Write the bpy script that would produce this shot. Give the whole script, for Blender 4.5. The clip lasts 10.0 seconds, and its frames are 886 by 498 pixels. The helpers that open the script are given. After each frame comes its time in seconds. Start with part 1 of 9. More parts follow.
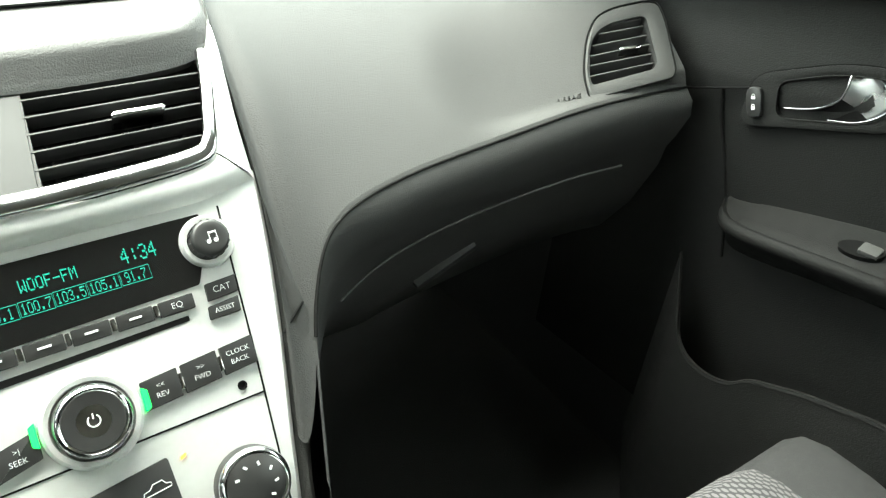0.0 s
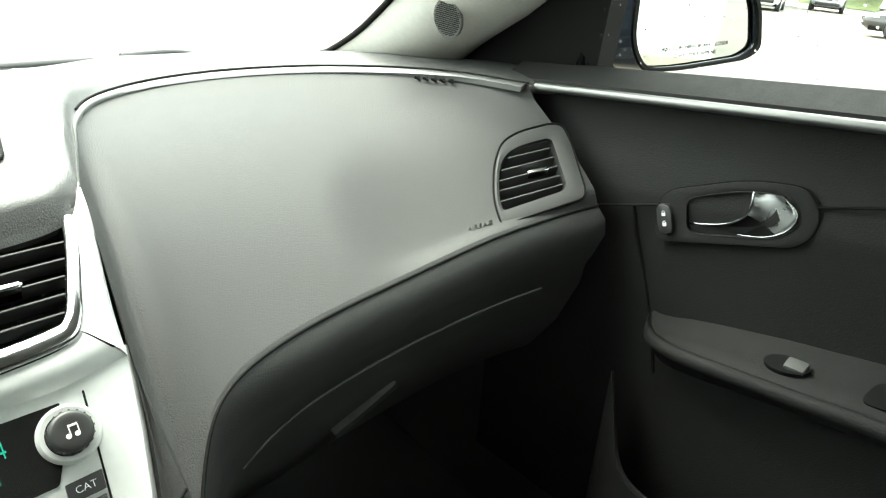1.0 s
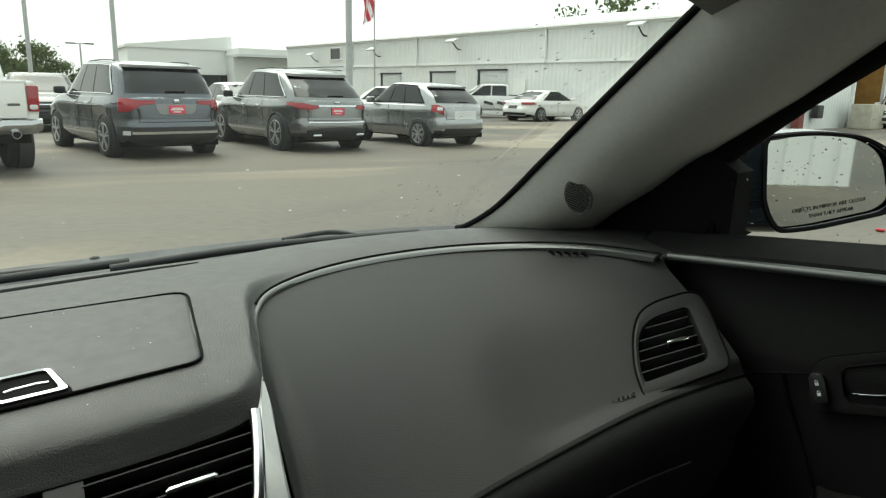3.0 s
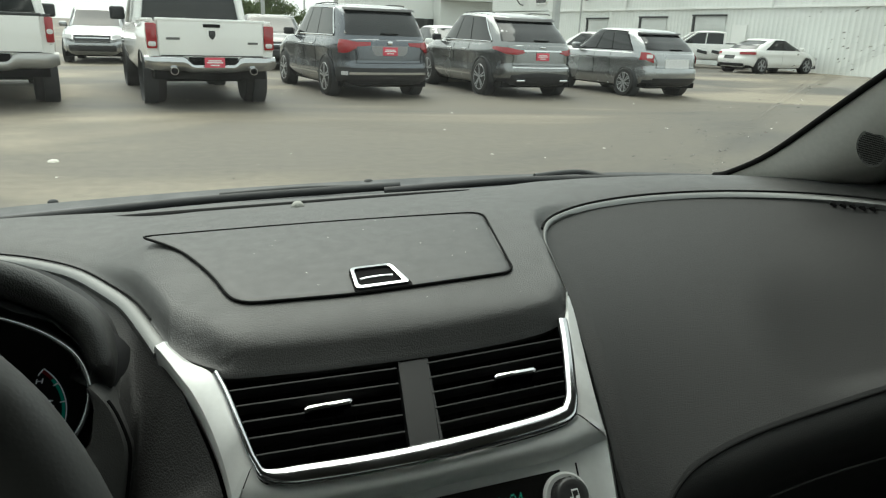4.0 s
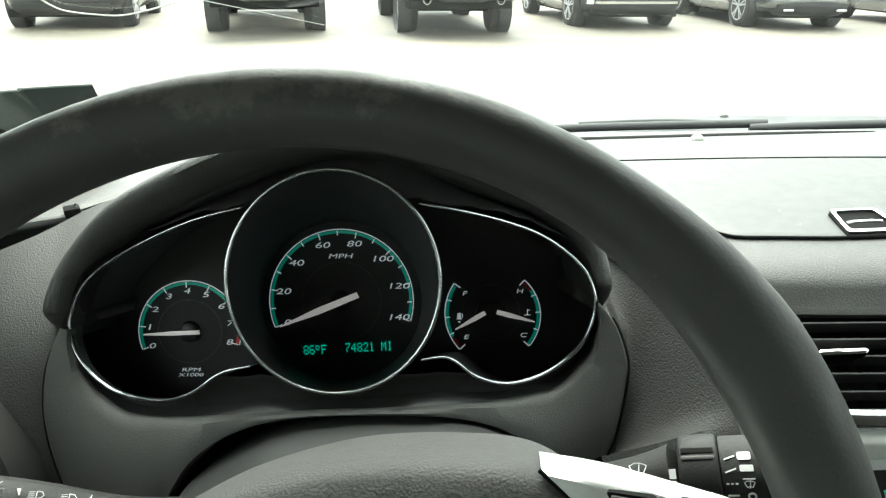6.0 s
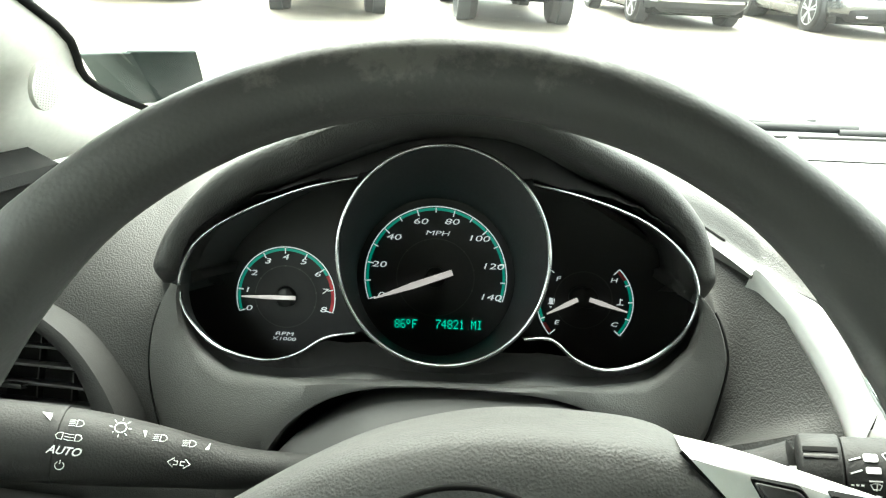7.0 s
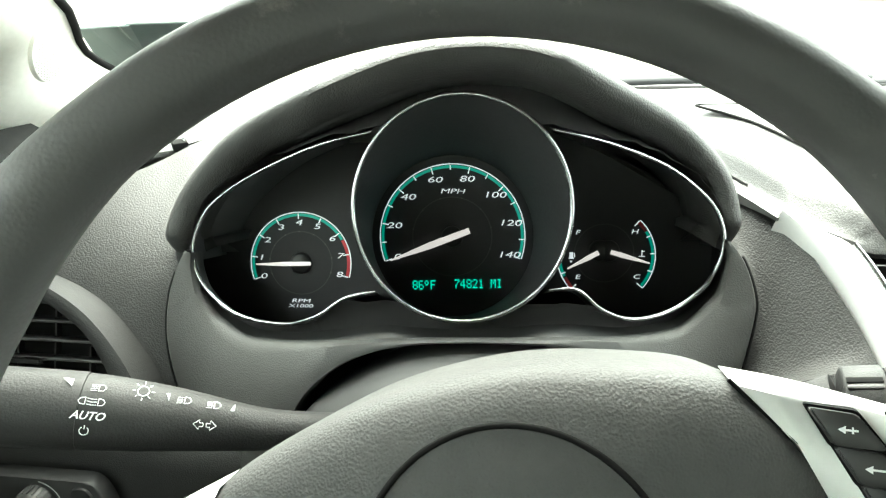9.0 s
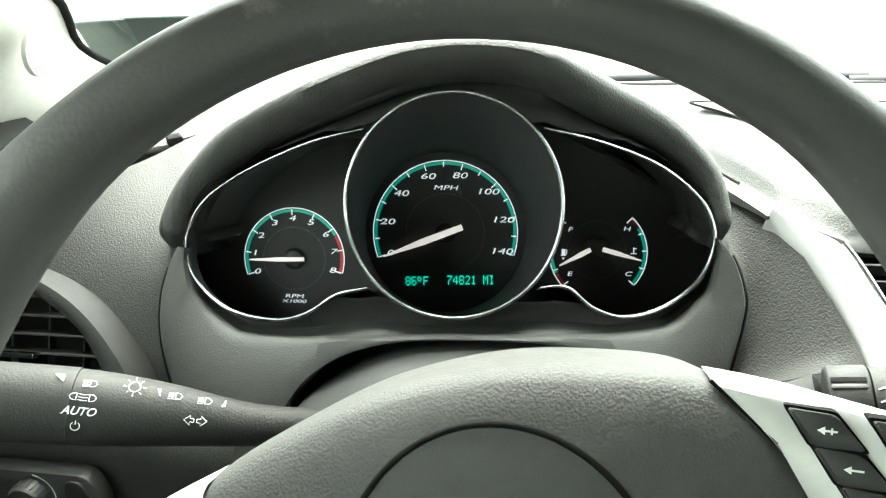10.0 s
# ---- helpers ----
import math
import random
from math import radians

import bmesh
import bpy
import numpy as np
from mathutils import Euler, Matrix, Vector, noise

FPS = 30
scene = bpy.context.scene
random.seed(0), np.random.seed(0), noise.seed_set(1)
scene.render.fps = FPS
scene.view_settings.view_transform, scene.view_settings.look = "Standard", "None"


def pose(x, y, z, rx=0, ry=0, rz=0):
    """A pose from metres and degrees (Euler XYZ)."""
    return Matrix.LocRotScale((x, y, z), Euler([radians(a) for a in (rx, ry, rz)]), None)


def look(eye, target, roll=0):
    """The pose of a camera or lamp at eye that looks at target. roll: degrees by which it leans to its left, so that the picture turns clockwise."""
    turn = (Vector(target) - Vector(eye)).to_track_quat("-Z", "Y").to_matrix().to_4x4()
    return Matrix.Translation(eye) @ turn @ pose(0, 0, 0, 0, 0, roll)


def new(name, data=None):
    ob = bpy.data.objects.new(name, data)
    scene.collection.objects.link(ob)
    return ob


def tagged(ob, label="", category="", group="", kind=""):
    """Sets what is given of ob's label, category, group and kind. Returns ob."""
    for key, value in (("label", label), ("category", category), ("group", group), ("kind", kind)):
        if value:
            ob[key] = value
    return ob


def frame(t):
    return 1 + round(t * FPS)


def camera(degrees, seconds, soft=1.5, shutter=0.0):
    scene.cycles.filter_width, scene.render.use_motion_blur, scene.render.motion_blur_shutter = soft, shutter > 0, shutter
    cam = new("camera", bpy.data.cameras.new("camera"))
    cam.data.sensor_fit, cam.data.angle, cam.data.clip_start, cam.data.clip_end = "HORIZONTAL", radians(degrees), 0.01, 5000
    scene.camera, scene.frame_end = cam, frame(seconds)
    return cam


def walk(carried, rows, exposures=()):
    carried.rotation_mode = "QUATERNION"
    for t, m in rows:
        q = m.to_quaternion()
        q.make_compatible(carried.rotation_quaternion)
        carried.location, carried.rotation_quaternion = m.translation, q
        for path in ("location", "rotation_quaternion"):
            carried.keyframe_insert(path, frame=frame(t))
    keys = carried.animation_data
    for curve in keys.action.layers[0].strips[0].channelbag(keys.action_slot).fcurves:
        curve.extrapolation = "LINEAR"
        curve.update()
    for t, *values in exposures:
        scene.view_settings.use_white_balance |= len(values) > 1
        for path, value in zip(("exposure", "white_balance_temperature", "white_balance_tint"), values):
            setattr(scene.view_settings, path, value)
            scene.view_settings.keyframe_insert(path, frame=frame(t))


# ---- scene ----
cam = camera(64.4, 10.0, soft=1.25)
PATH = [
    (0, (-0.02, -0.497, 1.243), (1.01, 0.829, 0.157), 6.7),
    (0.5, (0.006, -0.48, 1.255), (1.147, 0.873, 0.323), 7.6),
    (1, (0.042, -0.476, 1.269), (1.241, 0.882, 0.422), 4.5),
    (1.5, (0.054, -0.476, 1.287), (1.282, 0.962, 0.634), 2.5),
    (2, (0.052, -0.478, 1.313), (1.281, 1.006, 0.778), 0.3),
    (2.2, (0.047, -0.481, 1.32), (1.269, 1.019, 0.814), -0.4),
    (3.3, (-0.019, -0.487, 1.318), (0.833, 1.252, 0.819), -0.7),
    (3.5, (-0.048, -0.487, 1.313), (0.724, 1.281, 0.786), -0.3),
    (4, (-0.108, -0.493, 1.314), (0.372, 1.349, 0.698), -0.6),
    (4.5, (-0.171, -0.486, 1.316), (0.101, 1.378, 0.643), -1.4),
    (5, (-0.233, -0.487, 1.317), (-0.116, 1.358, 0.553), -1.3),
    (5.5, (-0.293, -0.473, 1.312), (-0.318, 1.361, 0.515), -1.5),
    (6, (-0.337, -0.47, 1.314), (-0.464, 1.37, 0.539), -2.1),
    (6.2, (-0.351, -0.469, 1.31), (-0.503, 1.373, 0.547), -1.4),
    (7.3, (-0.396, -0.491, 1.307), (-0.656, 1.318, 0.494), 0.3),
    (7.5, (-0.4, -0.495, 1.303), (-0.652, 1.315, 0.489), -0.7),
    (8, (-0.403, -0.483, 1.294), (-0.667, 1.333, 0.498), -2.3),
    (8.5, (-0.404, -0.479, 1.288), (-0.619, 1.344, 0.493), -2.5),
    (9, (-0.4, -0.481, 1.284), (-0.65, 1.314, 0.438), -2.1),
    (9.5, (-0.397, -0.482, 1.287), (-0.65, 1.301, 0.417), -2.0),
    (10, (-0.394, -0.481, 1.288), (-0.641, 1.305, 0.423), -1.8),
]
EXPOSURES = ((0.0, 3.3, 6500, -4), (0.5, 3.4, 6500, -4), (1.0, 3.0, 6500, -4), (1.5, 1.95, 6500, -4), (2.0, 1.25, 6500, -2), (2.6, 0.5, 6500, -3), (4.0, 0.38, 6400, -2), (4.5, 0.75, 6250, 0),
             (5.0, 1.1, 6200, 1), (5.5, 1.65, 6200, 0), (6.0, 2.35, 6400, -3), (7.3, 3.5, 6600, -5), (10.0, 3.75, 6550, -4))
# the car's own lean on the yard; the camera is carried inside it
CAR = pose(0, 0, 0, 0, -2.6, 0)
walk(cam, [(t, CAR @ look(eye, target, roll)) for t, eye, target, roll in PATH], EXPOSURES)

# ---- sky and daylight: bright overcast ----
world = bpy.data.worlds.new("overcast_sky")
scene.world = world
world.use_nodes = True
wn = world.node_tree.nodes
wl = world.node_tree.links
wn.clear()
sky_out = wn.new("ShaderNodeOutputWorld")
sky_bg = wn.new("ShaderNodeBackground")
sky_tex = wn.new("ShaderNodeTexSky")
sky_tex.sky_type = "NISHITA"
sky_tex.sun_disc = False
sky_tex.sun_elevation = radians(58)
sky_tex.sun_rotation = radians(-16)
sky_tex.air_density = 1.0
sky_tex.dust_density = 6.0
# thick cloud: the sky's blue is greyed by the cloud cover
sky_grey = wn.new("ShaderNodeMix")
sky_grey.data_type = "RGBA"
sky_grey.inputs[0].default_value = 0.82
sky_grey.inputs[7].default_value = (7.6, 7.8, 7.6, 1)
wl.new(sky_tex.outputs[0], sky_grey.inputs[6])
wl.new(sky_grey.outputs[2], sky_bg.inputs[0])
sky_bg.inputs[1].default_value = 0.15
wl.new(sky_bg.outputs[0], sky_out.inputs[0])

sun_data = bpy.data.lights.new("sun", "SUN")
sun_data.energy = 2.2
sun_data.angle = radians(60)
sun_data.color = (1.0, 0.97, 0.92)
sun = new("sun", sun_data)
sun.matrix_world = look((-2, 7, 12), (0, 0, 0))


# ---- materials ----
def mat_new(name):
    m = bpy.data.materials.new(name)
    m.use_nodes = True
    return m, m.node_tree.nodes, m.node_tree.links, m.node_tree.nodes["Principled BSDF"]


def surface(name, color, rough=0.5, metal=0.0, vary=0.15, scale=30.0, bump=0.0, bump_scale=600.0, spec=0.5,
            kind="noise", coat=0.0, coarse=2.0, rand=0.0):
    """A surface whose colour varies at two sizes, with a fine relief of its own."""
    m, n, l, p = mat_new(name)
    co = n.new("ShaderNodeTexCoord")
    n1 = n.new("ShaderNodeTexNoise")
    n1.inputs["Scale"].default_value = scale
    n1.inputs["Detail"].default_value = 6
    n2 = n.new("ShaderNodeTexNoise")
    n2.inputs["Scale"].default_value = coarse
    n2.inputs["Detail"].default_value = 4
    l.new(co.outputs["Object"], n1.inputs["Vector"])
    l.new(co.outputs["Object"], n2.inputs["Vector"])
    add = n.new("ShaderNodeMath")
    add.operation = "ADD"
    l.new(n1.outputs[0], add.inputs[0])
    l.new(n2.outputs[0], add.inputs[1])
    ramp = n.new("ShaderNodeMapRange")
    ramp.inputs[1].default_value = 0.6
    ramp.inputs[2].default_value = 1.4
    ramp.inputs[3].default_value = 1 - vary
    ramp.inputs[4].default_value = 1 + vary
    l.new(add.outputs[0], ramp.inputs[0])
    value = ramp.outputs[0]
    if rand:
        info = n.new("ShaderNodeObjectInfo")
        rr = n.new("ShaderNodeMapRange")
        rr.inputs[3].default_value = 1 - rand
        rr.inputs[4].default_value = 1 + rand
        l.new(info.outputs["Random"], rr.inputs[0])
        mul = n.new("ShaderNodeMath")
        mul.operation = "MULTIPLY"
        l.new(value, mul.inputs[0])
        l.new(rr.outputs[0], mul.inputs[1])
        value = mul.outputs[0]
    hue = n.new("ShaderNodeHueSaturation")
    hue.inputs["Color"].default_value = (*color, 1)
    l.new(value, hue.inputs["Value"])
    l.new(hue.outputs[0], p.inputs["Base Color"])
    rg = n.new("ShaderNodeMapRange")
    rg.inputs[1].default_value = 0.3
    rg.inputs[2].default_value = 0.7
    rg.inputs[3].default_value = max(0.02, rough - 0.08 * min(1, vary * 5))
    rg.inputs[4].default_value = min(1, rough + 0.08 * min(1, vary * 5))
    l.new(n1.outputs[0], rg.inputs[0])
    l.new(rg.outputs[0], p.inputs["Roughness"])
    p.inputs["Metallic"].default_value = metal
    p.inputs["Specular IOR Level"].default_value = spec
    p.inputs["Coat Weight"].default_value = coat
    p.inputs["Coat Roughness"].default_value = 0.04
    if bump:
        if kind == "grain":
            b = n.new("ShaderNodeTexVoronoi")
            b.feature = "SMOOTH_F1"
            b.inputs["Scale"].default_value = bump_scale
            warp = n.new("ShaderNodeTexNoise")
            warp.inputs["Scale"].default_value = bump_scale * 0.4
            mixv = n.new("ShaderNodeMix")
            mixv.data_type = "VECTOR"
            mixv.inputs[0].default_value = 0.0009
            l.new(co.outputs["Object"], mixv.inputs[4])
            l.new(warp.outputs["Color"], mixv.inputs[5])
            l.new(mixv.outputs[1], b.inputs["Vector"])
        else:
            b = n.new("ShaderNodeTexNoise")
            b.inputs["Scale"].default_value = bump_scale
            b.inputs["Detail"].default_value = 3
            l.new(co.outputs["Object"], b.inputs["Vector"])
        bn = n.new("ShaderNodeBump")
        bn.invert = kind == "grain"
        bn.inputs["Strength"].default_value = bump
        bn.inputs["Distance"].default_value = 0.0022 if kind == "grain" else 0.001
        l.new(b.outputs[0], bn.inputs["Height"])
        l.new(bn.outputs[0], p.inputs["Normal"])
    return m


def glow(name, color, strength):
    m, n, l, p = mat_new(name)
    p.inputs["Base Color"].default_value = (0.01, 0.01, 0.01, 1)
    p.inputs["Emission Color"].default_value = (*color, 1)
    p.inputs["Emission Strength"].default_value = strength
    return m


def glass(name, tint=(1, 1, 1), mixed=0.06, rough=0.0):
    """Thin sheet glass: mostly clear, with a weak mirror image that grows towards the grazing angle."""
    m, n, l, p = mat_new(name)
    out = n["Material Output"]
    n.remove(p)
    clear = n.new("ShaderNodeBsdfTransparent")
    clear.inputs[0].default_value = (*tint, 1)
    gloss = n.new("ShaderNodeBsdfGlossy")
    gloss.inputs["Roughness"].default_value = rough
    fr = n.new("ShaderNodeFresnel")
    fr.inputs[0].default_value = 1.3
    mul = n.new("ShaderNodeMath")
    mul.operation = "MULTIPLY"
    mul.inputs[1].default_value = mixed * 10
    l.new(fr.outputs[0], mul.inputs[0])
    mx = n.new("ShaderNodeMixShader")
    l.new(mul.outputs[0], mx.inputs[0])
    l.new(clear.outputs[0], mx.inputs[1])
    l.new(gloss.outputs[0], mx.inputs[2])
    l.new(mx.outputs[0], out.inputs[0])
    return m


M_PAD = surface("dash_pad", (0.038, 0.038, 0.037), 0.5, vary=0.12, scale=60, bump=0.26, bump_scale=850, kind="grain", coarse=5)
M_PANEL = surface("dash_panel", (0.031, 0.031, 0.0305), 0.62, vary=0.06, scale=60, bump=0.22, bump_scale=900, kind="grain", coarse=5, spec=0.3)
M_SMOOTH = surface("dark_plastic", (0.032, 0.032, 0.032), 0.5, vary=0.12, scale=80, bump=0.1, bump_scale=900)
M_FASCIA = surface("fascia_plastic", (0.060, 0.060, 0.058), 0.6, vary=0.12, scale=80, bump=0.24, bump_scale=900, kind="grain", coarse=5)
M_WHEEL = surface("wheel_leather", (0.045, 0.045, 0.044), 0.55, vary=0.2, scale=40, bump=0.07, bump_scale=520, kind="grain", coarse=9)
# the leather is rubbed and flaking along the top of the wheel
n_, l_ = M_WHEEL.node_tree.nodes, M_WHEEL.node_tree.links
co_ = n_.new("ShaderNodeTexCoord")
sep_ = n_.new("ShaderNodeSeparateXYZ")
l_.new(co_.outputs["Generated"], sep_.inputs[0])
flake = n_.new("ShaderNodeTexNoise")
flake.inputs["Scale"].default_value, flake.inputs["Detail"].default_value, flake.inputs["Roughness"].default_value = 55, 6, 0.7
l_.new(co_.outputs["Object"], flake.inputs["Vector"])
top_ = n_.new("ShaderNodeMapRange")
top_.inputs[1].default_value, top_.inputs[2].default_value, top_.inputs[4].default_value = 0.925, 1.0, 0.30
l_.new(sep_.outputs[2], top_.inputs[0])
sum_ = n_.new("ShaderNodeMath")
sum_.operation = "ADD"
l_.new(flake.outputs[0], sum_.inputs[0])
l_.new(top_.outputs[0], sum_.inputs[1])
worn = n_.new("ShaderNodeMapRange")
worn.inputs[1].default_value, worn.inputs[2].default_value = 0.68, 0.80
l_.new(sum_.outputs[0], worn.inputs[0])
mix_ = n_.new("ShaderNodeMix")
mix_.data_type = "RGBA"
base_ = n_["Principled BSDF"].inputs["Base Color"]
l_.new(worn.outputs[0], mix_.inputs[0])
l_.new(base_.links[0].from_socket, mix_.inputs[6])
mix_.inputs[7].default_value = (0.095, 0.093, 0.088, 1)
l_.new(mix_.outputs[2], base_)
M_HUB = surface("wheel_vinyl", (0.064, 0.064, 0.063), 0.58, vary=0.12, scale=70, bump=0.30, bump_scale=780, kind="grain", coarse=6, spec=0.22)
M_DOORTRIM = surface("door_trim", (0.0105, 0.0105, 0.0103), 0.7, vary=0.15, scale=60, bump=0.20, bump_scale=700, kind="grain", coarse=5, spec=0.18)
M_STALK = surface("stalk_plastic", (0.018, 0.018, 0.018), 0.62, vary=0.1, scale=80, bump=0.2, bump_scale=800, kind="grain", spec=0.3)
M_DRIVERPANEL = surface("coarse_grained_panel", (0.033, 0.033, 0.0325), 0.6, vary=0.08, scale=60, bump=0.34, bump_scale=720, kind="grain", coarse=5, spec=0.22)
M_VENT = surface("vent_plastic", (0.013, 0.013, 0.013), 0.45, vary=0.1, scale=80, spec=0.35)
# pale colour of the driver's grille holes, with the strong light painted in
M_HOLELIT = surface("grille_hole_lit", (0.16, 0.16, 0.155), 0.5, vary=0.3, scale=60)
M_BLACK = surface("black_gap", (0.006, 0.006, 0.006), 0.85, vary=0.05, spec=0.1)
M_GLOSSBLACK = surface("black_gloss", (0.008, 0.008, 0.008), 0.12, vary=0.05, scale=20)
M_BUTTON = surface("button_rubber", (0.02, 0.02, 0.02), 0.45, vary=0.1, scale=100)
M_SILVER = surface("silver_paint", (0.60, 0.61, 0.60), 0.36, metal=0.25, vary=0.05, scale=200, bump=0.04, bump_scale=2500, coarse=8)
M_CHROME = surface("chrome", (0.66, 0.67, 0.68), 0.1, metal=1.0, vary=0.05, scale=40, coarse=12)
M_DARKCHROME = surface("dark_chrome", (0.50, 0.51, 0.52), 0.14, metal=1.0, vary=0.1, scale=30, coarse=12)
M_SATIN = surface("satin_metal", (0.17, 0.174, 0.17), 0.48, metal=0.9, vary=0.06, scale=60)
M_PILLAR = surface("pillar_cloth", (0.60, 0.59, 0.55), 0.9, vary=0.08, scale=150, bump=0.3, bump_scale=1800)
M_ROOF = surface("roof_cloth", (0.30, 0.295, 0.275), 0.95, vary=0.08, scale=80, bump=0.3, bump_scale=1500)
M_CARPET = surface("carpet", (0.018, 0.018, 0.018), 0.95, vary=0.3, scale=200, bump=0.5, bump_scale=500)
M_FABRIC = surface("seat_fabric", (0.03, 0.03, 0.031), 0.9, vary=0.2, scale=120, bump=0.4, bump_scale=900)
M_GREEN = glow("display_green", (0.02, 0.75, 0.5), 0.115)
M_ARC = surface("arc_green", (0.02, 0.30, 0.22), 0.5, vary=0.05)
M_ARC.node_tree.nodes["Principled BSDF"].inputs["Emission Color"].default_value = (0.0, 0.42, 0.30, 1)
M_ARC.node_tree.nodes["Principled BSDF"].inputs["Emission Strength"].default_value = 0.035
M_LIT = surface("lit_print", (0.75, 0.76, 0.76), 0.5, vary=0.03)
M_LIT.node_tree.nodes["Principled BSDF"].inputs["Emission Color"].default_value = (0.85, 0.9, 1.0, 1)
M_LIT.node_tree.nodes["Principled BSDF"].inputs["Emission Strength"].default_value = 0.055
M_WHITE = surface("white_print", (0.75, 0.76, 0.76), 0.5, vary=0.03)
M_RED = surface("red_print", (0.55, 0.03, 0.04), 0.5, vary=0.05)
M_GLASS = glass("clear_glass", (0.97, 0.98, 0.97), 0.010)
M_TINTED = glass("tinted_glass", (0.55, 0.58, 0.56), 0.02)
M_MIRROR = surface("mirror", (0.52, 0.54, 0.54), 0.02, metal=1.0, vary=0.01)


m_drop, n_, l_, p_b = mat_new("rain_drop")
p_b.inputs["Base Color"].default_value = (1, 1, 1, 1)
p_b.inputs["Transmission Weight"].default_value = 1.0
p_b.inputs["Roughness"].default_value = 0.02
p_b.inputs["IOR"].default_value = 1.33
M_DROP = m_drop
M_DUST = surface("dust_speck", (0.55, 0.54, 0.50), 0.9)

# ---- building helpers ----
def thing(name, label, category, at=(0, 0, 0), group="", kind=""):
    e = new(name)
    e.empty_display_size = 0.05
    e.location = at
    return tagged(e, label, category, group, kind)


def link_mesh(name, bm, material, smooth=50):
    me = bpy.data.meshes.new(name)
    bmesh.ops.recalc_face_normals(bm, faces=bm.faces)
    lim = radians(smooth)
    for f in bm.faces:
        f.smooth = True
    for e in bm.edges:
        e.smooth = len(e.link_faces) == 2 and e.calc_face_angle(0) < lim
    bm.to_mesh(me)
    bm.free()
    for m in (material if isinstance(material, (list, tuple)) else [material]):
        me.materials.append(m)
    return new(name, me)


def part(name, bm, material, parent=None, label="", smooth=50):
    ob = link_mesh(name, bm, material, smooth)
    if parent is not None:
        ob.parent = parent
        ob.location = -parent.location if parent.parent is None else Vector((0, 0, 0))
    if label:
        ob["label"] = label
    return ob


def plane_at(origin, up):
    """A matrix whose x is the world's x, y lies along up, and z looks out of the plane."""
    u = Vector(up).normalized()
    x = Vector((1, 0, 0))
    n = x.cross(u)
    m = Matrix((x, u, n)).transposed().to_4x4()
    m.translation = Vector(origin)
    return m


def curve(pts, n=8, closed=False):
    """A smooth line through the points (Catmull-Rom)."""
    p = [Vector(q) for q in pts]
    out = []
    k = len(p)
    last = k if closed else k - 1
    for i in range(last):
        if closed:
            a, b, c, d = p[i - 1], p[i], p[(i + 1) % k], p[(i + 2) % k]
        else:
            a, b, c, d = p[max(i - 1, 0)], p[i], p[i + 1], p[min(i + 2, k - 1)]
        for j in range(n):
            t = j / n
            out.append(0.5 * ((2 * b) + (c - a) * t + (2 * a - 5 * b + 4 * c - d) * t * t + (3 * b - a - 3 * c + d) * t ** 3))
    if not closed:
        out.append(p[-1])
    return out


def loft(bm, rails, close=False):
    """Faces between lines that have the same number of points."""
    vs = [[bm.verts.new(q) for q in r] for r in rails]
    for a, b in zip(vs, vs[1:]):
        m = len(a)
        for i in range(m if close else m - 1):
            j = (i + 1) % m
            bm.faces.new((a[i], a[j], b[j], b[i]))
    return vs


def tube(bm, pts, r, segs=8, closed=False, flat=1.0, up=(0, 0, 1), cap=True):
    """A bar of round or flattened section along a line. r: one radius, or one for each point."""
    p = [Vector(q) for q in pts]
    k = len(p)
    rails = []
    for i, q in enumerate(p):
        a = p[i - 1] if (i or closed) else q
        b = p[(i + 1) % k] if (i < k - 1 or closed) else q
        d = (b - a).normalized()
        s = d.cross(Vector(up))
        s = s.normalized() if s.length > 1e-4 else d.orthogonal().normalized()
        v = s.cross(d)
        rr = r[i] if isinstance(r, (list, tuple)) else r
        rails.append([q + rr * (s * math.cos(2 * math.pi * j / segs) + v * flat * math.sin(2 * math.pi * j / segs)) for j in range(segs)])
    if closed:
        rails.append(rails[0])
    vs = loft(bm, rails, True)
    if not closed and cap:
        bm.faces.new(vs[0])
        bm.faces.new(vs[-1])
    if closed:
        bmesh.ops.remove_doubles(bm, verts=bm.verts, dist=1e-6)


def block(bm, size, m=Matrix(), bevel=0.0, segs=2):
    """A box, its edges rounded."""
    part_bm = bmesh.new()
    bmesh.ops.create_cube(part_bm, size=1)
    bmesh.ops.scale(part_bm, vec=size, verts=part_bm.verts)
    if bevel:
        bmesh.ops.bevel(part_bm, geom=part_bm.edges, offset=bevel, segments=segs, affect="EDGES", profile=0.6)
    bmesh.ops.transform(part_bm, matrix=m, verts=part_bm.verts)
    me = bpy.data.meshes.new("tmp")
    part_bm.to_mesh(me)
    part_bm.free()
    bm.from_mesh(me)
    bpy.data.meshes.remove(me)


def slab(bm, outline, z0, z1, m=Matrix(), bevel=0.0, segs=2):
    """A plate of the given outline (x, y), from z0 to z1, its upper edge rounded."""
    b = bmesh.new()
    low = [b.verts.new((q[0], q[1], z0)) for q in outline]
    top = [b.verts.new((q[0], q[1], z1)) for q in outline]
    k = len(low)
    for i in range(k):
        j = (i + 1) % k
        b.faces.new((low[i], low[j], top[j], top[i]))
    b.faces.new(low[::-1])
    lid = b.faces.new(top)
    if bevel:
        bmesh.ops.bevel(b, geom=list(lid.edges), offset=bevel, segments=segs, affect="EDGES", profile=0.6)
    bmesh.ops.transform(b, matrix=m, verts=b.verts)
    me = bpy.data.meshes.new("tmp")
    b.to_mesh(me)
    b.free()
    bm.from_mesh(me)
    bpy.data.meshes.remove(me)


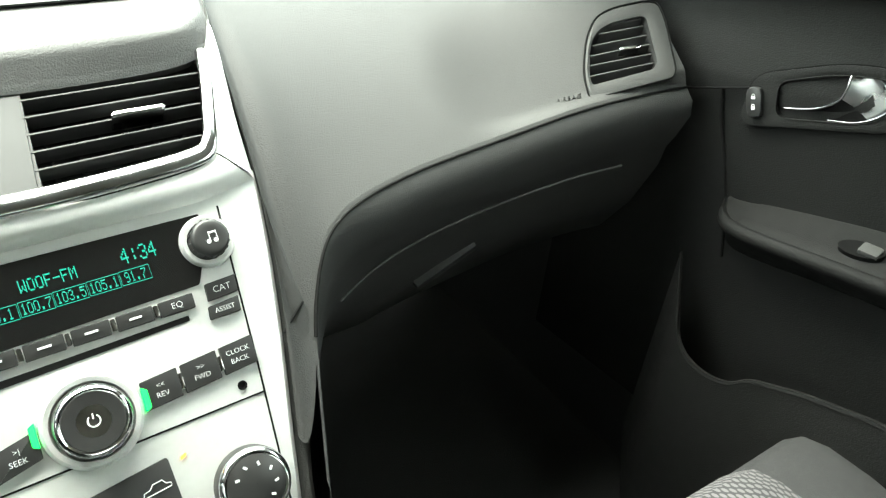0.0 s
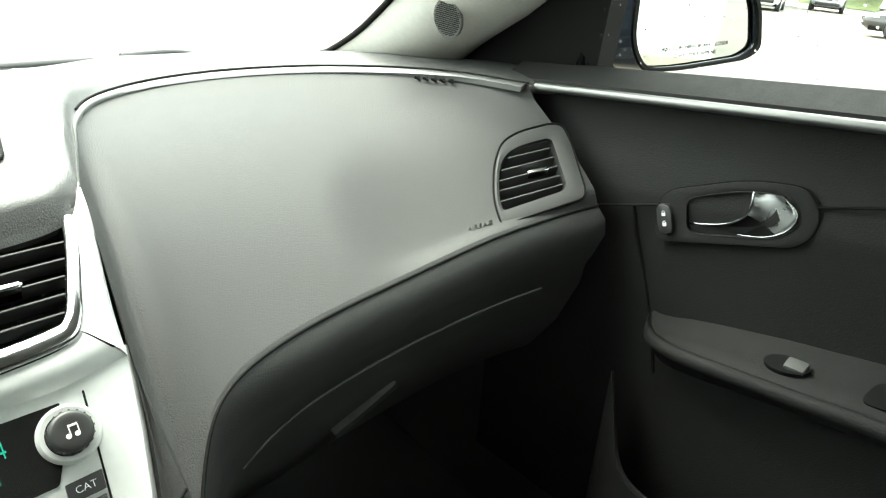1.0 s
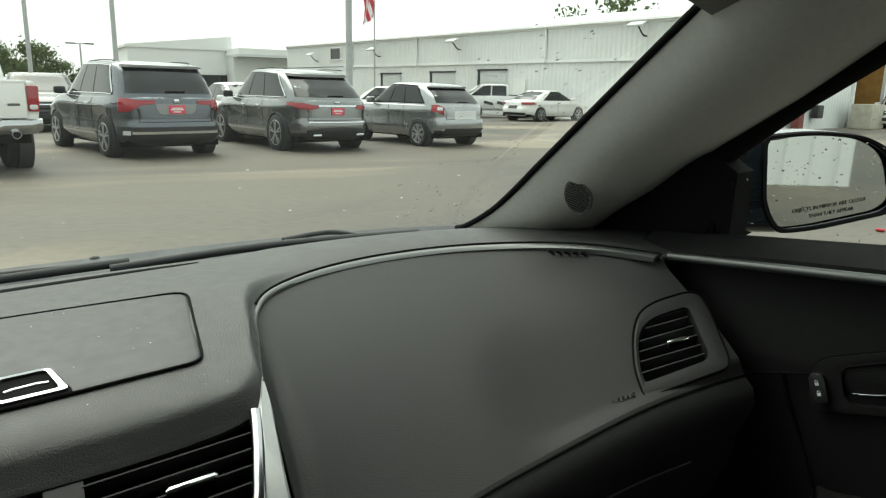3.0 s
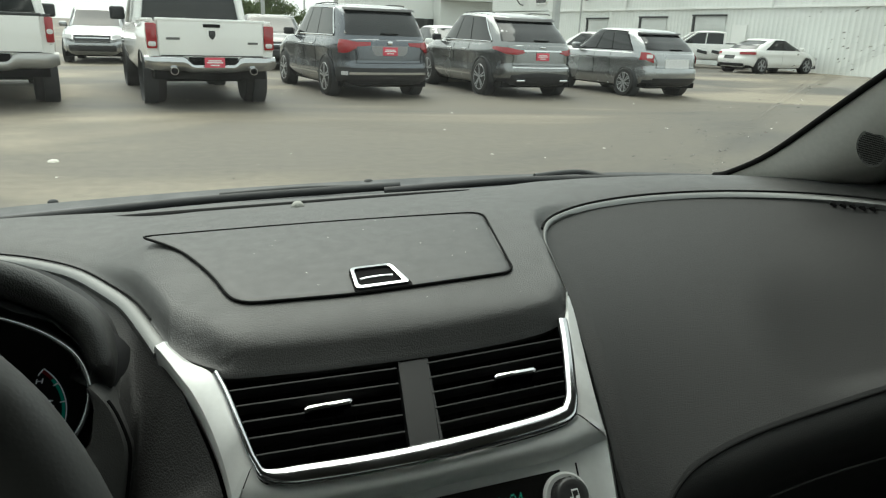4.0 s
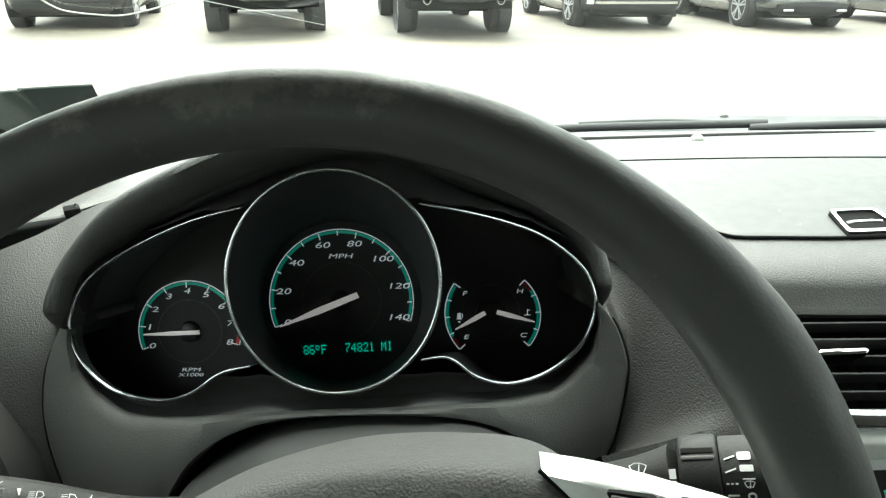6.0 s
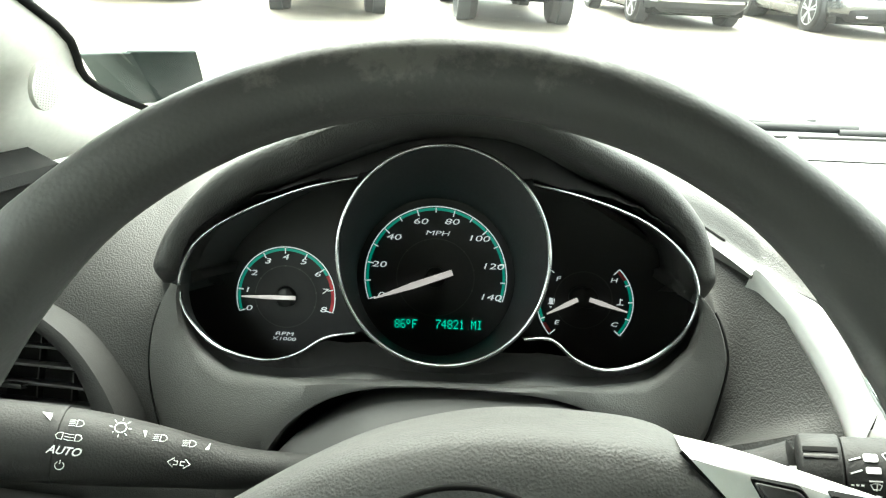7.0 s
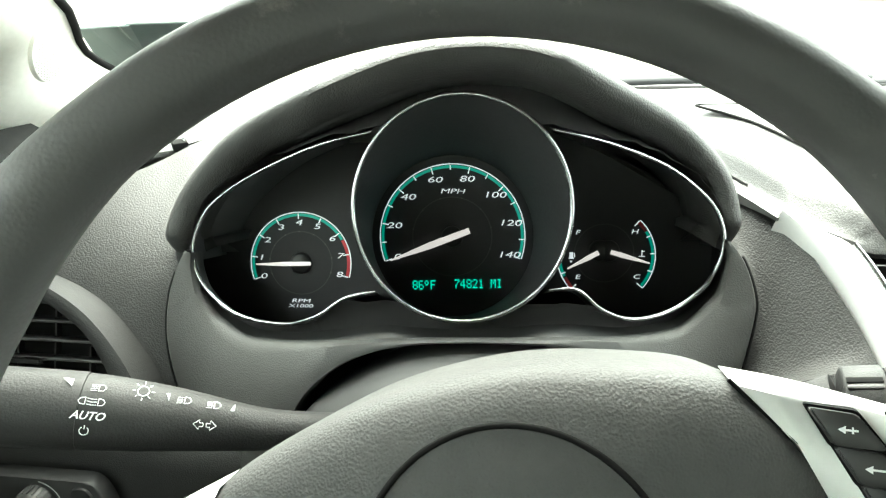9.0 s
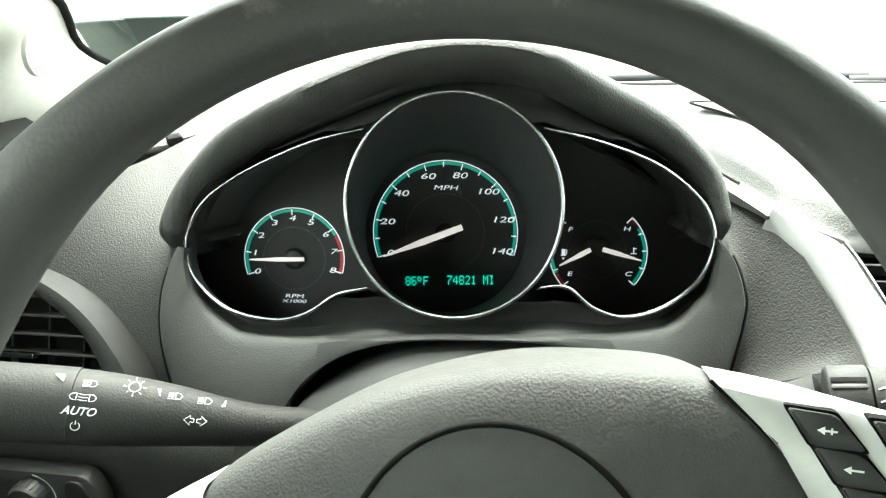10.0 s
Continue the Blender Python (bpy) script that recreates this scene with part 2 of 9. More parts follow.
def rounded(pts, r, n=4):
    """A polygon with its corners rounded by r (one for all, or one each)."""
    out = []
    k = len(pts)
    for i in range(k):
        q, a, c = Vector(pts[i]), Vector(pts[i - 1]), Vector(pts[(i + 1) % k])
        rr = r[i] if isinstance(r, (list, tuple)) else r
        da, dc = (a - q), (c - q)
        rr = min(rr, da.length * 0.49, dc.length * 0.49)
        s, e = q + da.normalized() * rr, q + dc.normalized() * rr
        for j in range(n + 1):
            t = j / n
            out.append((1 - t) ** 2 * s + 2 * t * (1 - t) * q + t * t * e)
    return out


def circle(r, n=32, c=(0, 0)):
    return [Vector((c[0] + r * math.cos(2 * math.pi * i / n), c[1] + r * math.sin(2 * math.pi * i / n))) for i in range(n)]


def turned(bm, profile, m=Matrix(), n=40):
    """A turned body: profile of (radius, height) about the local z axis."""
    rails = []
    for r, h in profile:
        rails.append([m @ Vector((r * math.cos(2 * math.pi * i / n), r * math.sin(2 * math.pi * i / n), h)) for i in range(n)])
    vs = loft(bm, rails, True)
    for ring in (vs[0], vs[-1]):
        if (ring[0].co - ring[n // 2].co).length > 1e-5:
            bm.faces.new(ring)


def ring_strip(bm, outline, w, z, m=Matrix()):
    """A flat band of width w along a closed outline."""
    p = [Vector((q[0], q[1])) for q in outline]
    k = len(p)
    a, b = [], []
    for i in range(k):
        d = (p[(i + 1) % k] - p[i - 1]).normalized()
        s = Vector((-d.y, d.x)) * w / 2
        a.append(m @ Vector((p[i].x + s.x, p[i].y + s.y, z)))
        b.append(m @ Vector((p[i].x - s.x, p[i].y - s.y, z)))
    loft(bm, [a, b], True)


def lettering(body, size, m, depth=0.0002, align="CENTER", shear=0.0, weight=-0.014):
    """A mesh of the words, lying in the plane of m."""
    cu = bpy.data.curves.new("words", "FONT")
    cu.body = body
    cu.size = size
    cu.extrude = depth
    cu.offset = weight * size
    cu.shear = shear
    cu.resolution_u = 3
    cu.align_x = align
    cu.align_y = "CENTER"
    ob = bpy.data.objects.new("words", cu)
    scene.collection.objects.link(ob)
    me = bpy.data.meshes.new_from_object(ob)
    scene.collection.objects.unlink(ob)
    bpy.data.objects.remove(ob)
    bm = bmesh.new()
    bm.from_mesh(me)
    bpy.data.meshes.remove(me)
    bmesh.ops.transform(bm, matrix=m, verts=bm.verts)
    return bm


# five-by-seven dot characters, one number a row
DOTS = {"0": "14 17 17 17 17 17 14", "1": "4 12 4 4 4 4 14", "2": "14 17 1 2 4 8 31", "3": "14 17 1 6 1 17 14", "4": "2 6 10 18 31 2 2", "5": "31 16 30 1 1 17 14",
        "6": "14 16 16 30 17 17 14", "7": "31 1 2 4 8 8 8", "8": "14 17 17 14 17 17 14", "9": "14 17 17 15 1 1 14", "F": "31 16 16 30 16 16 16", "M": "17 27 21 21 17 17 17",
        "I": "14 4 4 4 4 4 14", "W": "17 17 17 21 21 27 17", "O": "14 17 17 17 17 17 14", "-": "0 0 0 31 0 0 0", ":": "0 4 4 0 4 4 0", ".": "0 0 0 0 0 12 12", "°": "12 18 18 12 0 0 0", " ": "0 0 0 0 0 0 0"}


def dot_words(body, px, py, m, align=0.5):
    """Words made of small square dots, px and py apart, lying in the plane of m."""
    verts, faces = [], []
    width = len(body) * 6 - 1
    for i, ch in enumerate(body):
        for r, bits in enumerate(DOTS[ch].split()):
            for c in range(5):
                if int(bits) >> (4 - c) & 1:
                    x, y = (i * 6 + c - width * align) * px, (3 - r) * py
                    k = len(verts)
                    verts += [m @ Vector((x + dx * px * 0.88, y + dy * py * 0.88, 0)) for dx, dy in ((0, -0.5), (1, -0.5), (1, 0.5), (0, 0.5))]
                    faces.append((k, k + 1, k + 2, k + 3))
    bm = bmesh.new()
    vs = [bm.verts.new(v) for v in verts]
    for f in faces:
        bm.faces.new([vs[i] for i in f])
    return bm


def one(fn, *a, **k):
    bm = bmesh.new()
    fn(bm, *a, **k)
    return bm


def lerp(a, b, t):
    return a + (b - a) * t


def smooth01(a, b, x):
    t = min(1, max(0, (x - a) / (b - a)))
    return t * t * (3 - 2 * t)


def table(rows, x):
    """The value at x of a line through the rows (x, value)."""
    if x <= rows[0][0]:
        return rows[0][1]
    for (a, va), (b, vb) in zip(rows, rows[1:]):
        if x <= b:
            return lerp(va, vb, (x - a) / (b - a))
    return rows[-1][1]


def specks(spots, normal, seed, flat=0.5, sides=7):
    """Many small domes lying on a surface: spots are (place, radius)."""
    rng = random.Random(seed)
    verts, faces = [], []
    n = normal.normalized()
    u = n.orthogonal().normalized()
    v = n.cross(u)
    for p, r in spots:
        b = len(verts)
        st = rng.uniform(0.8, 1.5)
        for k, h in ((1.0, 0.0), (0.75, 0.6)):
            for i in range(sides):
                a = 2 * math.pi * i / sides
                verts.append(p + u * (r * k * math.cos(a)) + v * (r * k * st * math.sin(a)) + n * (r * flat * h))
        verts.append(p + n * r * flat)
        for i in range(sides):
            j = (i + 1) % sides
            faces.append((b + i, b + j, b + sides + j, b + sides + i))
            faces.append((b + sides + i, b + sides + j, b + 2 * sides))
    me = bpy.data.meshes.new("specks")
    me.from_pydata([tuple(q) for q in verts], [], faces)
    return me


# ---- dashboard ----
dash = thing("dashboard", "black grained dashboard with satin metal trim strips", "dashboard", (0, 0.2, 1.0))

# the trim line on the passenger's side, from the stack's seam round to the door
STRIP = curve([(0.157, 0.066, 1.070), (0.176, 0.146, 1.076), (0.192, 0.212, 1.081), (0.222, 0.266, 1.085), (0.28, 0.305, 1.087),
               (0.35, 0.325, 1.088), (0.42, 0.326, 1.089), (0.49, 0.312, 1.090), (0.55, 0.285, 1.091), (0.60, 0.245, 1.093),
               (0.638, 0.185, 1.096), (0.662, 0.098, 1.099)], 5)
STRIP_L = curve([(-0.194, 0.071, 1.062), (-0.211, 0.116, 1.064), (-0.236, 0.178, 1.065), (-0.265, 0.226, 1.067), (-0.299, 0.274, 1.069), (-0.337, 0.311, 1.070), (-0.381, 0.341, 1.071), (-0.43, 0.360, 1.072),
                 (-0.52, 0.372, 1.072), (-0.62, 0.355, 1.071), (-0.70, 0.312, 1.070), (-0.75, 0.268, 1.069), (-0.785, 0.214, 1.068)], 5)
CREASE = curve([(0.128, -0.21, 0.83), (0.150, -0.149, 0.868), (0.165, -0.11, 0.897), (0.188, -0.075, 0.925), (0.212, -0.055, 0.939), (0.25, -0.038, 0.946),
                (0.313, -0.022, 0.951), (0.404, -0.012, 0.958), (0.518, -0.012, 0.974), (0.600, -0.022, 0.985), (0.655, -0.036, 0.993)], 6)

TOP = [(0.03, 1.047), (0.034, 1.055), (0.041, 1.0635), (0.052, 1.0715), (0.068, 1.0770), (0.10, 1.0825), (0.15, 1.090), (0.21, 1.096), (0.27, 1.099), (0.35, 1.094), (0.44, 1.080), (0.52, 1.066), (0.60, 1.052)]


def back_y(x):
    x = x + 0.095
    return 0.605 - 0.185 * x * x - 0.5 * max(0, abs(x) - 0.68) ** 1.5


def front_line():
    """The front edge of the upper pad, from the driver's door to the passenger's."""
    mid = curve([(-0.194, 0.071, 1.062), (-0.181, 0.055, 1.058), (-0.160, 0.042, 1.053), (-0.140, 0.037, 1.050), (-0.06, 0.034, 1.049), (0.04, 0.036, 1.049),
                 (0.112, 0.042, 1.052), (0.143, 0.050, 1.057), (0.153, 0.058, 1.063), (0.157, 0.066, 1.070)], 5)
    line = STRIP_L[::-1] + mid[1:-1] + STRIP
    return [Vector((-0.95, 0.16, 1.06))] + line + [Vector((0.75, 0.05, 1.10))]


def top_z(x, y, f, s):
    mid = table(TOP, y)
    side = lerp(f.z, 1.050, s) + 0.02 * 4 * s * (1 - s)
    w = smooth01(0.19, 0.30, abs(x))
    return lerp(mid, side, w)


def build_pad(bm):
    front = front_line()
    rails = [[] for _ in range(26)]
    for f in front:
        b = back_y(f.x)
        for k in range(23):
            s = (k / 22) ** 1.9
            y = lerp(f.y, b, s)
            rails[k + 3].append(Vector((f.x, y, lerp(f.z, top_z(f.x, y, f, s), smooth01(0, lerp(0.012, 0.07, smooth01(0.135, 0.18, abs(f.x))), s)))))
        # the lip curls under above the middle vents
        rails[2].append(f + Vector((0, -0.003, -0.005)))
        rails[1].append(f + Vector((0, 0.002, -0.011)))
        rails[0].append(f + Vector((0, 0.03, -0.014)))
    loft(bm, rails)


part("upper_pad", one(build_pad), M_PAD, dash, "soft black grained pad")


# the passenger's vent lies flush in the panel
pn = Vector((-0.408, -0.4259, 0.8075)).normalized()
px_ = (Vector((1, 0, 0)) - pn * pn.x).normalized()
PV = Matrix((px_, pn.cross(px_), pn)).transposed().to_4x4()
PV.translation = Vector((0.6184, 0.0254, 1.0218))
pv_out = rounded([(-0.0770, -0.0395), (0.0190, -0.0572), (0.0275, -0.0490), (0.0535, 0.0131), (0.0590, 0.0360), (0.0480, 0.0455), (0.0106, 0.0545), (-0.0150, 0.0525), (-0.0390, 0.0320), (-0.0660, -0.0067)], [0.008, 0.008, 0.008, 0.02, 0.008, 0.010, 0.02, 0.02, 0.02, 0.02], 4)
pv_in = rounded([(-0.0655, -0.0250), (0.0060, -0.0380), (0.0145, -0.0325), (0.0365, 0.0250), (0.0330, 0.0305), (-0.0005, 0.0380), (-0.0190, 0.0365), (-0.0340, 0.0275), (-0.0470, 0.0109), (-0.0600, -0.0100)], [0.005, 0.006, 0.006, 0.004, 0.004, 0.012, 0.012, 0.01, 0.01, 0.01], 4)


def inside(poly, x, y):
    n, hit = len(poly), False
    for i in range(n):
        a, b = poly[i], poly[(i + 1) % n]
        if (a[1] > y) != (b[1] > y) and x < (b[0] - a[0]) * (y - a[1]) / (b[1] - a[1]) + a[0]:
            hit = not hit
    return hit


def cut(bm, frame_, poly, depth=0.07):
    """Take away the faces over an opening."""
    inv = frame_.inverted()
    out = []
    for f in bm.faces:
        q = inv @ f.calc_center_median()
        if abs(q.z) < depth and inside(poly, q.x, q.y):
            out.append(f)
    bmesh.ops.delete(bm, geom=out, context="FACES")


def build_panel(bm):
    """The panel over the passenger's airbag: from the trim line down to the crease."""
    n = 150
    def at(line, t):
        k = t * (len(line) - 1)
        i = min(int(k), len(line) - 2)
        return line[i].lerp(line[i + 1], k - i)
    edge = curve([(0.157, 0.066, 1.067), (0.155, 0.02, 1.035), (0.151, -0.037, 0.987), (0.147, -0.077, 0.945), (0.137, -0.12, 0.898), (0.123, -0.170, 0.845)], 5)
    low = CREASE
    top = [p + Vector((0, -0.002, -0.004)) for p in STRIP]
    rails = []
    for i in range(n + 1):
        t = i / n
        a, b = at(top, t), at(low, t ** 0.9)
        row = []
        for k in range(61):
            s = k / 60
            p = a.lerp(b, s)
            out = Vector((0, -0.45, 0.89))
            bulge = (0.026 - 0.020 * smooth01(0.15, 0.75, t) + 0.006 * smooth01(0.9, 1, t)) * math.sin(math.pi * s) * smooth01(0, 0.25, t)
            p = p + out * bulge
            # a hollow beside the stack
            e = at(edge, s)
            p = p.lerp(e, max(0, 1 - t * 7) ** 2)
            # flat round the vent
            q = PV.inverted() @ p
            d = math.hypot((q.x + 0.01) / 0.075, q.y / 0.058)
            w = 1 - smooth01(0.7, 3.2, d)
            q.z = lerp(q.z, 0.001, w * smooth01(0, 0.10, s) * smooth01(1, 0.90, s))
            p = PV @ q
            row.append(p)
        rails.append(row)
    loft(bm, rails)
    cut(bm, PV, [(-0.01 + (q[0] + 0.01) * 0.90, q[1] * 0.90) for q in pv_out], 0.03)


part("airbag_panel", one(build_panel), M_PANEL, dash, "grained black panel over the airbag")


def build_bolster(bm):
    """The rolled lower edge under the crease, down to the glovebox groove and on into the footwell."""
    rails = [[] for _ in range(11)]
    for p in CREASE:
        w = smooth01(0.15, 0.30, p.x)
        rails[0].append(p + Vector((0, 0.004, 0.003)))
        rails[1].append(p + Vector((0, -0.002, -0.002)))
        rails[2].append(p + Vector((0.001, -0.012 * w, -0.012)))
        rails[3].append(p + Vector((0.003, -0.014 * w, -0.03)))
        rails[4].append(p + Vector((0.004, -0.006 * w + 0.004, -0.050 - 0.01 * w)))
        rails[5].append(p + Vector((0.006, 0.008, -0.066 - 0.012 * w)))
        rails[6].append(p + Vector((0.010, 0.014, -0.085 - 0.02 * w)))
        rails[7].append(p + Vector((0.010, 0.04, -0.13 - 0.04 * w)))
        rails[8].append(p + Vector((0.012, 0.08, -0.18 - 0.05 * w)))
        rails[9].append(p + Vector((0.015, 0.16, -0.26)))
        rails[10].append(p + Vector((0.02, 0.40, -0.34)))
    loft(bm, rails)


part("lower_bolster", one(build_bolster), M_PANEL, dash)
part("crease_seam", one(tube, [p + Vector((0, -0.0006, 0.0004)) for p in CREASE[10:]], 0.0014, 6), M_BLACK, dash)
glove = curve([(0.2275, -0.032, 0.838), (0.265, -0.024, 0.856), (0.314, -0.02, 0.871), (0.4, -0.017, 0.886), (0.51, -0.02, 0.899), (0.588, -0.026, 0.904)], 6)
part("glovebox_edge", one(tube, [p + Vector((0, -0.002, 0)) for p in glove], 0.0012, 6), M_FASCIA, dash, "lighter grey edge of the glovebox lid")
gh = Matrix.Translation((0.385, 0.022, 0.800)) @ Euler((radians(20), radians(-24), radians(0))).to_matrix().to_4x4()
part("glovebox_handle", one(block, (0.085, 0.02, 0.012), gh, 0.004), M_SMOOTH, dash, "grey glovebox pull")
part("cheek_seam", one(tube, curve([(0.1365, -0.118, 0.898), (0.145, -0.112, 0.903), (0.158, -0.103, 0.909)], 5), 0.0011, 6), M_BLACK, dash)


def build_trim(bm, line, w0, w1, skirt=0.007):
    """A round-topped bright strip, lying along the line."""
    rails = [[] for _ in range(7)]
    k = len(line)
    for i, p in enumerate(line):
        d = (line[min(i + 1, k - 1)] - line[max(i - 1, 0)]).normalized()
        s = d.cross(Vector((0, -0.4, 0.9))).normalized()
        if s.y > 0:
            s = -s
        up = Vector((0, -0.35, 0.93))
        w = lerp(w0, w1, smooth01(0, 0.5, i / (k - 1)))
        rails[0].append(p - up * 0.006)
        rails[1].append(p + s * w * 0.04 + up * 0.0005)
        rails[2].append(p + s * w * 0.22 + up * 0.0018)
        rails[3].append(p + s * w * 0.50 + up * 0.0024)
        rails[4].append(p + s * w * 0.78 + up * 0.0016)
        rails[5].append(p + s * w + up * 0.0)
        rails[6].append(p + s * w - up * lerp(min(skirt, 0.004), skirt, smooth01(0, 8, i)))
    vs = loft(bm, rails)
    for k in (0, -1):
        bm.faces.new([r[k] for r in vs])


part("trim_strip", one(build_trim, [p + Vector((0, 0.001, 0.0)) for p in STRIP], 0.0012, 0.012), M_SATIN, dash, "satin metal trim strip")


def build_gap(bm, line, r):
    """The dark joint between the pad's edge and the strip; the pad's shadow line is drawn in black with it."""
    k = len(line)
    pts = []
    for i, p in enumerate(line):
        d = (line[min(i + 1, k - 1)] - line[max(i - 1, 0)]).normalized()
        s = d.cross(Vector((0, -0.4, 0.9))).normalized()
        if s.y > 0:
            s = -s
        pts.append(p - s * 0.0012 + Vector((0, -0.0004, 0.0012)))
    tube(bm, pts, r, 6)


part("strip_gap_shade", one(build_gap, STRIP[12:], 0.0014), M_BLACK, dash, "dark gap and painted shadow line along the strip")
part("strip_gap_shade", one(build_gap, STRIP_L[6:], 0.0010), M_BLACK, dash, "dark gap and painted shadow line along the strip")
part("trim_strip", one(build_trim, STRIP_L, 0.0125, 0.0125, 0.012), M_SATIN, dash, "satin metal trim strip")

# the driver's side of the dash, left and right of the instruments
def sheet(bm, a, b, n, rows, bulge):
    """A gently domed sheet between two lines."""
    def at(line, t):
        k = t * (len(line) - 1)
        i = min(int(k), len(line) - 2)
        return line[i].lerp(line[i + 1], k - i)
    rails = []
    for i in range(n + 1):
        t = i / n
        p, q = at(a, t), at(b, t)
        rails.append([p.lerp(q, k / rows) + Vector((0, -0.45, 0.89)) * bulge * math.sin(math.pi * k / rows) for k in range(rows + 1)])
    loft(bm, rails)


def build_knee(bm):
    rails = []
    for dy, z in ((-0.035, 0.905), (-0.048, 0.899), (-0.056, 0.871), (-0.058, 0.81), (-0.02, 0.69), (0.1, 0.57)):
        rails.append([Vector((x, dy, z - 0.01 * smooth01(-0.62, -0.85, x))) for x in np.linspace(-0.90, -0.15, 24)])
    loft(bm, rails)


part("knee_panel", one(build_knee), M_PANEL, dash)

# lid of the dash compartment, with its chrome catch
LID = rounded([(-0.240, 0.277), (-0.200, 0.233), (-0.166, 0.168), (-0.141, 0.097), (-0.036, 0.0935), (0.018, 0.097), (0.118, 0.1045), (0.138, 0.268), (-0.05, 0.282)],
              [0.016, 0.08, 0.06, 0.022, 0.05, 0.05, 0.014, 0.02, 0.1], 5)


def on_top(q, h):
    return Vector((q[0], q[1], table(TOP, q[1]) + h))


def fill_top(bm, outline, h, inset):
    """A sheet over the outline that follows the dash's crown."""
    c = Vector((sum(q[0] for q in outline) / len(outline), sum(q[1] for q in outline) / len(outline)))
    rails = []
    for s in (1.0, 0.995, 0.97, 0.9, 0.75, 0.6, 0.45, 0.3, 0.15):
        rails.append([on_top(c.lerp(Vector((q[0], q[1])), s), h if s < 0.99 else h - inset * (s - 0.99) * 100) for q in outline])
    vs = loft(bm, rails, True)
    bm.faces.new(vs[-1])


lid = part("compartment_lid", one(fill_top, LID, 0.0022, 0.002), M_SMOOTH, dash, "smooth black lid of the dash compartment")
seam = bmesh.new()
tube(seam, [on_top(q, 0.0018) for q in LID], 0.0013, 6, True)
part("lid_seam", seam, M_BLACK, lid)
LATCH = plane_at((-0.0125, 0.1155, 1.0880), (0, 0.98, 0.19))
cat_o = rounded([(-0.0225, -0.0190), (0.0280, -0.0160), (0.0165, 0.0205), (-0.0235, 0.0185)], 0.005, 4)
cat_i = rounded([(-0.0190, -0.0145), (0.0215, -0.0122), (0.0132, 0.0175), (-0.0200, 0.0158)], 0.004, 4)


def frame_ring(bm, outer, inner, z0, z1, m, round_=0.001):
    rails = []
    for o, z in ((outer, z0), (outer, z1 - round_), (None, z1), (inner, z1 - round_), (inner, z0)):
        line = o if o is not None else [a.lerp(b, 0.5) for a, b in zip(outer, inner)]
        rails.append([m @ Vector((q[0], q[1], z)) for q in line])
    loft(bm, rails, True)


latch = part("latch_frame", one(frame_ring, cat_o, cat_i, -0.004, 0.004, LATCH), M_CHROME, lid, "chrome catch frame")
part("latch_recess", one(slab, [q * 0.99 for q in cat_i], -0.006, -0.0035, LATCH), M_GLOSSBLACK, lid)
part("latch_paddle", one(slab, rounded([(-0.0172, -0.0132), (0.0190, -0.0112), (0.0150, 0.0005), (-0.0176, -0.0015)], 0.002), -0.005, -0.0020, LATCH, 0.001), M_DARKCHROME, lid, "grey catch paddle")
part("latch_blade", one(tube, [LATCH @ Vector((x, v, 0.0005)) for x, v in ((-0.0165, -0.001), (-0.010, 0.001), (0.006, 0.0025), (0.0145, 0.0015))], 0.0022, 8, flat=0.7), M_CHROME, lid, "chrome catch blade")
part("latch_gap", one(slab, rounded([(-0.0238, -0.0225), (0.0310, -0.0190), (0.0175, 0.0215), (-0.0246, 0.0195)], 0.006), -0.006, 0.0008, LATCH), M_BLACK, lid)

# defroster slot and light sensor
slot = [Vector((x, 0.478 + 0.045 * smooth01(-0.36, 0.2, x), 0)) for x in np.linspace(-0.355, 0.20, 24)]
sl = bmesh.new()
tube(sl, [Vector((p.x, p.y, table(TOP, p.y) + 0.001)) for p in slot], [0.0075 * math.sin(math.pi * min(1, (i + 0.6) / 6, (24.4 - i) / 8) / 2) for i in range(24)], 8, flat=0.25)
part("defroster_slot", sl, M_BLACK, dash, "dark defroster slot")
part("light_sensor", one(turned, [(0.0085, -0.002), (0.0085, 0.001), (0.0072, 0.0042), (0.0045, 0.0066), (0.001, 0.0075)], Matrix.Translation((-0.065, 0.441, 1.080)), 20),
     surface("sensor_grey", (0.30, 0.30, 0.27), 0.5), dash, "small grey dome of the light sensor")
for i in range(5):
    q = Vector((0.596 + 0.0060 * i, 0.224 - 0.0092 * i, 1.0865 + 0.0003 * i))
    part("demister_slit", one(slab, [(-0.0038, 0.0028), (0.0038, 0.0028), (0.0, -0.0045)], -0.002, 0.0012, plane_at(q, (0, 0.93, 0.36))), M_BLACK, dash, "small demister slit")

# ---- centre stack ----
stack = thing("centre_stack", "silver-painted centre stack with vents and radio", "centre stack", (0, -0.05, 0.95))
ST = plane_at((0, -0.04, 0.985), (0, 0.677, 0.736))
VF = plane_at((0, 0, 1.027), (0, 0.86, 0.51))


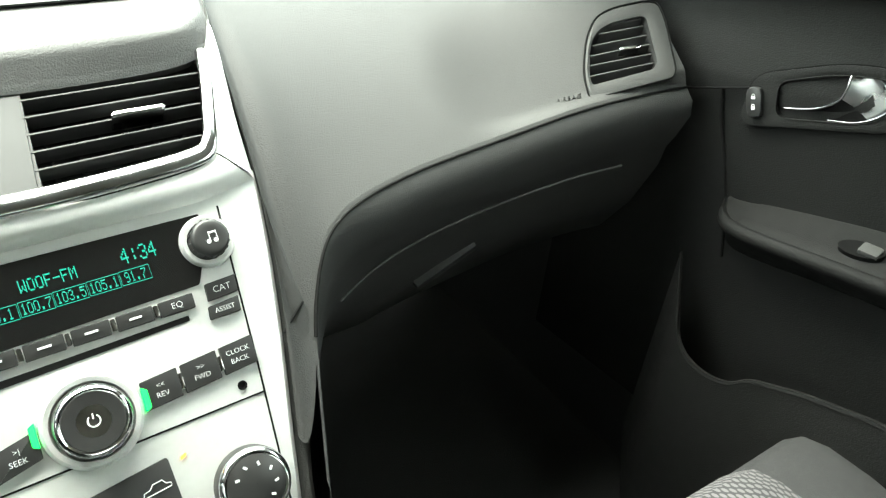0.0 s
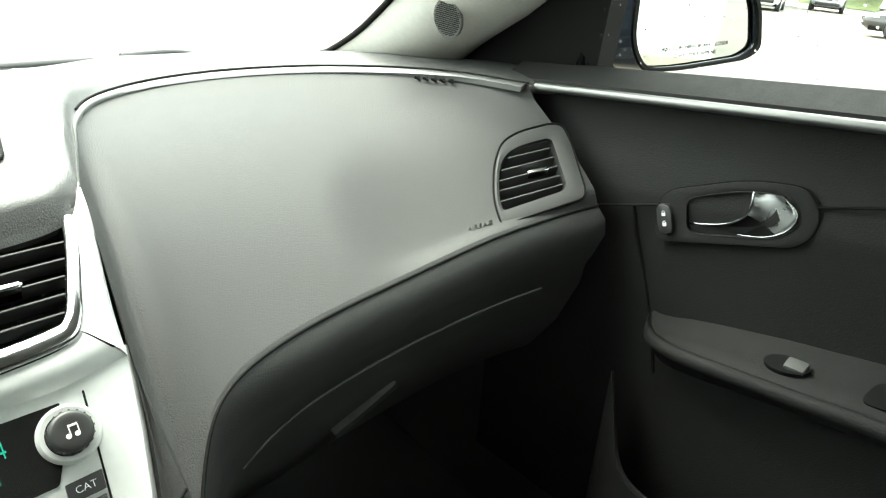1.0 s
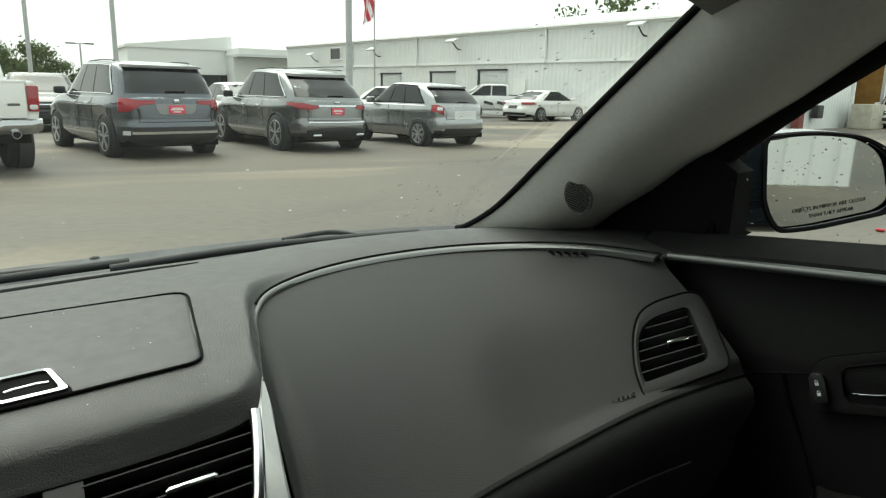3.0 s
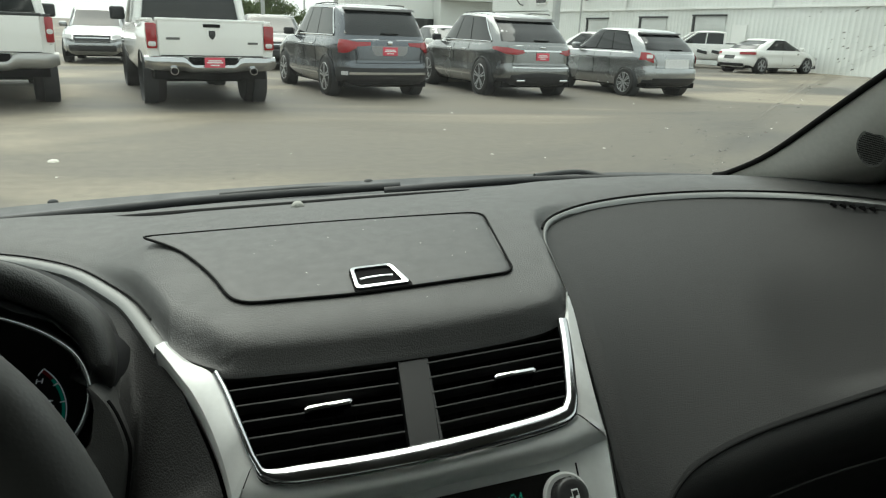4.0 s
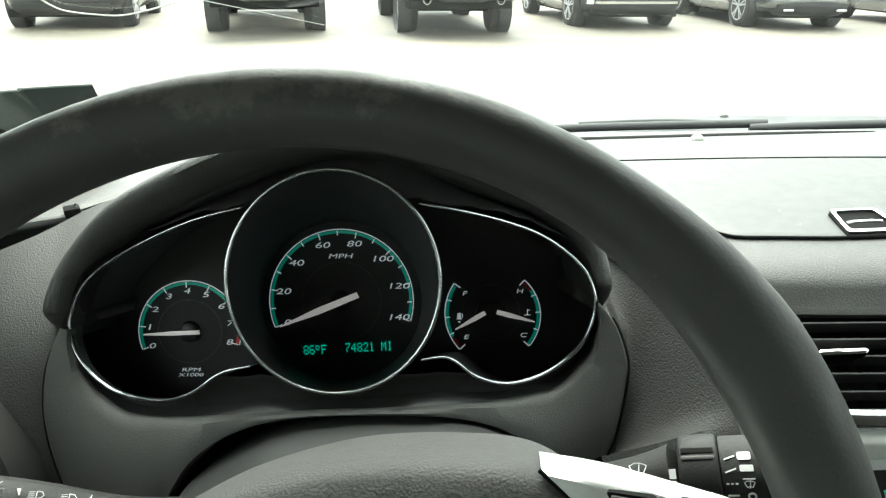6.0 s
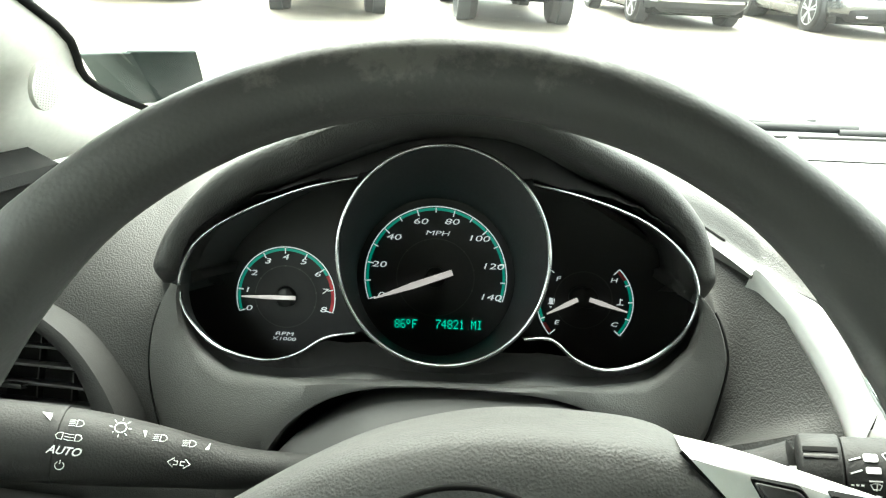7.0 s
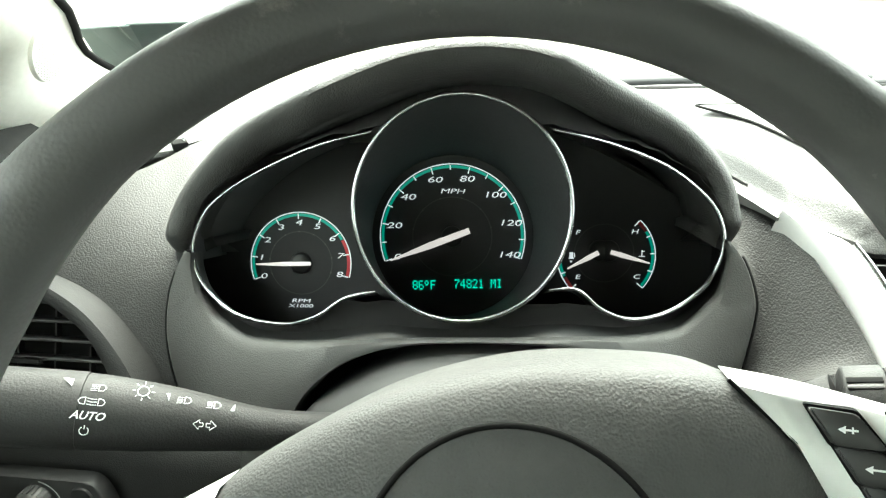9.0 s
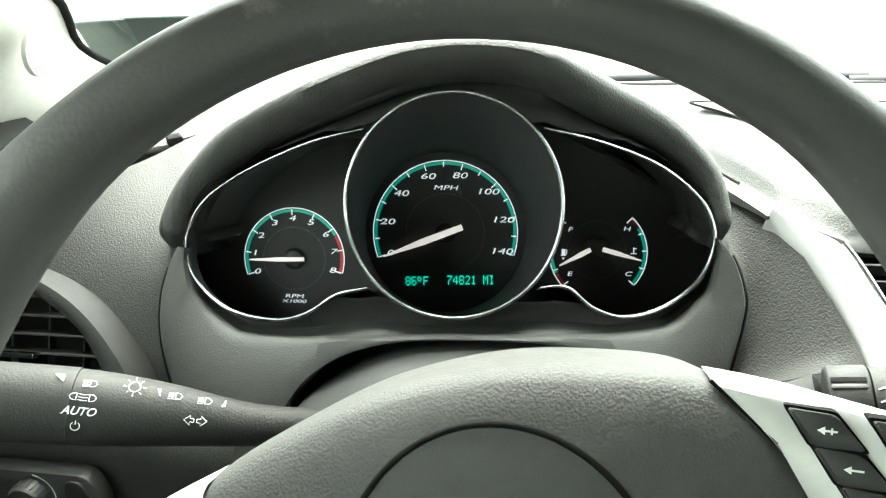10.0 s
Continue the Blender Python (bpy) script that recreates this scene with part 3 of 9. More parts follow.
def build_vent_bezel(bm):
    """The silver surround of the middle vents, between the pad's lip and the radio."""
    outer_r = [(0.1585, 0.085, -0.001), (0.1590, 0.064, -0.003), (0.1560, 0.034, -0.005), (0.1515, 0.0, -0.007), (0.1488, -0.026, -0.0085), (0.1480, -0.044, -0.0115), (0.1480, -0.0562, -0.0146)]
    inner_r = [(0.1572, 0.083, 0.001), (0.1500, 0.064, 0.002), (0.1440, 0.050, 0.002), (0.1390, 0.027, 0.002), (0.1315, -0.004, 0.001), (0.1275, -0.020, -0.001), (0.1225, -0.034, -0.002)]
    outer_l = [(-0.2050, 0.0760, -0.003), (-0.1985, 0.066, -0.001), (-0.1885, 0.047, 0.0), (-0.1770, 0.025, -0.001), (-0.1665, 0.001, -0.003), (-0.1580, -0.025, -0.006), (-0.1530, -0.048, -0.012), (-0.1500, -0.0677, -0.0180)]
    inner_l = [(-0.1942, 0.0805, 0.0), (-0.1905, 0.073, 0.001), (-0.1760, 0.057, 0.001), (-0.1605, 0.0445, 0.002), (-0.1520, 0.024, 0.002), (-0.1425, -0.006, 0.001), (-0.1380, -0.020, -0.001), (-0.1330, -0.036, -0.002)]
    for o, i in ((outer_r, inner_r), (outer_l, inner_l)):
        a, b = curve(o, 5), curve(i, 5)
        loft(bm, [[VF @ p for p in r] for r in ([q + Vector((0, 0, -0.03)) for q in a], a, [p.lerp(q, 0.15) + Vector((0, 0, 0.004)) for p, q in zip(a, b)],
                                                 [p.lerp(q, 0.8) + Vector((0, 0, 0.003)) for p, q in zip(a, b)], b)])
    # the sill under the vents
    edge = curve([(-0.1330, -0.036, -0.002), (-0.1240, -0.0530, -0.003), (-0.085, -0.0590, -0.003), (-0.020, -0.0585, -0.003), (0.05, -0.0530, -0.003), (0.1090, -0.0450, -0.003), (0.1225, -0.034, -0.002)], 6)
    x = np.linspace(0, 1, len(edge))
    top = list(edge)
    low = [ST @ Vector((lerp(-0.150, 0.148, t), table([(0, -0.012), (0.10, -0.0175), (0.2, -0.0190), (0.85, -0.0090), (1, 0.0)], t), 0.0012)) for t in x]
    top = [VF @ p for p in top]
    back = [p + Vector((0, 0.01, -0.006)) for p in low]
    mid = [p.lerp(q, 0.30) + Vector((0, -0.0035, 0.0018)) for p, q in zip(top, low)]
    mid2 = [p.lerp(q, 0.65) + Vector((0, -0.0042, 0.0018)) for p, q in zip(top, low)]
    loft(bm, [top, mid, mid2, low, back])


part("vent_surround", one(build_vent_bezel), M_SILVER, stack, "silver-painted vent surround", smooth=40)
chrome = curve([(-0.1570, 0.0440, 0.003), (-0.1490, 0.0230, 0.003), (-0.1400, -0.008, 0.003), (-0.1310, -0.036, 0.002), (-0.1210, -0.0475, 0.001), (-0.085, -0.0505, 0.002), (-0.020, -0.0500, 0.002), (0.05, -0.0450, 0.002),
                (0.1080, -0.0370, 0.001), (0.1222, -0.0270, 0.002), (0.1312, 0.002, 0.003), (0.1390, 0.032, 0.003), (0.1434, 0.0545, 0.003)], 6)


def build_chrome(bm):
    k = len(chrome)
    arc_ = [radians(a) for a in (180, 150, 125, 100, 80, 60, 35, 10, -20, -45)]
    rails = [[] for _ in arc_]
    for i, p in enumerate(chrome):
        d = (chrome[min(i + 1, k - 1)] - chrome[max(i - 1, 0)]).normalized()
        s = Vector((-d.y, d.x, 0))
        t = i / (k - 1)
        w = 0.0030 + 0.0050 * smooth01(0.26, 0.40, t) * (1 - 0.55 * smooth01(0.66, 0.80, t))
        for r, a in zip(rails, arc_):
            r.append(VF @ (p - s * (w * math.cos(a)) + Vector((0, 0, -0.0022 + 0.0040 * math.sin(a)))))
    loft(bm, rails)


part("vent_chrome", one(build_chrome), M_DARKCHROME, stack, "chrome edging round the middle vents")
part("vent_cavity", one(slab, rounded([(-0.160, 0.046), (-0.122, -0.056), (0.112, -0.046), (0.146, 0.058), (-0.02, 0.05)], 0.01), -0.06, -0.045, VF), M_BLACK, stack)
part("vent_divider", one(slab, rounded([(-0.0105, 0.045), (-0.0162, -0.0437), (0.0102, -0.0437), (0.0148, 0.045)], 0.002), -0.02, -0.003, VF, 0.003), M_VENT, stack)


def vent_x(v, side):
    """The sides of the vent openings at height v."""
    if side < 0:
        return table([(-0.05, -0.121), (-0.037, -0.129), (-0.010, -0.138), (0.021, -0.146), (0.045, -0.154)], v), table([(-0.042, -0.0185), (0.045, -0.0125)], v)
    return table([(-0.042, 0.008), (0.045, 0.0128)], v), table([(-0.036, 0.110), (-0.024, 0.121), (0.005, 0.130), (0.033, 0.138), (0.058, 0.143)], v)


for side in (-1, 1):
    for i in range(6):
        v = (0.0290 - 0.0144 * i) if side < 0 else (0.0484 - 0.0141 * i)
        a, b = vent_x(v, side)
        tilt = 0.0075 if side > 0 else 0.0008
        bm = bmesh.new()
        loft(bm, [[VF @ Vector((x, v + tilt * (2 * (x - a) / (b - a) - 1) * 0.5 + dv, dz)) for x in np.linspace(a, b, 8)]
                  for dv, dz in ((-0.0012, -0.016), (-0.0012, -0.004), (-0.0006, -0.0025), (0.0006, -0.0025), (0.0012, -0.004), (0.0012, -0.016))])
        part("vent_slat", bm, M_VENT, stack)
    for i in range(6):
        a, b = vent_x(0, side)
        x = lerp(a, b, (i + 0.7) / 6.4)
        part("vent_vane", one(block, (0.0016, 0.09, 0.014), VF @ Matrix.Translation((x, -0.005, -0.037))), M_BLACK, stack)
for x, v in ((-0.0733, 0.0006), (0.0827, 0.0058)):
    bm = bmesh.new()
    slab(bm, rounded([(-0.019, -0.003), (0.018, -0.0012), (0.019, 0.0030), (-0.018, 0.0012)], 0.002), -0.012, 0.004, VF @ Matrix.Translation((x, v, 0)), 0.0015)
    part("vent_tab", bm, M_CHROME, stack, "chrome vent tab")


def build_face(bm):
    """The flat silver face of the lower stack, narrowing downwards, with turned-back flanks."""
    xs = lambda v: (table([(-0.30, -0.105), (-0.24, -0.114), (-0.19, -0.123), (-0.118, -0.132), (-0.054, -0.138), (0.0, -0.146)], v),
                    table([(-0.30, 0.100), (-0.24, 0.113), (-0.19, 0.122), (-0.118, 0.136), (-0.054, 0.146), (0.0, 0.152)], v))
    rails = []
    for k in range(18):
        v = 0.008 - 0.308 * k / 17
        a, b = xs(v)
        row = [Vector((a - 0.002, v, -0.05)), Vector((a, v, -0.006)), Vector((a + 0.004, v, -0.001)), Vector((a + 0.012, v, 0.0)), Vector((a + 0.02, v, 0.0))]
        row += [Vector((lerp(a, b, t), v, 0.0)) for t in (0.25, 0.5, 0.75)]
        row += [Vector((b - 0.02, v, 0.0)), Vector((b - 0.012, v, 0.0)), Vector((b - 0.004, v, -0.001)), Vector((b, v, -0.006)), Vector((b + 0.002, v, -0.05))]
        rails.append([ST @ q for q in row])
    loft(bm, rails)


part("stack_face", one(build_face), M_SILVER, stack, "silver-painted face of the stack", smooth=35)
for xs_, seg in (((0.116, 0.111, 0.104), "r"), ((-0.112, -0.106, -0.098), "l")):
    part("face_seam", one(tube, [ST @ Vector((x, v, 0.0002)) for x, v in zip(xs_, (-0.014, -0.13, -0.25))], 0.0007, 6), M_BLACK, stack)
part("face_seam", one(tube, [ST @ Vector((-0.112, -0.161, 0.0002)), ST @ Vector((0.110, -0.152, 0.0002))], 0.0007, 6), M_BLACK, stack)

# radio
radio = thing("car_radio", "car radio with dark green-lit display and round knobs", "radio", tuple(ST @ Vector((0, -0.06, 0))))
disp = [(-0.094, -0.026), (0.101, -0.017), (0.099, -0.040), (0.088, -0.0665), (-0.082, -0.0785), (-0.094, -0.05)]
part("display", one(slab, rounded(disp, [0.001, 0.001, 0.004, 0.002, 0.002, 0.004]), -0.004, 0.0012, ST), M_GLOSSBLACK, radio, "dark glossy display")
tilt = math.atan2(0.009, 0.195)


def on_face(x, v, z=0.0016, turn=tilt):
    return ST @ Matrix.Translation((x, v, z)) @ Matrix.Rotation(turn, 4, "Z")


for body, px, py, x, v in (("4:34", 0.00100, 0.00155, 0.0553, -0.0345), ("WOOF-FM", 0.00082, 0.00120, -0.0009, -0.0385), ("FM 99.7", 0.00082, 0.00120, -0.0457, -0.0412)):
    part("display_word", dot_words(body, px, py, on_face(x, v)), M_GREEN, radio, "green lit digits")
for i, body in enumerate(("96.5", "99.1", "100.7", "103.5", "105.1", "91.7")):
    x = -0.0513 + 0.0202 * i
    v = -0.0556 + 0.0640 * (x + 0.0513)
    part("display_word", dot_words(body, 0.00060, 0.00105, on_face(x, v)), M_GREEN, radio, "green lit digits")
    bm = bmesh.new()
    ring_strip(bm, [Vector((-0.0097, -0.0048)), Vector((0.0097, -0.0048)), Vector((0.0097, 0.0048)), Vector((-0.0097, 0.0048))], 0.0005, 0, on_face(x, v, 0.0015))
    part("display_box", bm, M_GREEN, radio)


def knob(parent, x, v, r, label, ring=None, icon=None):
    m = ST @ Matrix.Translation((x, v, 0))
    if ring:
        part("knob_ring", one(turned, [(ring, -0.001), (ring, 0.003), (ring - 0.002, 0.0055), (ring - 0.005, 0.005), (r + 0.001, 0.001)], m), M_SILVER, parent, "silver ring round the knob")
    k = part("knob", one(turned, [(r, 0.0), (r, 0.014), (r * 0.96, 0.017), (r * 0.80, 0.0185), (r * 0.5, 0.0178), (0.0005, 0.0175)], m), M_BUTTON, parent, label)
    for i in range(36):
        a = 2 * math.pi * i / 36
        if i % 2 == 0:
            part("knob_rib", one(block, (0.0012, 0.0012, 0.010), m @ Matrix.Rotation(a, 4, "Z") @ Matrix.Translation((r, 0, 0.009))), M_BUTTON, k)
    return k


music = knob(radio, 0.101, -0.038, 0.0132, "black ribbed rubber knob", 0.0190)
info = knob(radio, -0.0925, -0.044, 0.0070, "small dark knob", 0.0118)
part("icon", lettering("i", 0.008, on_face(-0.0925, -0.044, 0.0188)), M_WHITE, info)
nt = ST @ Matrix.Translation((0.101, -0.038, 0.0187)) @ Matrix.Rotation(tilt, 4, "Z") @ Matrix.Scale(0.72, 4)
bm = bmesh.new()
for dx in (-0.0035, 0.0035):
    slab(bm, circle(0.0022, 12, (dx, -0.004)), 0, 0.0004, nt)
    slab(bm, [(dx + 0.0014, -0.004), (dx + 0.0022, -0.004), (dx + 0.0022, 0.005), (dx + 0.0014, 0.005)], 0, 0.0004, nt)
slab(bm, [(-0.0021, 0.0035), (0.0057, 0.0035), (0.0057, 0.0053), (-0.0021, 0.0053)], 0, 0.0004, nt)
part("icon", bm, M_WHITE, music, "white note symbol")


def key(parent, pts, label="", height=0.0035, mark=None, msize=0.005):
    bm = bmesh.new()
    slab(bm, rounded(pts, 0.0008, 2), -0.001, height, ST, 0.0008)
    k = part("button", bm, M_BUTTON, parent, label)
    if mark:
        cx = sum(q[0] for q in pts) / 4
        cv = sum(q[1] for q in pts) / 4
        for i, word in enumerate(mark):
            part("button_words", lettering(word, msize, on_face(cx, cv + (len(mark) - 1) * 0.0032 - 0.0064 * i, height + 0.0003)), M_WHITE, k)
    return k


def strip_v(x):
    return -0.0765 + 0.0455 * (x + 0.0) * 1.1


for i in range(6):
    x0, x1 = -0.080 + 0.0275 * i, -0.080 + 0.0275 * i + 0.0235
    va, vb = lerp(-0.0810, -0.0735, (x0 + 0.08) / 0.165), lerp(-0.0810, -0.0735, (x1 + 0.08) / 0.165)
    k = key(radio, [(x0, va - 0.0075), (x1, vb - 0.0075), (x1, vb + 0.003), (x0, va + 0.003)], mark=["EQ"] if i == 5 else None, msize=0.006)
    if i < 5:
        part("button_bar", one(block, (0.008, 0.0015, 0.0006), on_face((x0 + x1) / 2, (va + vb) / 2 - 0.002, 0.0038)), M_WHITE, k)
    if i < 5:
        part("chrome_stud", one(block, (0.0028, 0.0085, 0.004), on_face(x1 + 0.002, vb - 0.002, 0.002), 0.001), M_CHROME, radio, "chrome stud")
key(radio, [(0.090, -0.0800), (0.112, -0.0780), (0.1125, -0.0655), (0.0905, -0.0675)], mark=["CAT"], msize=0.0065)
key(radio, [(0.088, -0.0930), (0.110, -0.0920), (0.111, -0.0808), (0.0888, -0.0835)], mark=["ASSIST"], msize=0.005)
part("disc_slot", one(slab, rounded([(-0.085, -0.1005), (0.075, -0.0890), (0.075, -0.0852), (-0.085, -0.0955)], 0.001), -0.003, 0.0006, ST), M_BLACK, radio, "dark disc slot")
pm = ST @ Matrix.Translation((0.001, -0.133, 0))
part("knob_ring", one(turned, [(0.0305, -0.001), (0.0300, 0.004), (0.0280, 0.0065), (0.0250, 0.006), (0.0235, 0.002)], pm, 56), M_SILVER, radio, "wide silver ring")
pk = part("knob", one(turned, [(0.0235, 0.0), (0.0232, 0.012), (0.0222, 0.0155)], pm, 48), M_BUTTON, radio)
part("knob_chrome", one(turned, [(0.0226, 0.0140), (0.0220, 0.0165), (0.0200, 0.0175), (0.0185, 0.0165)], pm, 48), M_CHROME, pk, "chrome knob edge")
part("knob_cap", one(turned, [(0.0190, 0.0160), (0.0180, 0.0172), (0.010, 0.0165), (0.0003, 0.0160)], pm, 40), M_BUTTON, pk)
bm = bmesh.new()
tube(bm, [pm @ Vector((0.0036 * math.sin(a), 0.0036 * math.cos(a), 0.0168)) for a in np.linspace(0.6, 2 * math.pi - 0.6, 20)], 0.0005, 6)
tube(bm, [pm @ Vector((0, 0.0012, 0.0168)), pm @ Vector((0, 0.0046, 0.0168))], 0.0005, 6)
part("icon", bm, M_WHITE, pk, "white power symbol")
for (a, b, mark) in ((0.0325, 0.0570, ["<<", "REV"]), (0.0595, 0.0845, [">>", "FWD"]), (0.0870, 0.1110, ["CLOCK", "BACK"])):
    va, vb = lerp(-0.1196, -0.1105, (a - 0.031) / 0.08), lerp(-0.1196, -0.1105, (b - 0.031) / 0.08)
    key(radio, [(a, va - 0.0197), (b, vb - 0.0197), (b, vb), (a, va)], mark=mark)
for (a, b, mark) in ((-0.0555, -0.0300, [">|", "SEEK"]), (-0.0820, -0.0580, ["|<", "SEEK"]), (-0.108, -0.0845, ["MENU"])):
    va, vb = lerp(-0.134, -0.127, (a + 0.055) / 0.026), lerp(-0.134, -0.127, (b + 0.055) / 0.026)
    key(radio, [(a, va - 0.018), (b, vb - 0.018), (b, vb), (a, va)], mark=mark)
for a in (0.0582, 0.0858, -0.0568):
    part("chrome_stud", one(block, (0.0026, 0.011, 0.004), on_face(a, -0.1265 + (a - 0.06) * 0.1, 0.002), 0.001), M_CHROME, radio)
for s_, a in ((1, 0.0320), (-1, -0.0300)):
    part("green_lamp", one(slab, rounded([(a, -0.139), (a + s_ * 0.004, -0.137), (a + s_ * 0.004, -0.125), (a, -0.1225)], 0.001), 0, 0.0040, ST), glow("lamp_green", (0.03, 0.6, 0.06), 0.7), radio, "green lit key edge")
part("socket", one(turned, [(0.0034, 0.0005), (0.0034, 0.0012), (0.0022, 0.0013), (0.0020, 0.0005)], ST @ Matrix.Translation((0.096, -0.143, 0)), 16), M_BLACK, radio, "small black socket hole")

# heater controls
heat = thing("heater_controls", "heater controls with dark keys and round dials", "heater controls", tuple(ST @ Vector((0, -0.2, 0))))
part("heater_keys", one(slab, rounded([(-0.040, -0.182), (0.036, -0.171), (0.040, -0.235), (-0.040, -0.245)], 0.002), -0.001, 0.004, ST, 0.001), M_BUTTON, heat, "dark key block")
part("chrome_stud", one(block, (0.003, 0.010, 0.004), on_face(0.005, -0.196, 0.004), 0.001), M_CHROME, heat)
part("amber_lamp", one(slab, rounded([(0.044, -0.1765), (0.048, -0.1745), (0.048, -0.1725), (0.044, -0.1745)], 0.0008), 0, 0.0012, ST), glow("lamp_amber", (0.9, 0.28, 0.03), 0.6), heat, "small amber lamp")
ci = bmesh.new()
tube(ci, [ST @ Vector((0.025 + x, -0.188 + 0.12 * x + v, 0.0045)) for x, v in ((-0.009, -0.002), (-0.008, 0.001), (-0.004, 0.0015), (-0.002, 0.004), (0.004, 0.004), (0.006, 0.001), (0.009, 0.0), (0.009, -0.002), (-0.009, -0.002))], 0.0004, 5)
part("icon", ci, M_WHITE, heat, "white car symbol")
for x, v in ((0.083, -0.208), (-0.083, -0.220), (0.0, -0.232)):
    m = ST @ Matrix.Translation((x, v, 0))
    d = part("dial", one(turned, [(0.0255, -0.001), (0.0250, 0.010), (0.0240, 0.013)], m, 48), M_SMOOTH, heat)
    part("dial_chrome", one(turned, [(0.0245, 0.012), (0.0235, 0.0155), (0.0215, 0.0165), (0.0200, 0.0155)], m, 48), M_CHROME, d, "chrome dial edge")
    part("dial_cap", one(turned, [(0.0205, 0.015), (0.0195, 0.0160), (0.0004, 0.0155)], m, 40), M_BUTTON, d)
    for i in range(7):
        a = radians(150 - 40 * i)
        part("dial_mark", one(block, (0.003, 0.0016, 0.0004), m @ Matrix.Translation((0.0135 * math.cos(a), 0.0135 * math.sin(a), 0.0161)) @ Matrix.Rotation(a + 0.5, 4, "Z")), M_WHITE, d)


def build_cheek(bm, side):
    """The black cheek of the stack down to the floor."""
    rails = []
    for v in np.linspace(0.01, -0.34, 16):
        b = table([(-0.34, 0.092), (-0.24, 0.113), (-0.19, 0.122), (-0.118, 0.136), (-0.054, 0.146), (0.01, 0.150)], v)
        e = table([(-0.34, 0.118), (-0.243, 0.124), (-0.21, 0.130), (-0.149, 0.150), (-0.11, 0.162), (-0.05, 0.156), (0.01, 0.152)], v)
        row = [Vector((b - 0.003, v, -0.012)), Vector((b + 0.002, v, -0.006)), Vector((lerp(b, e, 0.6), v, -0.004)), Vector((e - 0.002, v, -0.006)), Vector((e + 0.001, v, -0.014)), Vector((e + 0.002, v, -0.06)), Vector((e + 0.002, v, -0.30))]
        rails.append([ST @ Vector((q.x * side, q.y, q.z)) for q in row])
    loft(bm, rails)


for side in (1, -1):
    part("stack_cheek", one(build_cheek, side), M_PANEL, stack, "grained black cheek of the stack")

# passenger's vent at the dash's end
vent = thing("side_vent", "black louvred side vent with chrome tab", "air vent", (0.58, 0.012, 1.01))
part("vent_bezel", one(frame_ring, pv_out, pv_in, -0.03, 0.0045, PV, 0.002), M_PANEL, vent)
part("bezel_seam", one(tube, [PV @ Vector((q[0] * 1.01, q[1] * 1.01, 0.0032)) for q in pv_out], 0.0011, 6, True), M_BLACK, vent)
part("vent_cavity", one(slab, pv_in, -0.05, -0.034, PV), M_BLACK, vent)
for a, b in (((-0.0080, 0.0400), (0.0330, 0.0290)), ((-0.0200, 0.0326), (0.0300, 0.0192)), ((-0.0356, 0.0222), (0.0265, 0.0066)), ((-0.0452, 0.0114), (0.0220, -0.0055)), ((-0.0530, 0.0006), (0.0170, -0.0176)), ((-0.0609, -0.0116), (0.0125, -0.0288))):
    a, b = Vector(a), Vector(b)
    bm = bmesh.new()
    loft(bm, [[PV @ Vector((*(a.lerp(b, t) + Vector((0, dv))), dz)) for t in (0, 0.25, 0.5, 0.75, 1)] for dv, dz in ((-0.0014, -0.026), (-0.0014, -0.003), (-0.0005, -0.0012), (0.0008, -0.0012), (0.0016, -0.003), (0.0016, -0.026))])
    part("vent_slat", bm, M_SMOOTH, vent)
part("vent_tab", one(slab, rounded([(-0.0130, 0.0015), (0.0110, -0.0055), (0.0118, -0.0015), (-0.0115, 0.0055)], 0.0018), -0.01, 0.001, PV, 0.001), M_CHROME, vent, "chrome vent tab")
part("airbag_word", lettering("AIRBAG", 0.0085, PV @ Matrix.Translation((-0.0990, -0.0290, 0.0044)) @ Matrix.Rotation(-0.21, 4, "Z"), 0.0012, shear=0.3), M_PANEL, dash, "embossed word on the airbag panel")

# ---- instruments ----
CL = pose(-0.4548, -0.0085, 1.0846, 71.06, -0.52, -1.69) @ Matrix.Scale(1.100, 4)
DI = pose(-0.4729, 0.1066, 1.0198, 71.48, 1.00, 3.00)
cluster = thing("instrument_cluster", "hooded instrument cluster with three black dials and chrome rims", "instrument cluster", tuple(CL @ Vector((0, -0.05, 0))))


def swept(p, k):
    """The cluster's ends sweep away from the driver."""
    pivot = Vector((-0.3936, -0.4806, 1.2881))
    w = smooth01(0.077, 0.198, abs(p.x + 0.468))
    k -= 0.06 if p.x < -0.468 else 0
    return pivot + (p - pivot) * (1 + k * w)


HOOD = curve([(-0.1885, -0.033), (-0.1955, -0.020), (-0.194, -0.004), (-0.181, 0.022), (-0.150, 0.056), (-0.109, 0.080), (-0.053, 0.103), (-0.014, 0.113), (0.026, 0.1145), (0.062, 0.108),
              (0.102, 0.088), (0.141, 0.065), (0.166, 0.037), (0.175, 0.010), (0.1745, -0.004), (0.169, -0.015)], 5)
HOOD = [p.to_3d() if len(p) == 2 else p for p in HOOD]


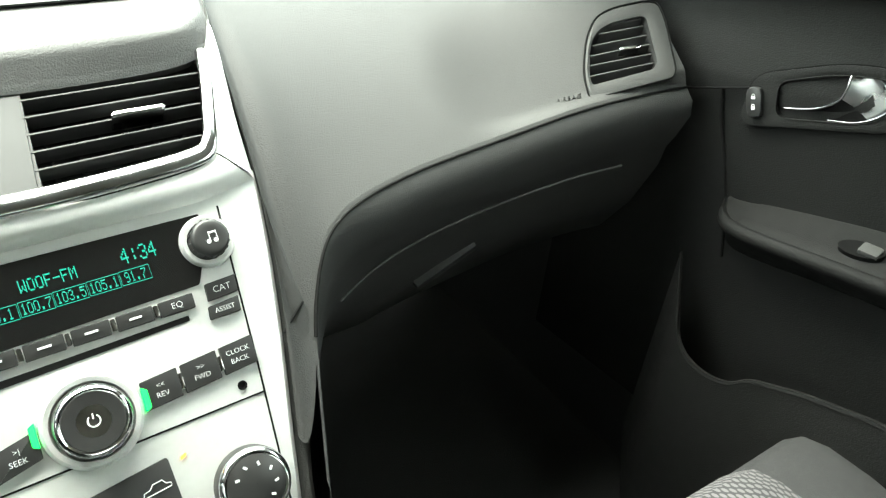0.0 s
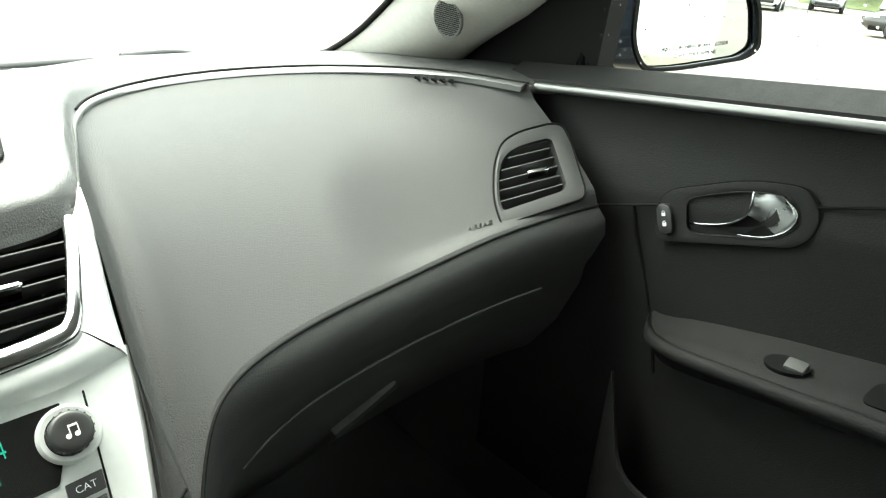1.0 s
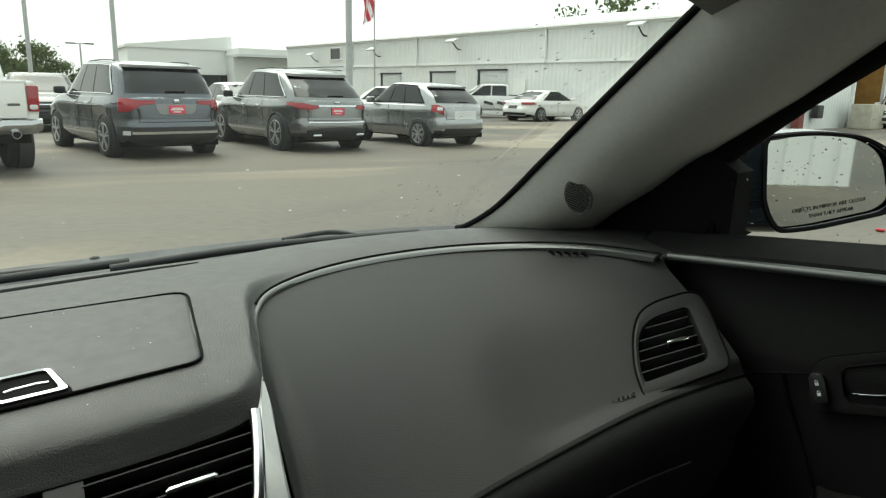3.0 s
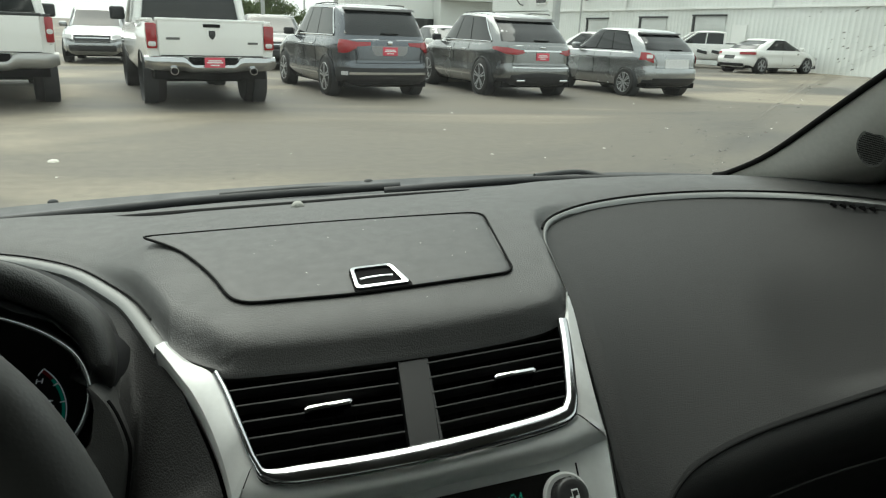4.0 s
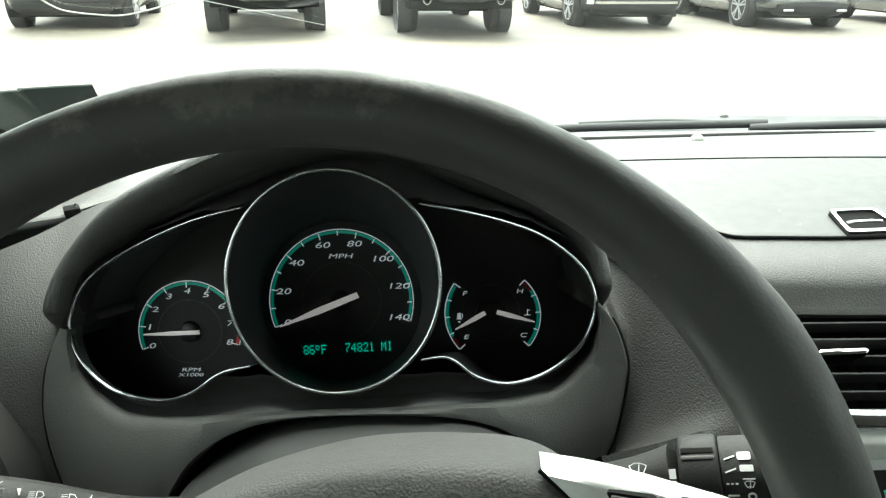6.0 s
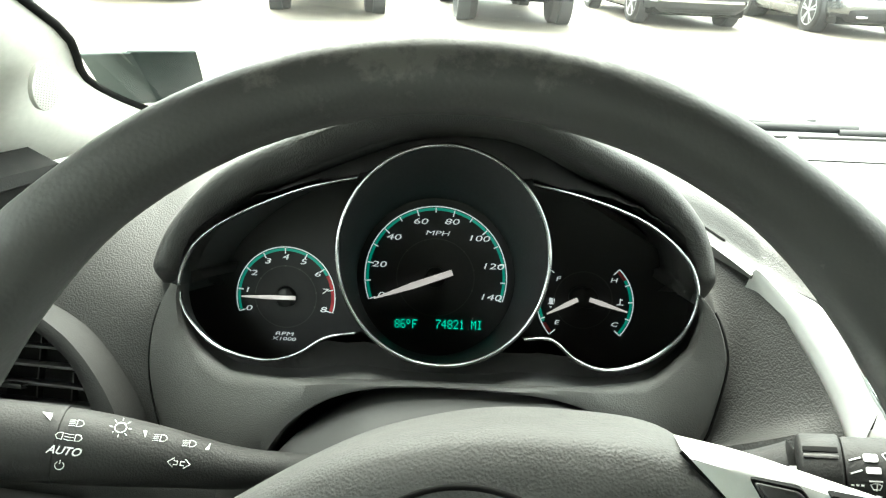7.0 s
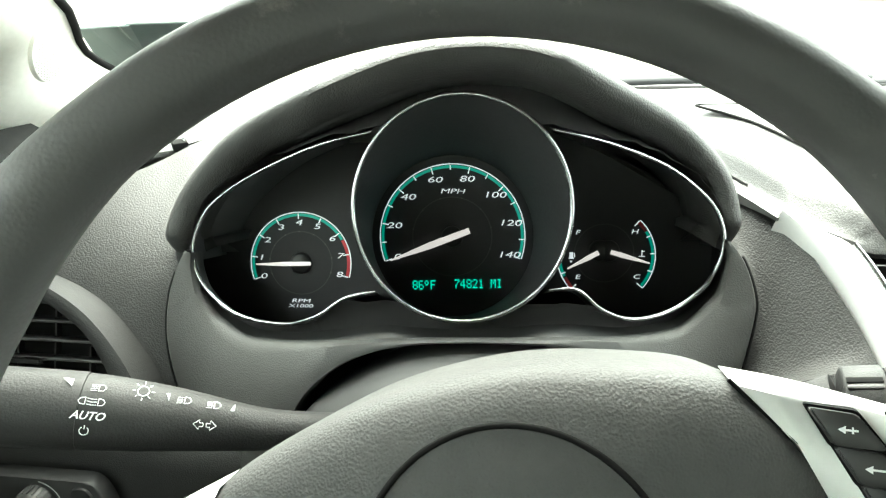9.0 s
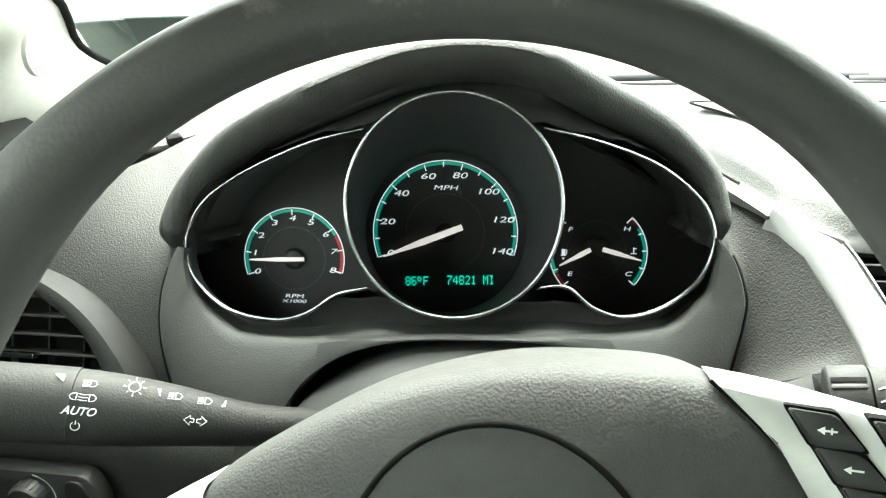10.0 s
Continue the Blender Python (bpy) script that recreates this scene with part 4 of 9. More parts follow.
def build_hood(bm):
    """The hood over the dials: a broad rolled lip that runs forward into the dash."""
    prof = ((-0.024, -0.020), (-0.021, 0.006), (-0.017, 0.018), (-0.012, 0.0255), (-0.0070, 0.0290), (-0.0035, 0.0280), (-0.0010, 0.0250), (0.0, 0.0200), (-0.0008, 0.010), (-0.004, -0.008), (-0.010, -0.05))
    rails = [[] for _ in range(len(prof) + 2)]
    k = len(HOOD)
    for i, p in enumerate(HOOD):
        d = (HOOD[min(i + 1, k - 1)] - HOOD[max(i - 1, 0)]).normalized()
        o = Vector((-d.y, d.x, 0))
        e = smooth01(0, 0.12, i / (k - 1)) * smooth01(1, 0.88, i / (k - 1))
        p = Vector((p.x, p.y, 0))
        for r, (off, z) in enumerate(prof):
            rails[r].append(swept(CL @ (p + o * off + Vector((0, 0, z * lerp(0.35, 1, e)))), 0.21))
        q = rails[len(prof) - 1][-1]
        rails[-2].append(Vector((lerp(q.x, -0.446, 0.24), q.y + 0.06, lerp(q.z, 1.05 - 0.09 * (1 - e), 0.48))))
        rails[-1].append(Vector((lerp(q.x, -0.446, 0.50), q.y + 0.15, lerp(q.z, 1.04 - 0.09 * (1 - e), 0.97))))
    loft(bm, rails)


part("hood", one(build_hood), M_PAD, cluster, "grained black hood")


def build_liner(bm):
    """The dark inside of the hood, back to the dials."""
    k = len(HOOD)
    rails = [[], [], []]
    for i, p in enumerate(HOOD):
        d = (HOOD[min(i + 1, k - 1)] - HOOD[max(i - 1, 0)]).normalized()
        e = smooth01(0, 0.15, i / (k - 1)) * smooth01(1, 0.85, i / (k - 1))
        o = Vector((-d.y, d.x, 0))
        for r, (off, z, kk) in enumerate(((-0.0225, 0.004, 0.21), (-0.023, -0.05, 0.18), (-0.024, -0.16, 0.15))):
            rails[r].append(swept(CL @ (Vector((p.x, p.y, 0)) + o * off + Vector((0, 0, z * lerp(0.3, 1, e)))), kk))
    loft(bm, rails)


part("hood_liner", one(build_liner), surface("liner_plastic", (0.08, 0.08, 0.081), 0.7, vary=0.1, scale=80, bump=0.2, bump_scale=900, spec=0.25), cluster)


M_RIMCHROME = surface("rim_chrome", (0.42, 0.43, 0.44), 0.22, metal=1.0, vary=0.05, scale=60, coarse=20)
LOBE_L = [(-0.059, 0.0585), (-0.097, 0.049), (-0.143, 0.0288), (-0.173, 0.0085), (-0.186, -0.0117), (-0.189, -0.0297), (-0.181, -0.050), (-0.158, -0.0693), (-0.124, -0.0756), (-0.099, -0.0693), (-0.078, -0.0554), (-0.056, -0.050)]
LOBE_R = [(0.062, 0.0598), (0.098, 0.0513), (0.134, 0.0373), (0.159, 0.018), (0.169, 0.0009), (0.170, -0.0171), (0.161, -0.0373), (0.141, -0.0544), (0.117, -0.0617), (0.097, -0.0566), (0.080, -0.0437), (0.062, -0.0449)]
RING = [Vector((0.0020 + 0.0735 * math.cos(a), 0.0075 + 0.0758 * math.sin(a), 0)) for a in np.linspace(0, 2 * math.pi, 64, endpoint=False)]
for line in (LOBE_L, LOBE_R):
    pts = curve([Vector((x, v, 0)) for x, v in line], 6)
    bm = bmesh.new()
    tube(bm, [swept(CL @ p, 0.13) for p in pts], [0.0010 + 0.0010 * math.sin(math.pi * i / (len(pts) - 1)) for i in range(len(pts))], 8)
    part("lobe_rim", bm, M_RIMCHROME, cluster, "thin chrome rim")
bm = bmesh.new()
tube(bm, [CL @ p for p in RING], 0.0017, 8, True)
part("speed_rim", bm, M_RIMCHROME, cluster, "chrome rim of the speedometer")


L_IN = [Vector((p[0], p[1])) for p in curve([Vector((x, v, 0)) for x, v in LOBE_L], 6)]
R_IN = [Vector((p[0], p[1])) for p in curve([Vector((x, v, 0)) for x, v in LOBE_R], 6)]


def on_dials(a):
    """The point of the dials' plane that the driver sees behind a point of the rims."""
    n = (a - Vector((-0.3936, -0.4806, 1.2881))).normalized()
    m = DI.col[2].to_3d().normalized()
    return a + n * ((DI.translation - a).dot(m) / n.dot(m))


def build_well(bm, line, close):
    """The dark wall from a rim back to the dials."""
    pts = [Vector((p[0], p[1], 0)) for p in line]
    if close:
        front = [CL @ (p + Vector((0, 0, -0.0005))) for p in pts]
        rear = [DI @ Vector((0.0745 * math.cos(2 * math.pi * i / len(pts)), 0.0745 * math.sin(2 * math.pi * i / len(pts)), -0.0005)) for i in range(len(pts))]
    else:
        front = [swept(CL @ (p + Vector((0, 0, -0.0005))), 0.13) for p in pts]
        rear = [on_dials(f) for f in front]
        mid_ = sum(rear, Vector()) / len(rear)
        rear = [mid_ + (r - mid_) * 1.05 for r in rear]
    loft(bm, [[f.lerp(r, k) for f, r in zip(front, rear)] for k in (0, 0.25, 0.6, 1)], close)


M_FACE = surface("dial_face", (0.032, 0.0325, 0.034), 0.5, vary=0.08, scale=400, spec=0.2)
part("speed_well", one(build_well, RING, True), M_FACE, cluster)
part("left_well", one(build_well, L_IN, False), M_FACE, cluster)
part("right_well", one(build_well, R_IN, False), M_FACE, cluster)
part("dial_face", one(slab, rounded([(-0.255, -0.095), (0.230, -0.095), (0.236, 0.02), (0.12, 0.085), (0.03, 0.115), (-0.06, 0.115), (-0.14, 0.085), (-0.258, 0.02)], 0.03), -0.012, -0.001, DI), M_FACE, cluster, "matt black dial face")


M_SHIELD = surface("shield_plastic", (0.06, 0.06, 0.061), 0.55, vary=0.1, scale=80, bump=0.1, bump_scale=900, spec=0.3)


def build_shield(bm):
    """The dark surface between the hood and the rims."""
    n = 72
    rails = []
    inner = []
    pts = [Vector((p.x, p.y, 0)) for p in HOOD]
    ang = []
    for i in range(n):
        t = i / (n - 1)
        k = t * (len(pts) - 1)
        j = min(int(k), len(pts) - 2)
        a = pts[j].lerp(pts[j + 1], k - j)
        ang.append(a)
    def nearest(p):
        c = Vector((0, 0.0, 0))
        d = (p - c).normalized()
        best = 0.0
        for q in RING + [Vector((x.x, x.y, 0)) for x in L_IN + R_IN]:
            e = (q - c)
            if e.normalized().dot(d) > 0.997:
                best = max(best, e.length)
        return c + d * (best or 0.08)
    for s, z in ((0, -0.045), (0.4, -0.040), (0.85, -0.016), (1, -0.003)):
        rails.append([swept(CL @ (a.lerp(nearest(a), s) * lerp(0.97, 1, s) + Vector((0, 0, z))), lerp(0.19, 0.13, s)) for a in ang])
    loft(bm, rails)


part("shield", one(build_shield), M_SHIELD, cluster)


def arc(bm, c, r0, r1, a0, a1, m, z, n=40):
    """A flat band on a dial, clockwise from a0 to a1 degrees (0 is up)."""
    a = [radians(lerp(a0, a1, i / n)) for i in range(n + 1)]
    loft(bm, [[m @ Vector((c[0] + r * math.sin(t), c[1] + r * math.cos(t), z)) for t in a] for r in (r0, r1)])


def words_on(text, size, x, v, wide=1.5):
    """Wide slanted lettering printed on the dial face."""
    return lettering(text, size, DI @ Matrix.Translation((x, v, 0.001)) @ Matrix.Diagonal((wide * 0.97, 0.78, 1, 1)), shear=0.16, weight=0.0)


def dial(c, r, a0, a1, ticks, numbers, nr, size, tick_len, green, red=None):
    rim = bmesh.new()
    arc(rim, c, r - 0.0006, r + 0.0004, a0, a1, DI, 0.0006)
    part("scale_line", rim, M_LIT, cluster)
    g = bmesh.new()
    arc(g, c, r - 0.0038, r - 0.0012, green[0], green[1], DI, 0.0005)
    part("scale_band", g, M_ARC, cluster, "green scale band")
    if red:
        g = bmesh.new()
        arc(g, c, r - 0.0038, r - 0.0008, red[0], red[1], DI, 0.0007)
        part("scale_band", g, M_RED, cluster, "red scale band")
    for i in range(ticks):
        a = radians(lerp(a0, a1, i / (ticks - 1)))
        n = tick_len * (1.0 if i % 2 == 0 or ticks < 12 else 0.75)
        m = DI @ Matrix.Translation((c[0] + (r - 0.0012 - n / 2) * math.sin(a), c[1] + (r - 0.0012 - n / 2) * math.cos(a), 0.001)) @ Matrix.Rotation(-a, 4, "Z")
        part("tick", one(block, (0.0010, n, 0.0004), m), M_LIT, cluster)
    for i, word in enumerate(numbers):
        a = radians(lerp(a0, a1, i / (len(numbers) - 1)))
        part("number", words_on(word, size, c[0] + nr * math.sin(a), c[1] + nr * math.cos(a)), M_LIT, cluster)


def needle(c, length, back, angle, width=0.0029):
    a = radians(angle)
    m = DI @ Matrix.Translation((c[0], c[1], 0.006)) @ Matrix.Rotation(-a, 4, "Z")
    part("needle_hub", one(turned, [(0.010, -0.006), (0.0095, -0.001), (0.008, 0.0005), (0.0005, 0.0008)], DI @ Matrix.Translation((c[0], c[1], 0.005)), 24), M_BUTTON, cluster)
    part("needle", one(slab, [Vector((-width / 2, -back)), Vector((width / 2, -back)), Vector((width * 0.55, length * 0.35)), Vector((0.0006, length)), Vector((-0.0006, length)), Vector((-width * 0.55, length * 0.35))], 0, 0.0015, m, 0.0005), M_NEEDLE, cluster, "pale needle")


M_RINGFAINT = surface("ring_print", (0.035, 0.035, 0.036), 0.5, vary=0.05)
M_NEEDLE = surface("needle", (0.75, 0.70, 0.72), 0.35, vary=0.08, scale=150)
M_NEEDLE.node_tree.nodes["Principled BSDF"].inputs["Emission Color"].default_value = (1.0, 0.9, 0.92, 1)
M_NEEDLE.node_tree.nodes["Principled BSDF"].inputs["Emission Strength"].default_value = 0.05
SC = (0.0, 0.0)
dial(SC, 0.0668, -111, 107, 15, ["0", "20", "40", "60", "80", "100", "120", "140"], 0.0545, 0.0098, 0.006, (-110, 106))
needle(SC, 0.0605, 0.0173, -111.5, 0.0056)
part("word", words_on("MPH", 0.0078, 0.0, 0.0417), M_LIT, cluster)
for body, x, v in (("86°F", -0.0256, -0.0453), ("74821 MI", 0.0245, -0.0432)):
    part("readout", dot_words(body, 0.00093, 0.00122, DI @ Matrix.Translation((x, v, 0.001)) @ Matrix.Rotation(0.03, 4, "Z")), M_GREEN, cluster, "green lit readout")
RC = (-0.1421, -0.0268)
dial(RC, 0.0478, -110, 106, 9, [str(i) for i in range(9)], 0.0380, 0.0092, 0.0052, (-109, 60), (61, 106))
needle(RC, 0.041, 0.0110, -91.5, 0.0036)
part("word", words_on("RPM", 0.0062, -0.1425, -0.0628, 1.6), M_LIT, cluster)
part("word", words_on("X1000", 0.0056, -0.1428, -0.0677, 1.6), M_LIT, cluster)
for c, r, a0, a1, band, red in (((0.1451, -0.0132), 0.0496, -55, -133, (-57, -117), (-119, -132)), ((0.1397, -0.0157), 0.0449, 42, 130, (57, 129), (43, 57))):
    rim = bmesh.new()
    arc(rim, c, r - 0.0008, r + 0.0002, a0, a1, DI, 0.0006, 20)
    part("scale_line", rim, M_LIT, cluster)
    g = bmesh.new()
    arc(g, c, r - 0.0038, r - 0.0012, band[0], band[1], DI, 0.0005, 20)
    part("scale_band", g, M_ARC, cluster, "green scale band")
    g = bmesh.new()
    arc(g, c, r - 0.0040, r - 0.0010, red[0], red[1], DI, 0.0007, 8)
    part("scale_band", g, M_RED, cluster, "red scale band")
    for i in range(5):
        a = radians(lerp(a0, a1, i / 4))
        n = 0.0062 if i in (0, 4) else 0.0040
        m = DI @ Matrix.Translation((c[0] + (r - 0.001 - n / 2) * math.sin(a), c[1] + (r - 0.001 - n / 2) * math.cos(a), 0.001)) @ Matrix.Rotation(-a, 4, "Z")
        part("tick", one(block, (0.0010, n, 0.0004), m), M_LIT, cluster)
for word, x, v in (("F", 0.1140, 0.0055), ("E", 0.1150, -0.0353), ("H", 0.1650, 0.0070), ("C", 0.1680, -0.0342)):
    part("letter", words_on(word, 0.0074, x, v, 1.3), M_LIT, cluster)
needle((0.1345, -0.0108), 0.0335, -0.002, -119, 0.0040)
needle((0.1425, -0.0109), 0.0372, -0.001, 105.6, 0.0040)
pump = DI @ Matrix.Translation((0.1090, -0.0151, 0.001))
bm = bmesh.new()
block(bm, (0.0034, 0.0050, 0.0004), pump)
block(bm, (0.0050, 0.0009, 0.0004), pump @ Matrix.Translation((0, -0.0030, 0)))
block(bm, (0.0007, 0.0042, 0.0004), pump @ Matrix.Translation((0.0028, 0.0, 0)))
part("icon", bm, M_LIT, cluster, "white pump symbol")
part("icon", one(slab, [(-0.0014, 0.0), (0.0012, 0.0), (0.0, -0.0020)], 0, 0.0004, pump @ Matrix.Translation((0.0, -0.0052, 0))), M_LIT, cluster)
bm = bmesh.new()
therm = DI @ Matrix.Translation((0.1722, -0.0125, 0.001))
block(bm, (0.0009, 0.0056, 0.0004), therm)
block(bm, (0.0056, 0.0007, 0.0004), therm @ Matrix.Translation((0, -0.0028, 0)))
block(bm, (0.0028, 0.0007, 0.0004), therm @ Matrix.Translation((0.001, 0.0018, 0)))
part("icon", bm, M_LIT, cluster, "white thermometer symbol")
for c, r, dots in ((SC, 0.0360, 8), (RC, 0.0292, 9), ((0.1385, -0.0130), 0.0260, 0)):
    b = bmesh.new()
    arc(b, c, r, r + 0.0010, 0, 360, DI, 0.0004, 48)
    part("inner_circle", b, M_RINGFAINT, cluster, "faint grey circle")
    for i in range(dots):
        a = radians(-111 + 218 * i / (dots - 1))
        part("circle_dot", one(block, (0.0013, 0.0013, 0.0004), DI @ Matrix.Translation((c[0] + (r + 0.0005) * math.sin(a), c[1] + (r + 0.0005) * math.cos(a), 0.0006))), M_FASCIA, cluster)


F_OUT = [(-0.192, -0.024), (-0.2005, -0.040), (-0.207, -0.0607), (-0.209, -0.0905), (-0.201, -0.1278), (-0.182, -0.1728), (-0.170, -0.188), (-0.140, -0.186), (-0.125, -0.163), (-0.114, -0.1395), (-0.099, -0.1183), (-0.074, -0.0990), (-0.042, -0.0875),
         (-0.002, -0.0825), (0.048, -0.0812), (0.085, -0.0835), (0.115, -0.093), (0.140, -0.112), (0.152, -0.135), (0.165, -0.132), (0.180, -0.105), (0.1855, -0.0873), (0.191, -0.0563), (0.190, -0.0414), (0.183, -0.022), (0.1725, -0.008)]
F_IN = [(-0.1868, -0.026), (-0.187, -0.0361), (-0.184, -0.050), (-0.180, -0.060), (-0.173, -0.070), (-0.166, -0.0756), (-0.155, -0.083), (-0.145, -0.0864), (-0.12, -0.0872), (-0.10, -0.0868), (-0.09, -0.0862), (-0.07, -0.0850), (-0.042, -0.0828),
        (-0.002, -0.0800), (0.048, -0.0780), (0.085, -0.0755), (0.105, -0.0742), (0.12, -0.0722), (0.135, -0.0692), (0.145, -0.0661), (0.155, -0.058), (0.161, -0.051), (0.168, -0.0427), (0.171, -0.030), (0.1725, -0.020), (0.1705, -0.010)]
F_OUT = curve([Vector((x, v, 0)) for x, v in F_OUT], 5)
F_IN = curve([Vector((x, v, 0)) for x, v in F_IN], 5)


def build_fascia(bm):
    """The grey surround below the dials, with the arch over the steering column."""
    rails = []
    for s, z in ((0, -0.004), (0.03, 0.002), (0.10, 0.0055), (0.5, 0.007), (0.90, 0.0065), (0.98, 0.004), (1, 0.001), (1.0, -0.03)):
        rails.append([p.lerp(q, s) + Vector((0, 0, z)) for p, q in zip(F_IN, F_OUT)])
    loft(bm, [[swept(CL @ p, 0.13) for p in r] for r in rails])


part("fascia", one(build_fascia), M_FASCIA, cluster, "fine-grained grey surround")


for a, b in ((5, 27), (len(F_OUT) - 32, len(F_OUT) - 4)):
    part("fascia_seam", one(tube, [swept(CL @ (q + Vector((0, 0, 0.0026))), 0.13) for q in F_OUT[a:b]], 0.0019, 6), M_BLACK, cluster)


def build_lower_shield(bm):
    """The dark slope between the surround and the rims of the dials."""
    rims = RING + [Vector((q.x, q.y, 0)) for q in L_IN + R_IN]
    near = [min(rims, key=lambda q: (q - p).length) for p in F_IN]
    near = [near[max(0, i - 1)].lerp(near[min(len(near) - 1, i + 1)], 0.5) for i in range(len(near))]
    loft(bm, [[swept(CL @ (p.lerp(q, s) + Vector((0, 0, z))), 0.13) for p, q in zip(F_IN, near)] for s, z in ((0, -0.004), (0.3, -0.012), (0.8, -0.009), (1.0, -0.001))])


part("lower_shield", one(build_lower_shield), M_BUTTON, cluster, "black slope under the dials")

# ---- steering column and wheel ----
WH = pose(-0.4138, -0.2826, 1.0500, 63, 0, 8.9)
column = thing("steering_column", "black shrouded steering column with two stalks", "steering column", tuple(CL @ Vector((0.02, -0.17, 0))))


SHROUD = curve([Vector((x, v, 0)) for x, v in ((-0.118, -0.165), (-0.106, -0.1370), (-0.082, -0.1185), (-0.042, -0.0975), (-0.002, -0.0885), (0.036, -0.0855), (0.074, -0.0865), (0.108, -0.098), (0.132, -0.122), (0.140, -0.16),
                                                (0.11, -0.20), (0.01, -0.215), (-0.09, -0.20))], 5, True)


def build_shroud(bm):
    """The column's shroud, arched under the dials and sinking towards the wheel."""
    c = Vector((0.010, -0.16, 0))
    rails = []
    for s, z, dv in ((1.0, -0.06, 0), (1.0, 0.0, 0), (0.985, 0.012, -0.004), (0.97, 0.020, -0.010), (0.94, 0.05, -0.034), (0.90, 0.08, -0.060), (0.85, 0.11, -0.085), (0.6, 0.125, -0.10)):
        rails.append([CL @ (c + (p - c) * s + Vector((0, dv, z))) for p in SHROUD])
    vs = loft(bm, rails, True)
    bm.faces.new(vs[-1])


part("shroud", one(build_shroud), M_SMOOTH, column, "black plastic shroud")
part("shroud_gap", one(slab, [(0.01 + (p.x - 0.01) * 1.12, -0.16 + (p.y + 0.16) * 1.12) for p in SHROUD], -0.05, -0.045, CL), M_BLACK, column, "black gap round the column")
part("shroud_seam", one(tube, [CL @ (Vector((0.010, -0.16, 0)) + (p - Vector((0.010, -0.16, 0))) * 0.958 + Vector((0, -0.022, 0.0352))) for p in SHROUD[3:42]], 0.0007, 6), M_BLACK, column)

wheel = thing("steering_wheel", "worn black leather steering wheel with silver spokes", "steering wheel", tuple(WH @ Vector((0, 0, 0))))
RC_ = 0.2317
GRIP = [(0, 0.0167), (20, 0.0170), (40, 0.0177), (52, 0.0208), (60, 0.0223), (80, 0.0207), (110, 0.0180), (180, 0.0170)]


def build_rim(bm):
    n = 120
    rails = []
    for i in range(n):
        a = 2 * math.pi * i / n
        c = Vector((RC_ * math.cos(a), RC_ * math.sin(a), 0))
        d = Vector((math.cos(a), math.sin(a), 0))
        r = table(GRIP, abs((math.degrees(a) - 90 + 180) % 360 - 180))
        rails.append([WH @ (c + d * r * math.cos(2 * math.pi * j / 18) + Vector((0, 0, r * 0.98 * math.sin(2 * math.pi * j / 18)))) for j in range(18)])
    rails.append(rails[0])
    loft(bm, rails, True)
    bmesh.ops.remove_doubles(bm, verts=bm.verts, dist=1e-6)


part("rim", one(build_rim), M_WHEEL, wheel, "worn black leather rim")
PAD = curve([Vector((-0.124, -0.025, 0)), Vector((-0.115, -0.0065, 0)), Vector((-0.103, 0.0079, 0)), Vector((-0.064, 0.0329, 0)), Vector((-0.031, 0.0486, 0)), Vector((0.013, 0.0607, 0)), Vector((0.056, 0.0638, 0)), Vector((0.094, 0.0607, 0)), Vector((0.1185, 0.0441, 0)), Vector((0.1355, 0.0141, 0)),
             Vector((0.134, -0.04, 0)), Vector((0.085, -0.085, 0)), Vector((0.03, -0.105, 0)), Vector((-0.04, -0.10, 0)), Vector((-0.10, -0.07, 0))], 6, True)


HB = pose(-0.4239, -0.2412, 1.0342, 66.30, -0.52, -1.69) @ Matrix.Scale(1.166, 4)


def build_hub(bm):
    c = Vector((0.008, -0.012, 0))
    rails = []
    for s, z in ((0.97, -0.05), (1.0, -0.02), (0.995, -0.006), (0.97, 0.003), (0.92, 0.008), (0.8, 0.013), (0.6, 0.018), (0.4, 0.021), (0.2, 0.022)):
        rails.append([HB @ (c + (p - c) * s + Vector((0, 0, z))) for p in PAD])
    vs = loft(bm, rails, True)
    bm.faces.new(vs[-1])


hub = part("airbag_pad", one(build_hub), M_HUB, wheel, "grained black airbag pad")
bm = bmesh.new()


def pad_height(x, y):
    """Height of the pad's crown at a point of its plane."""
    d = Vector((x - 0.008, y + 0.012, 0))
    edge = max(PAD, key=lambda q: (q - Vector((0.008, -0.012, 0))).normalized().dot(d.normalized()))
    return table([(0.2, 0.022), (0.4, 0.021), (0.6, 0.018), (0.8, 0.013), (0.92, 0.008), (0.97, 0.003)], d.length / (edge - Vector((0.008, -0.012, 0))).length)


ring_pts = [(0.0174 + 0.0585 * math.cos(a), -0.0164 + 0.0585 * math.sin(a)) for a in np.linspace(0, 2 * math.pi, 72, endpoint=False)]
tube(bm, [HB @ Vector((x, y, pad_height(x, y) + 0.0002)) for x, y in ring_pts], 0.0015, 8, True)
part("pad_groove", bm, M_BLACK, hub)


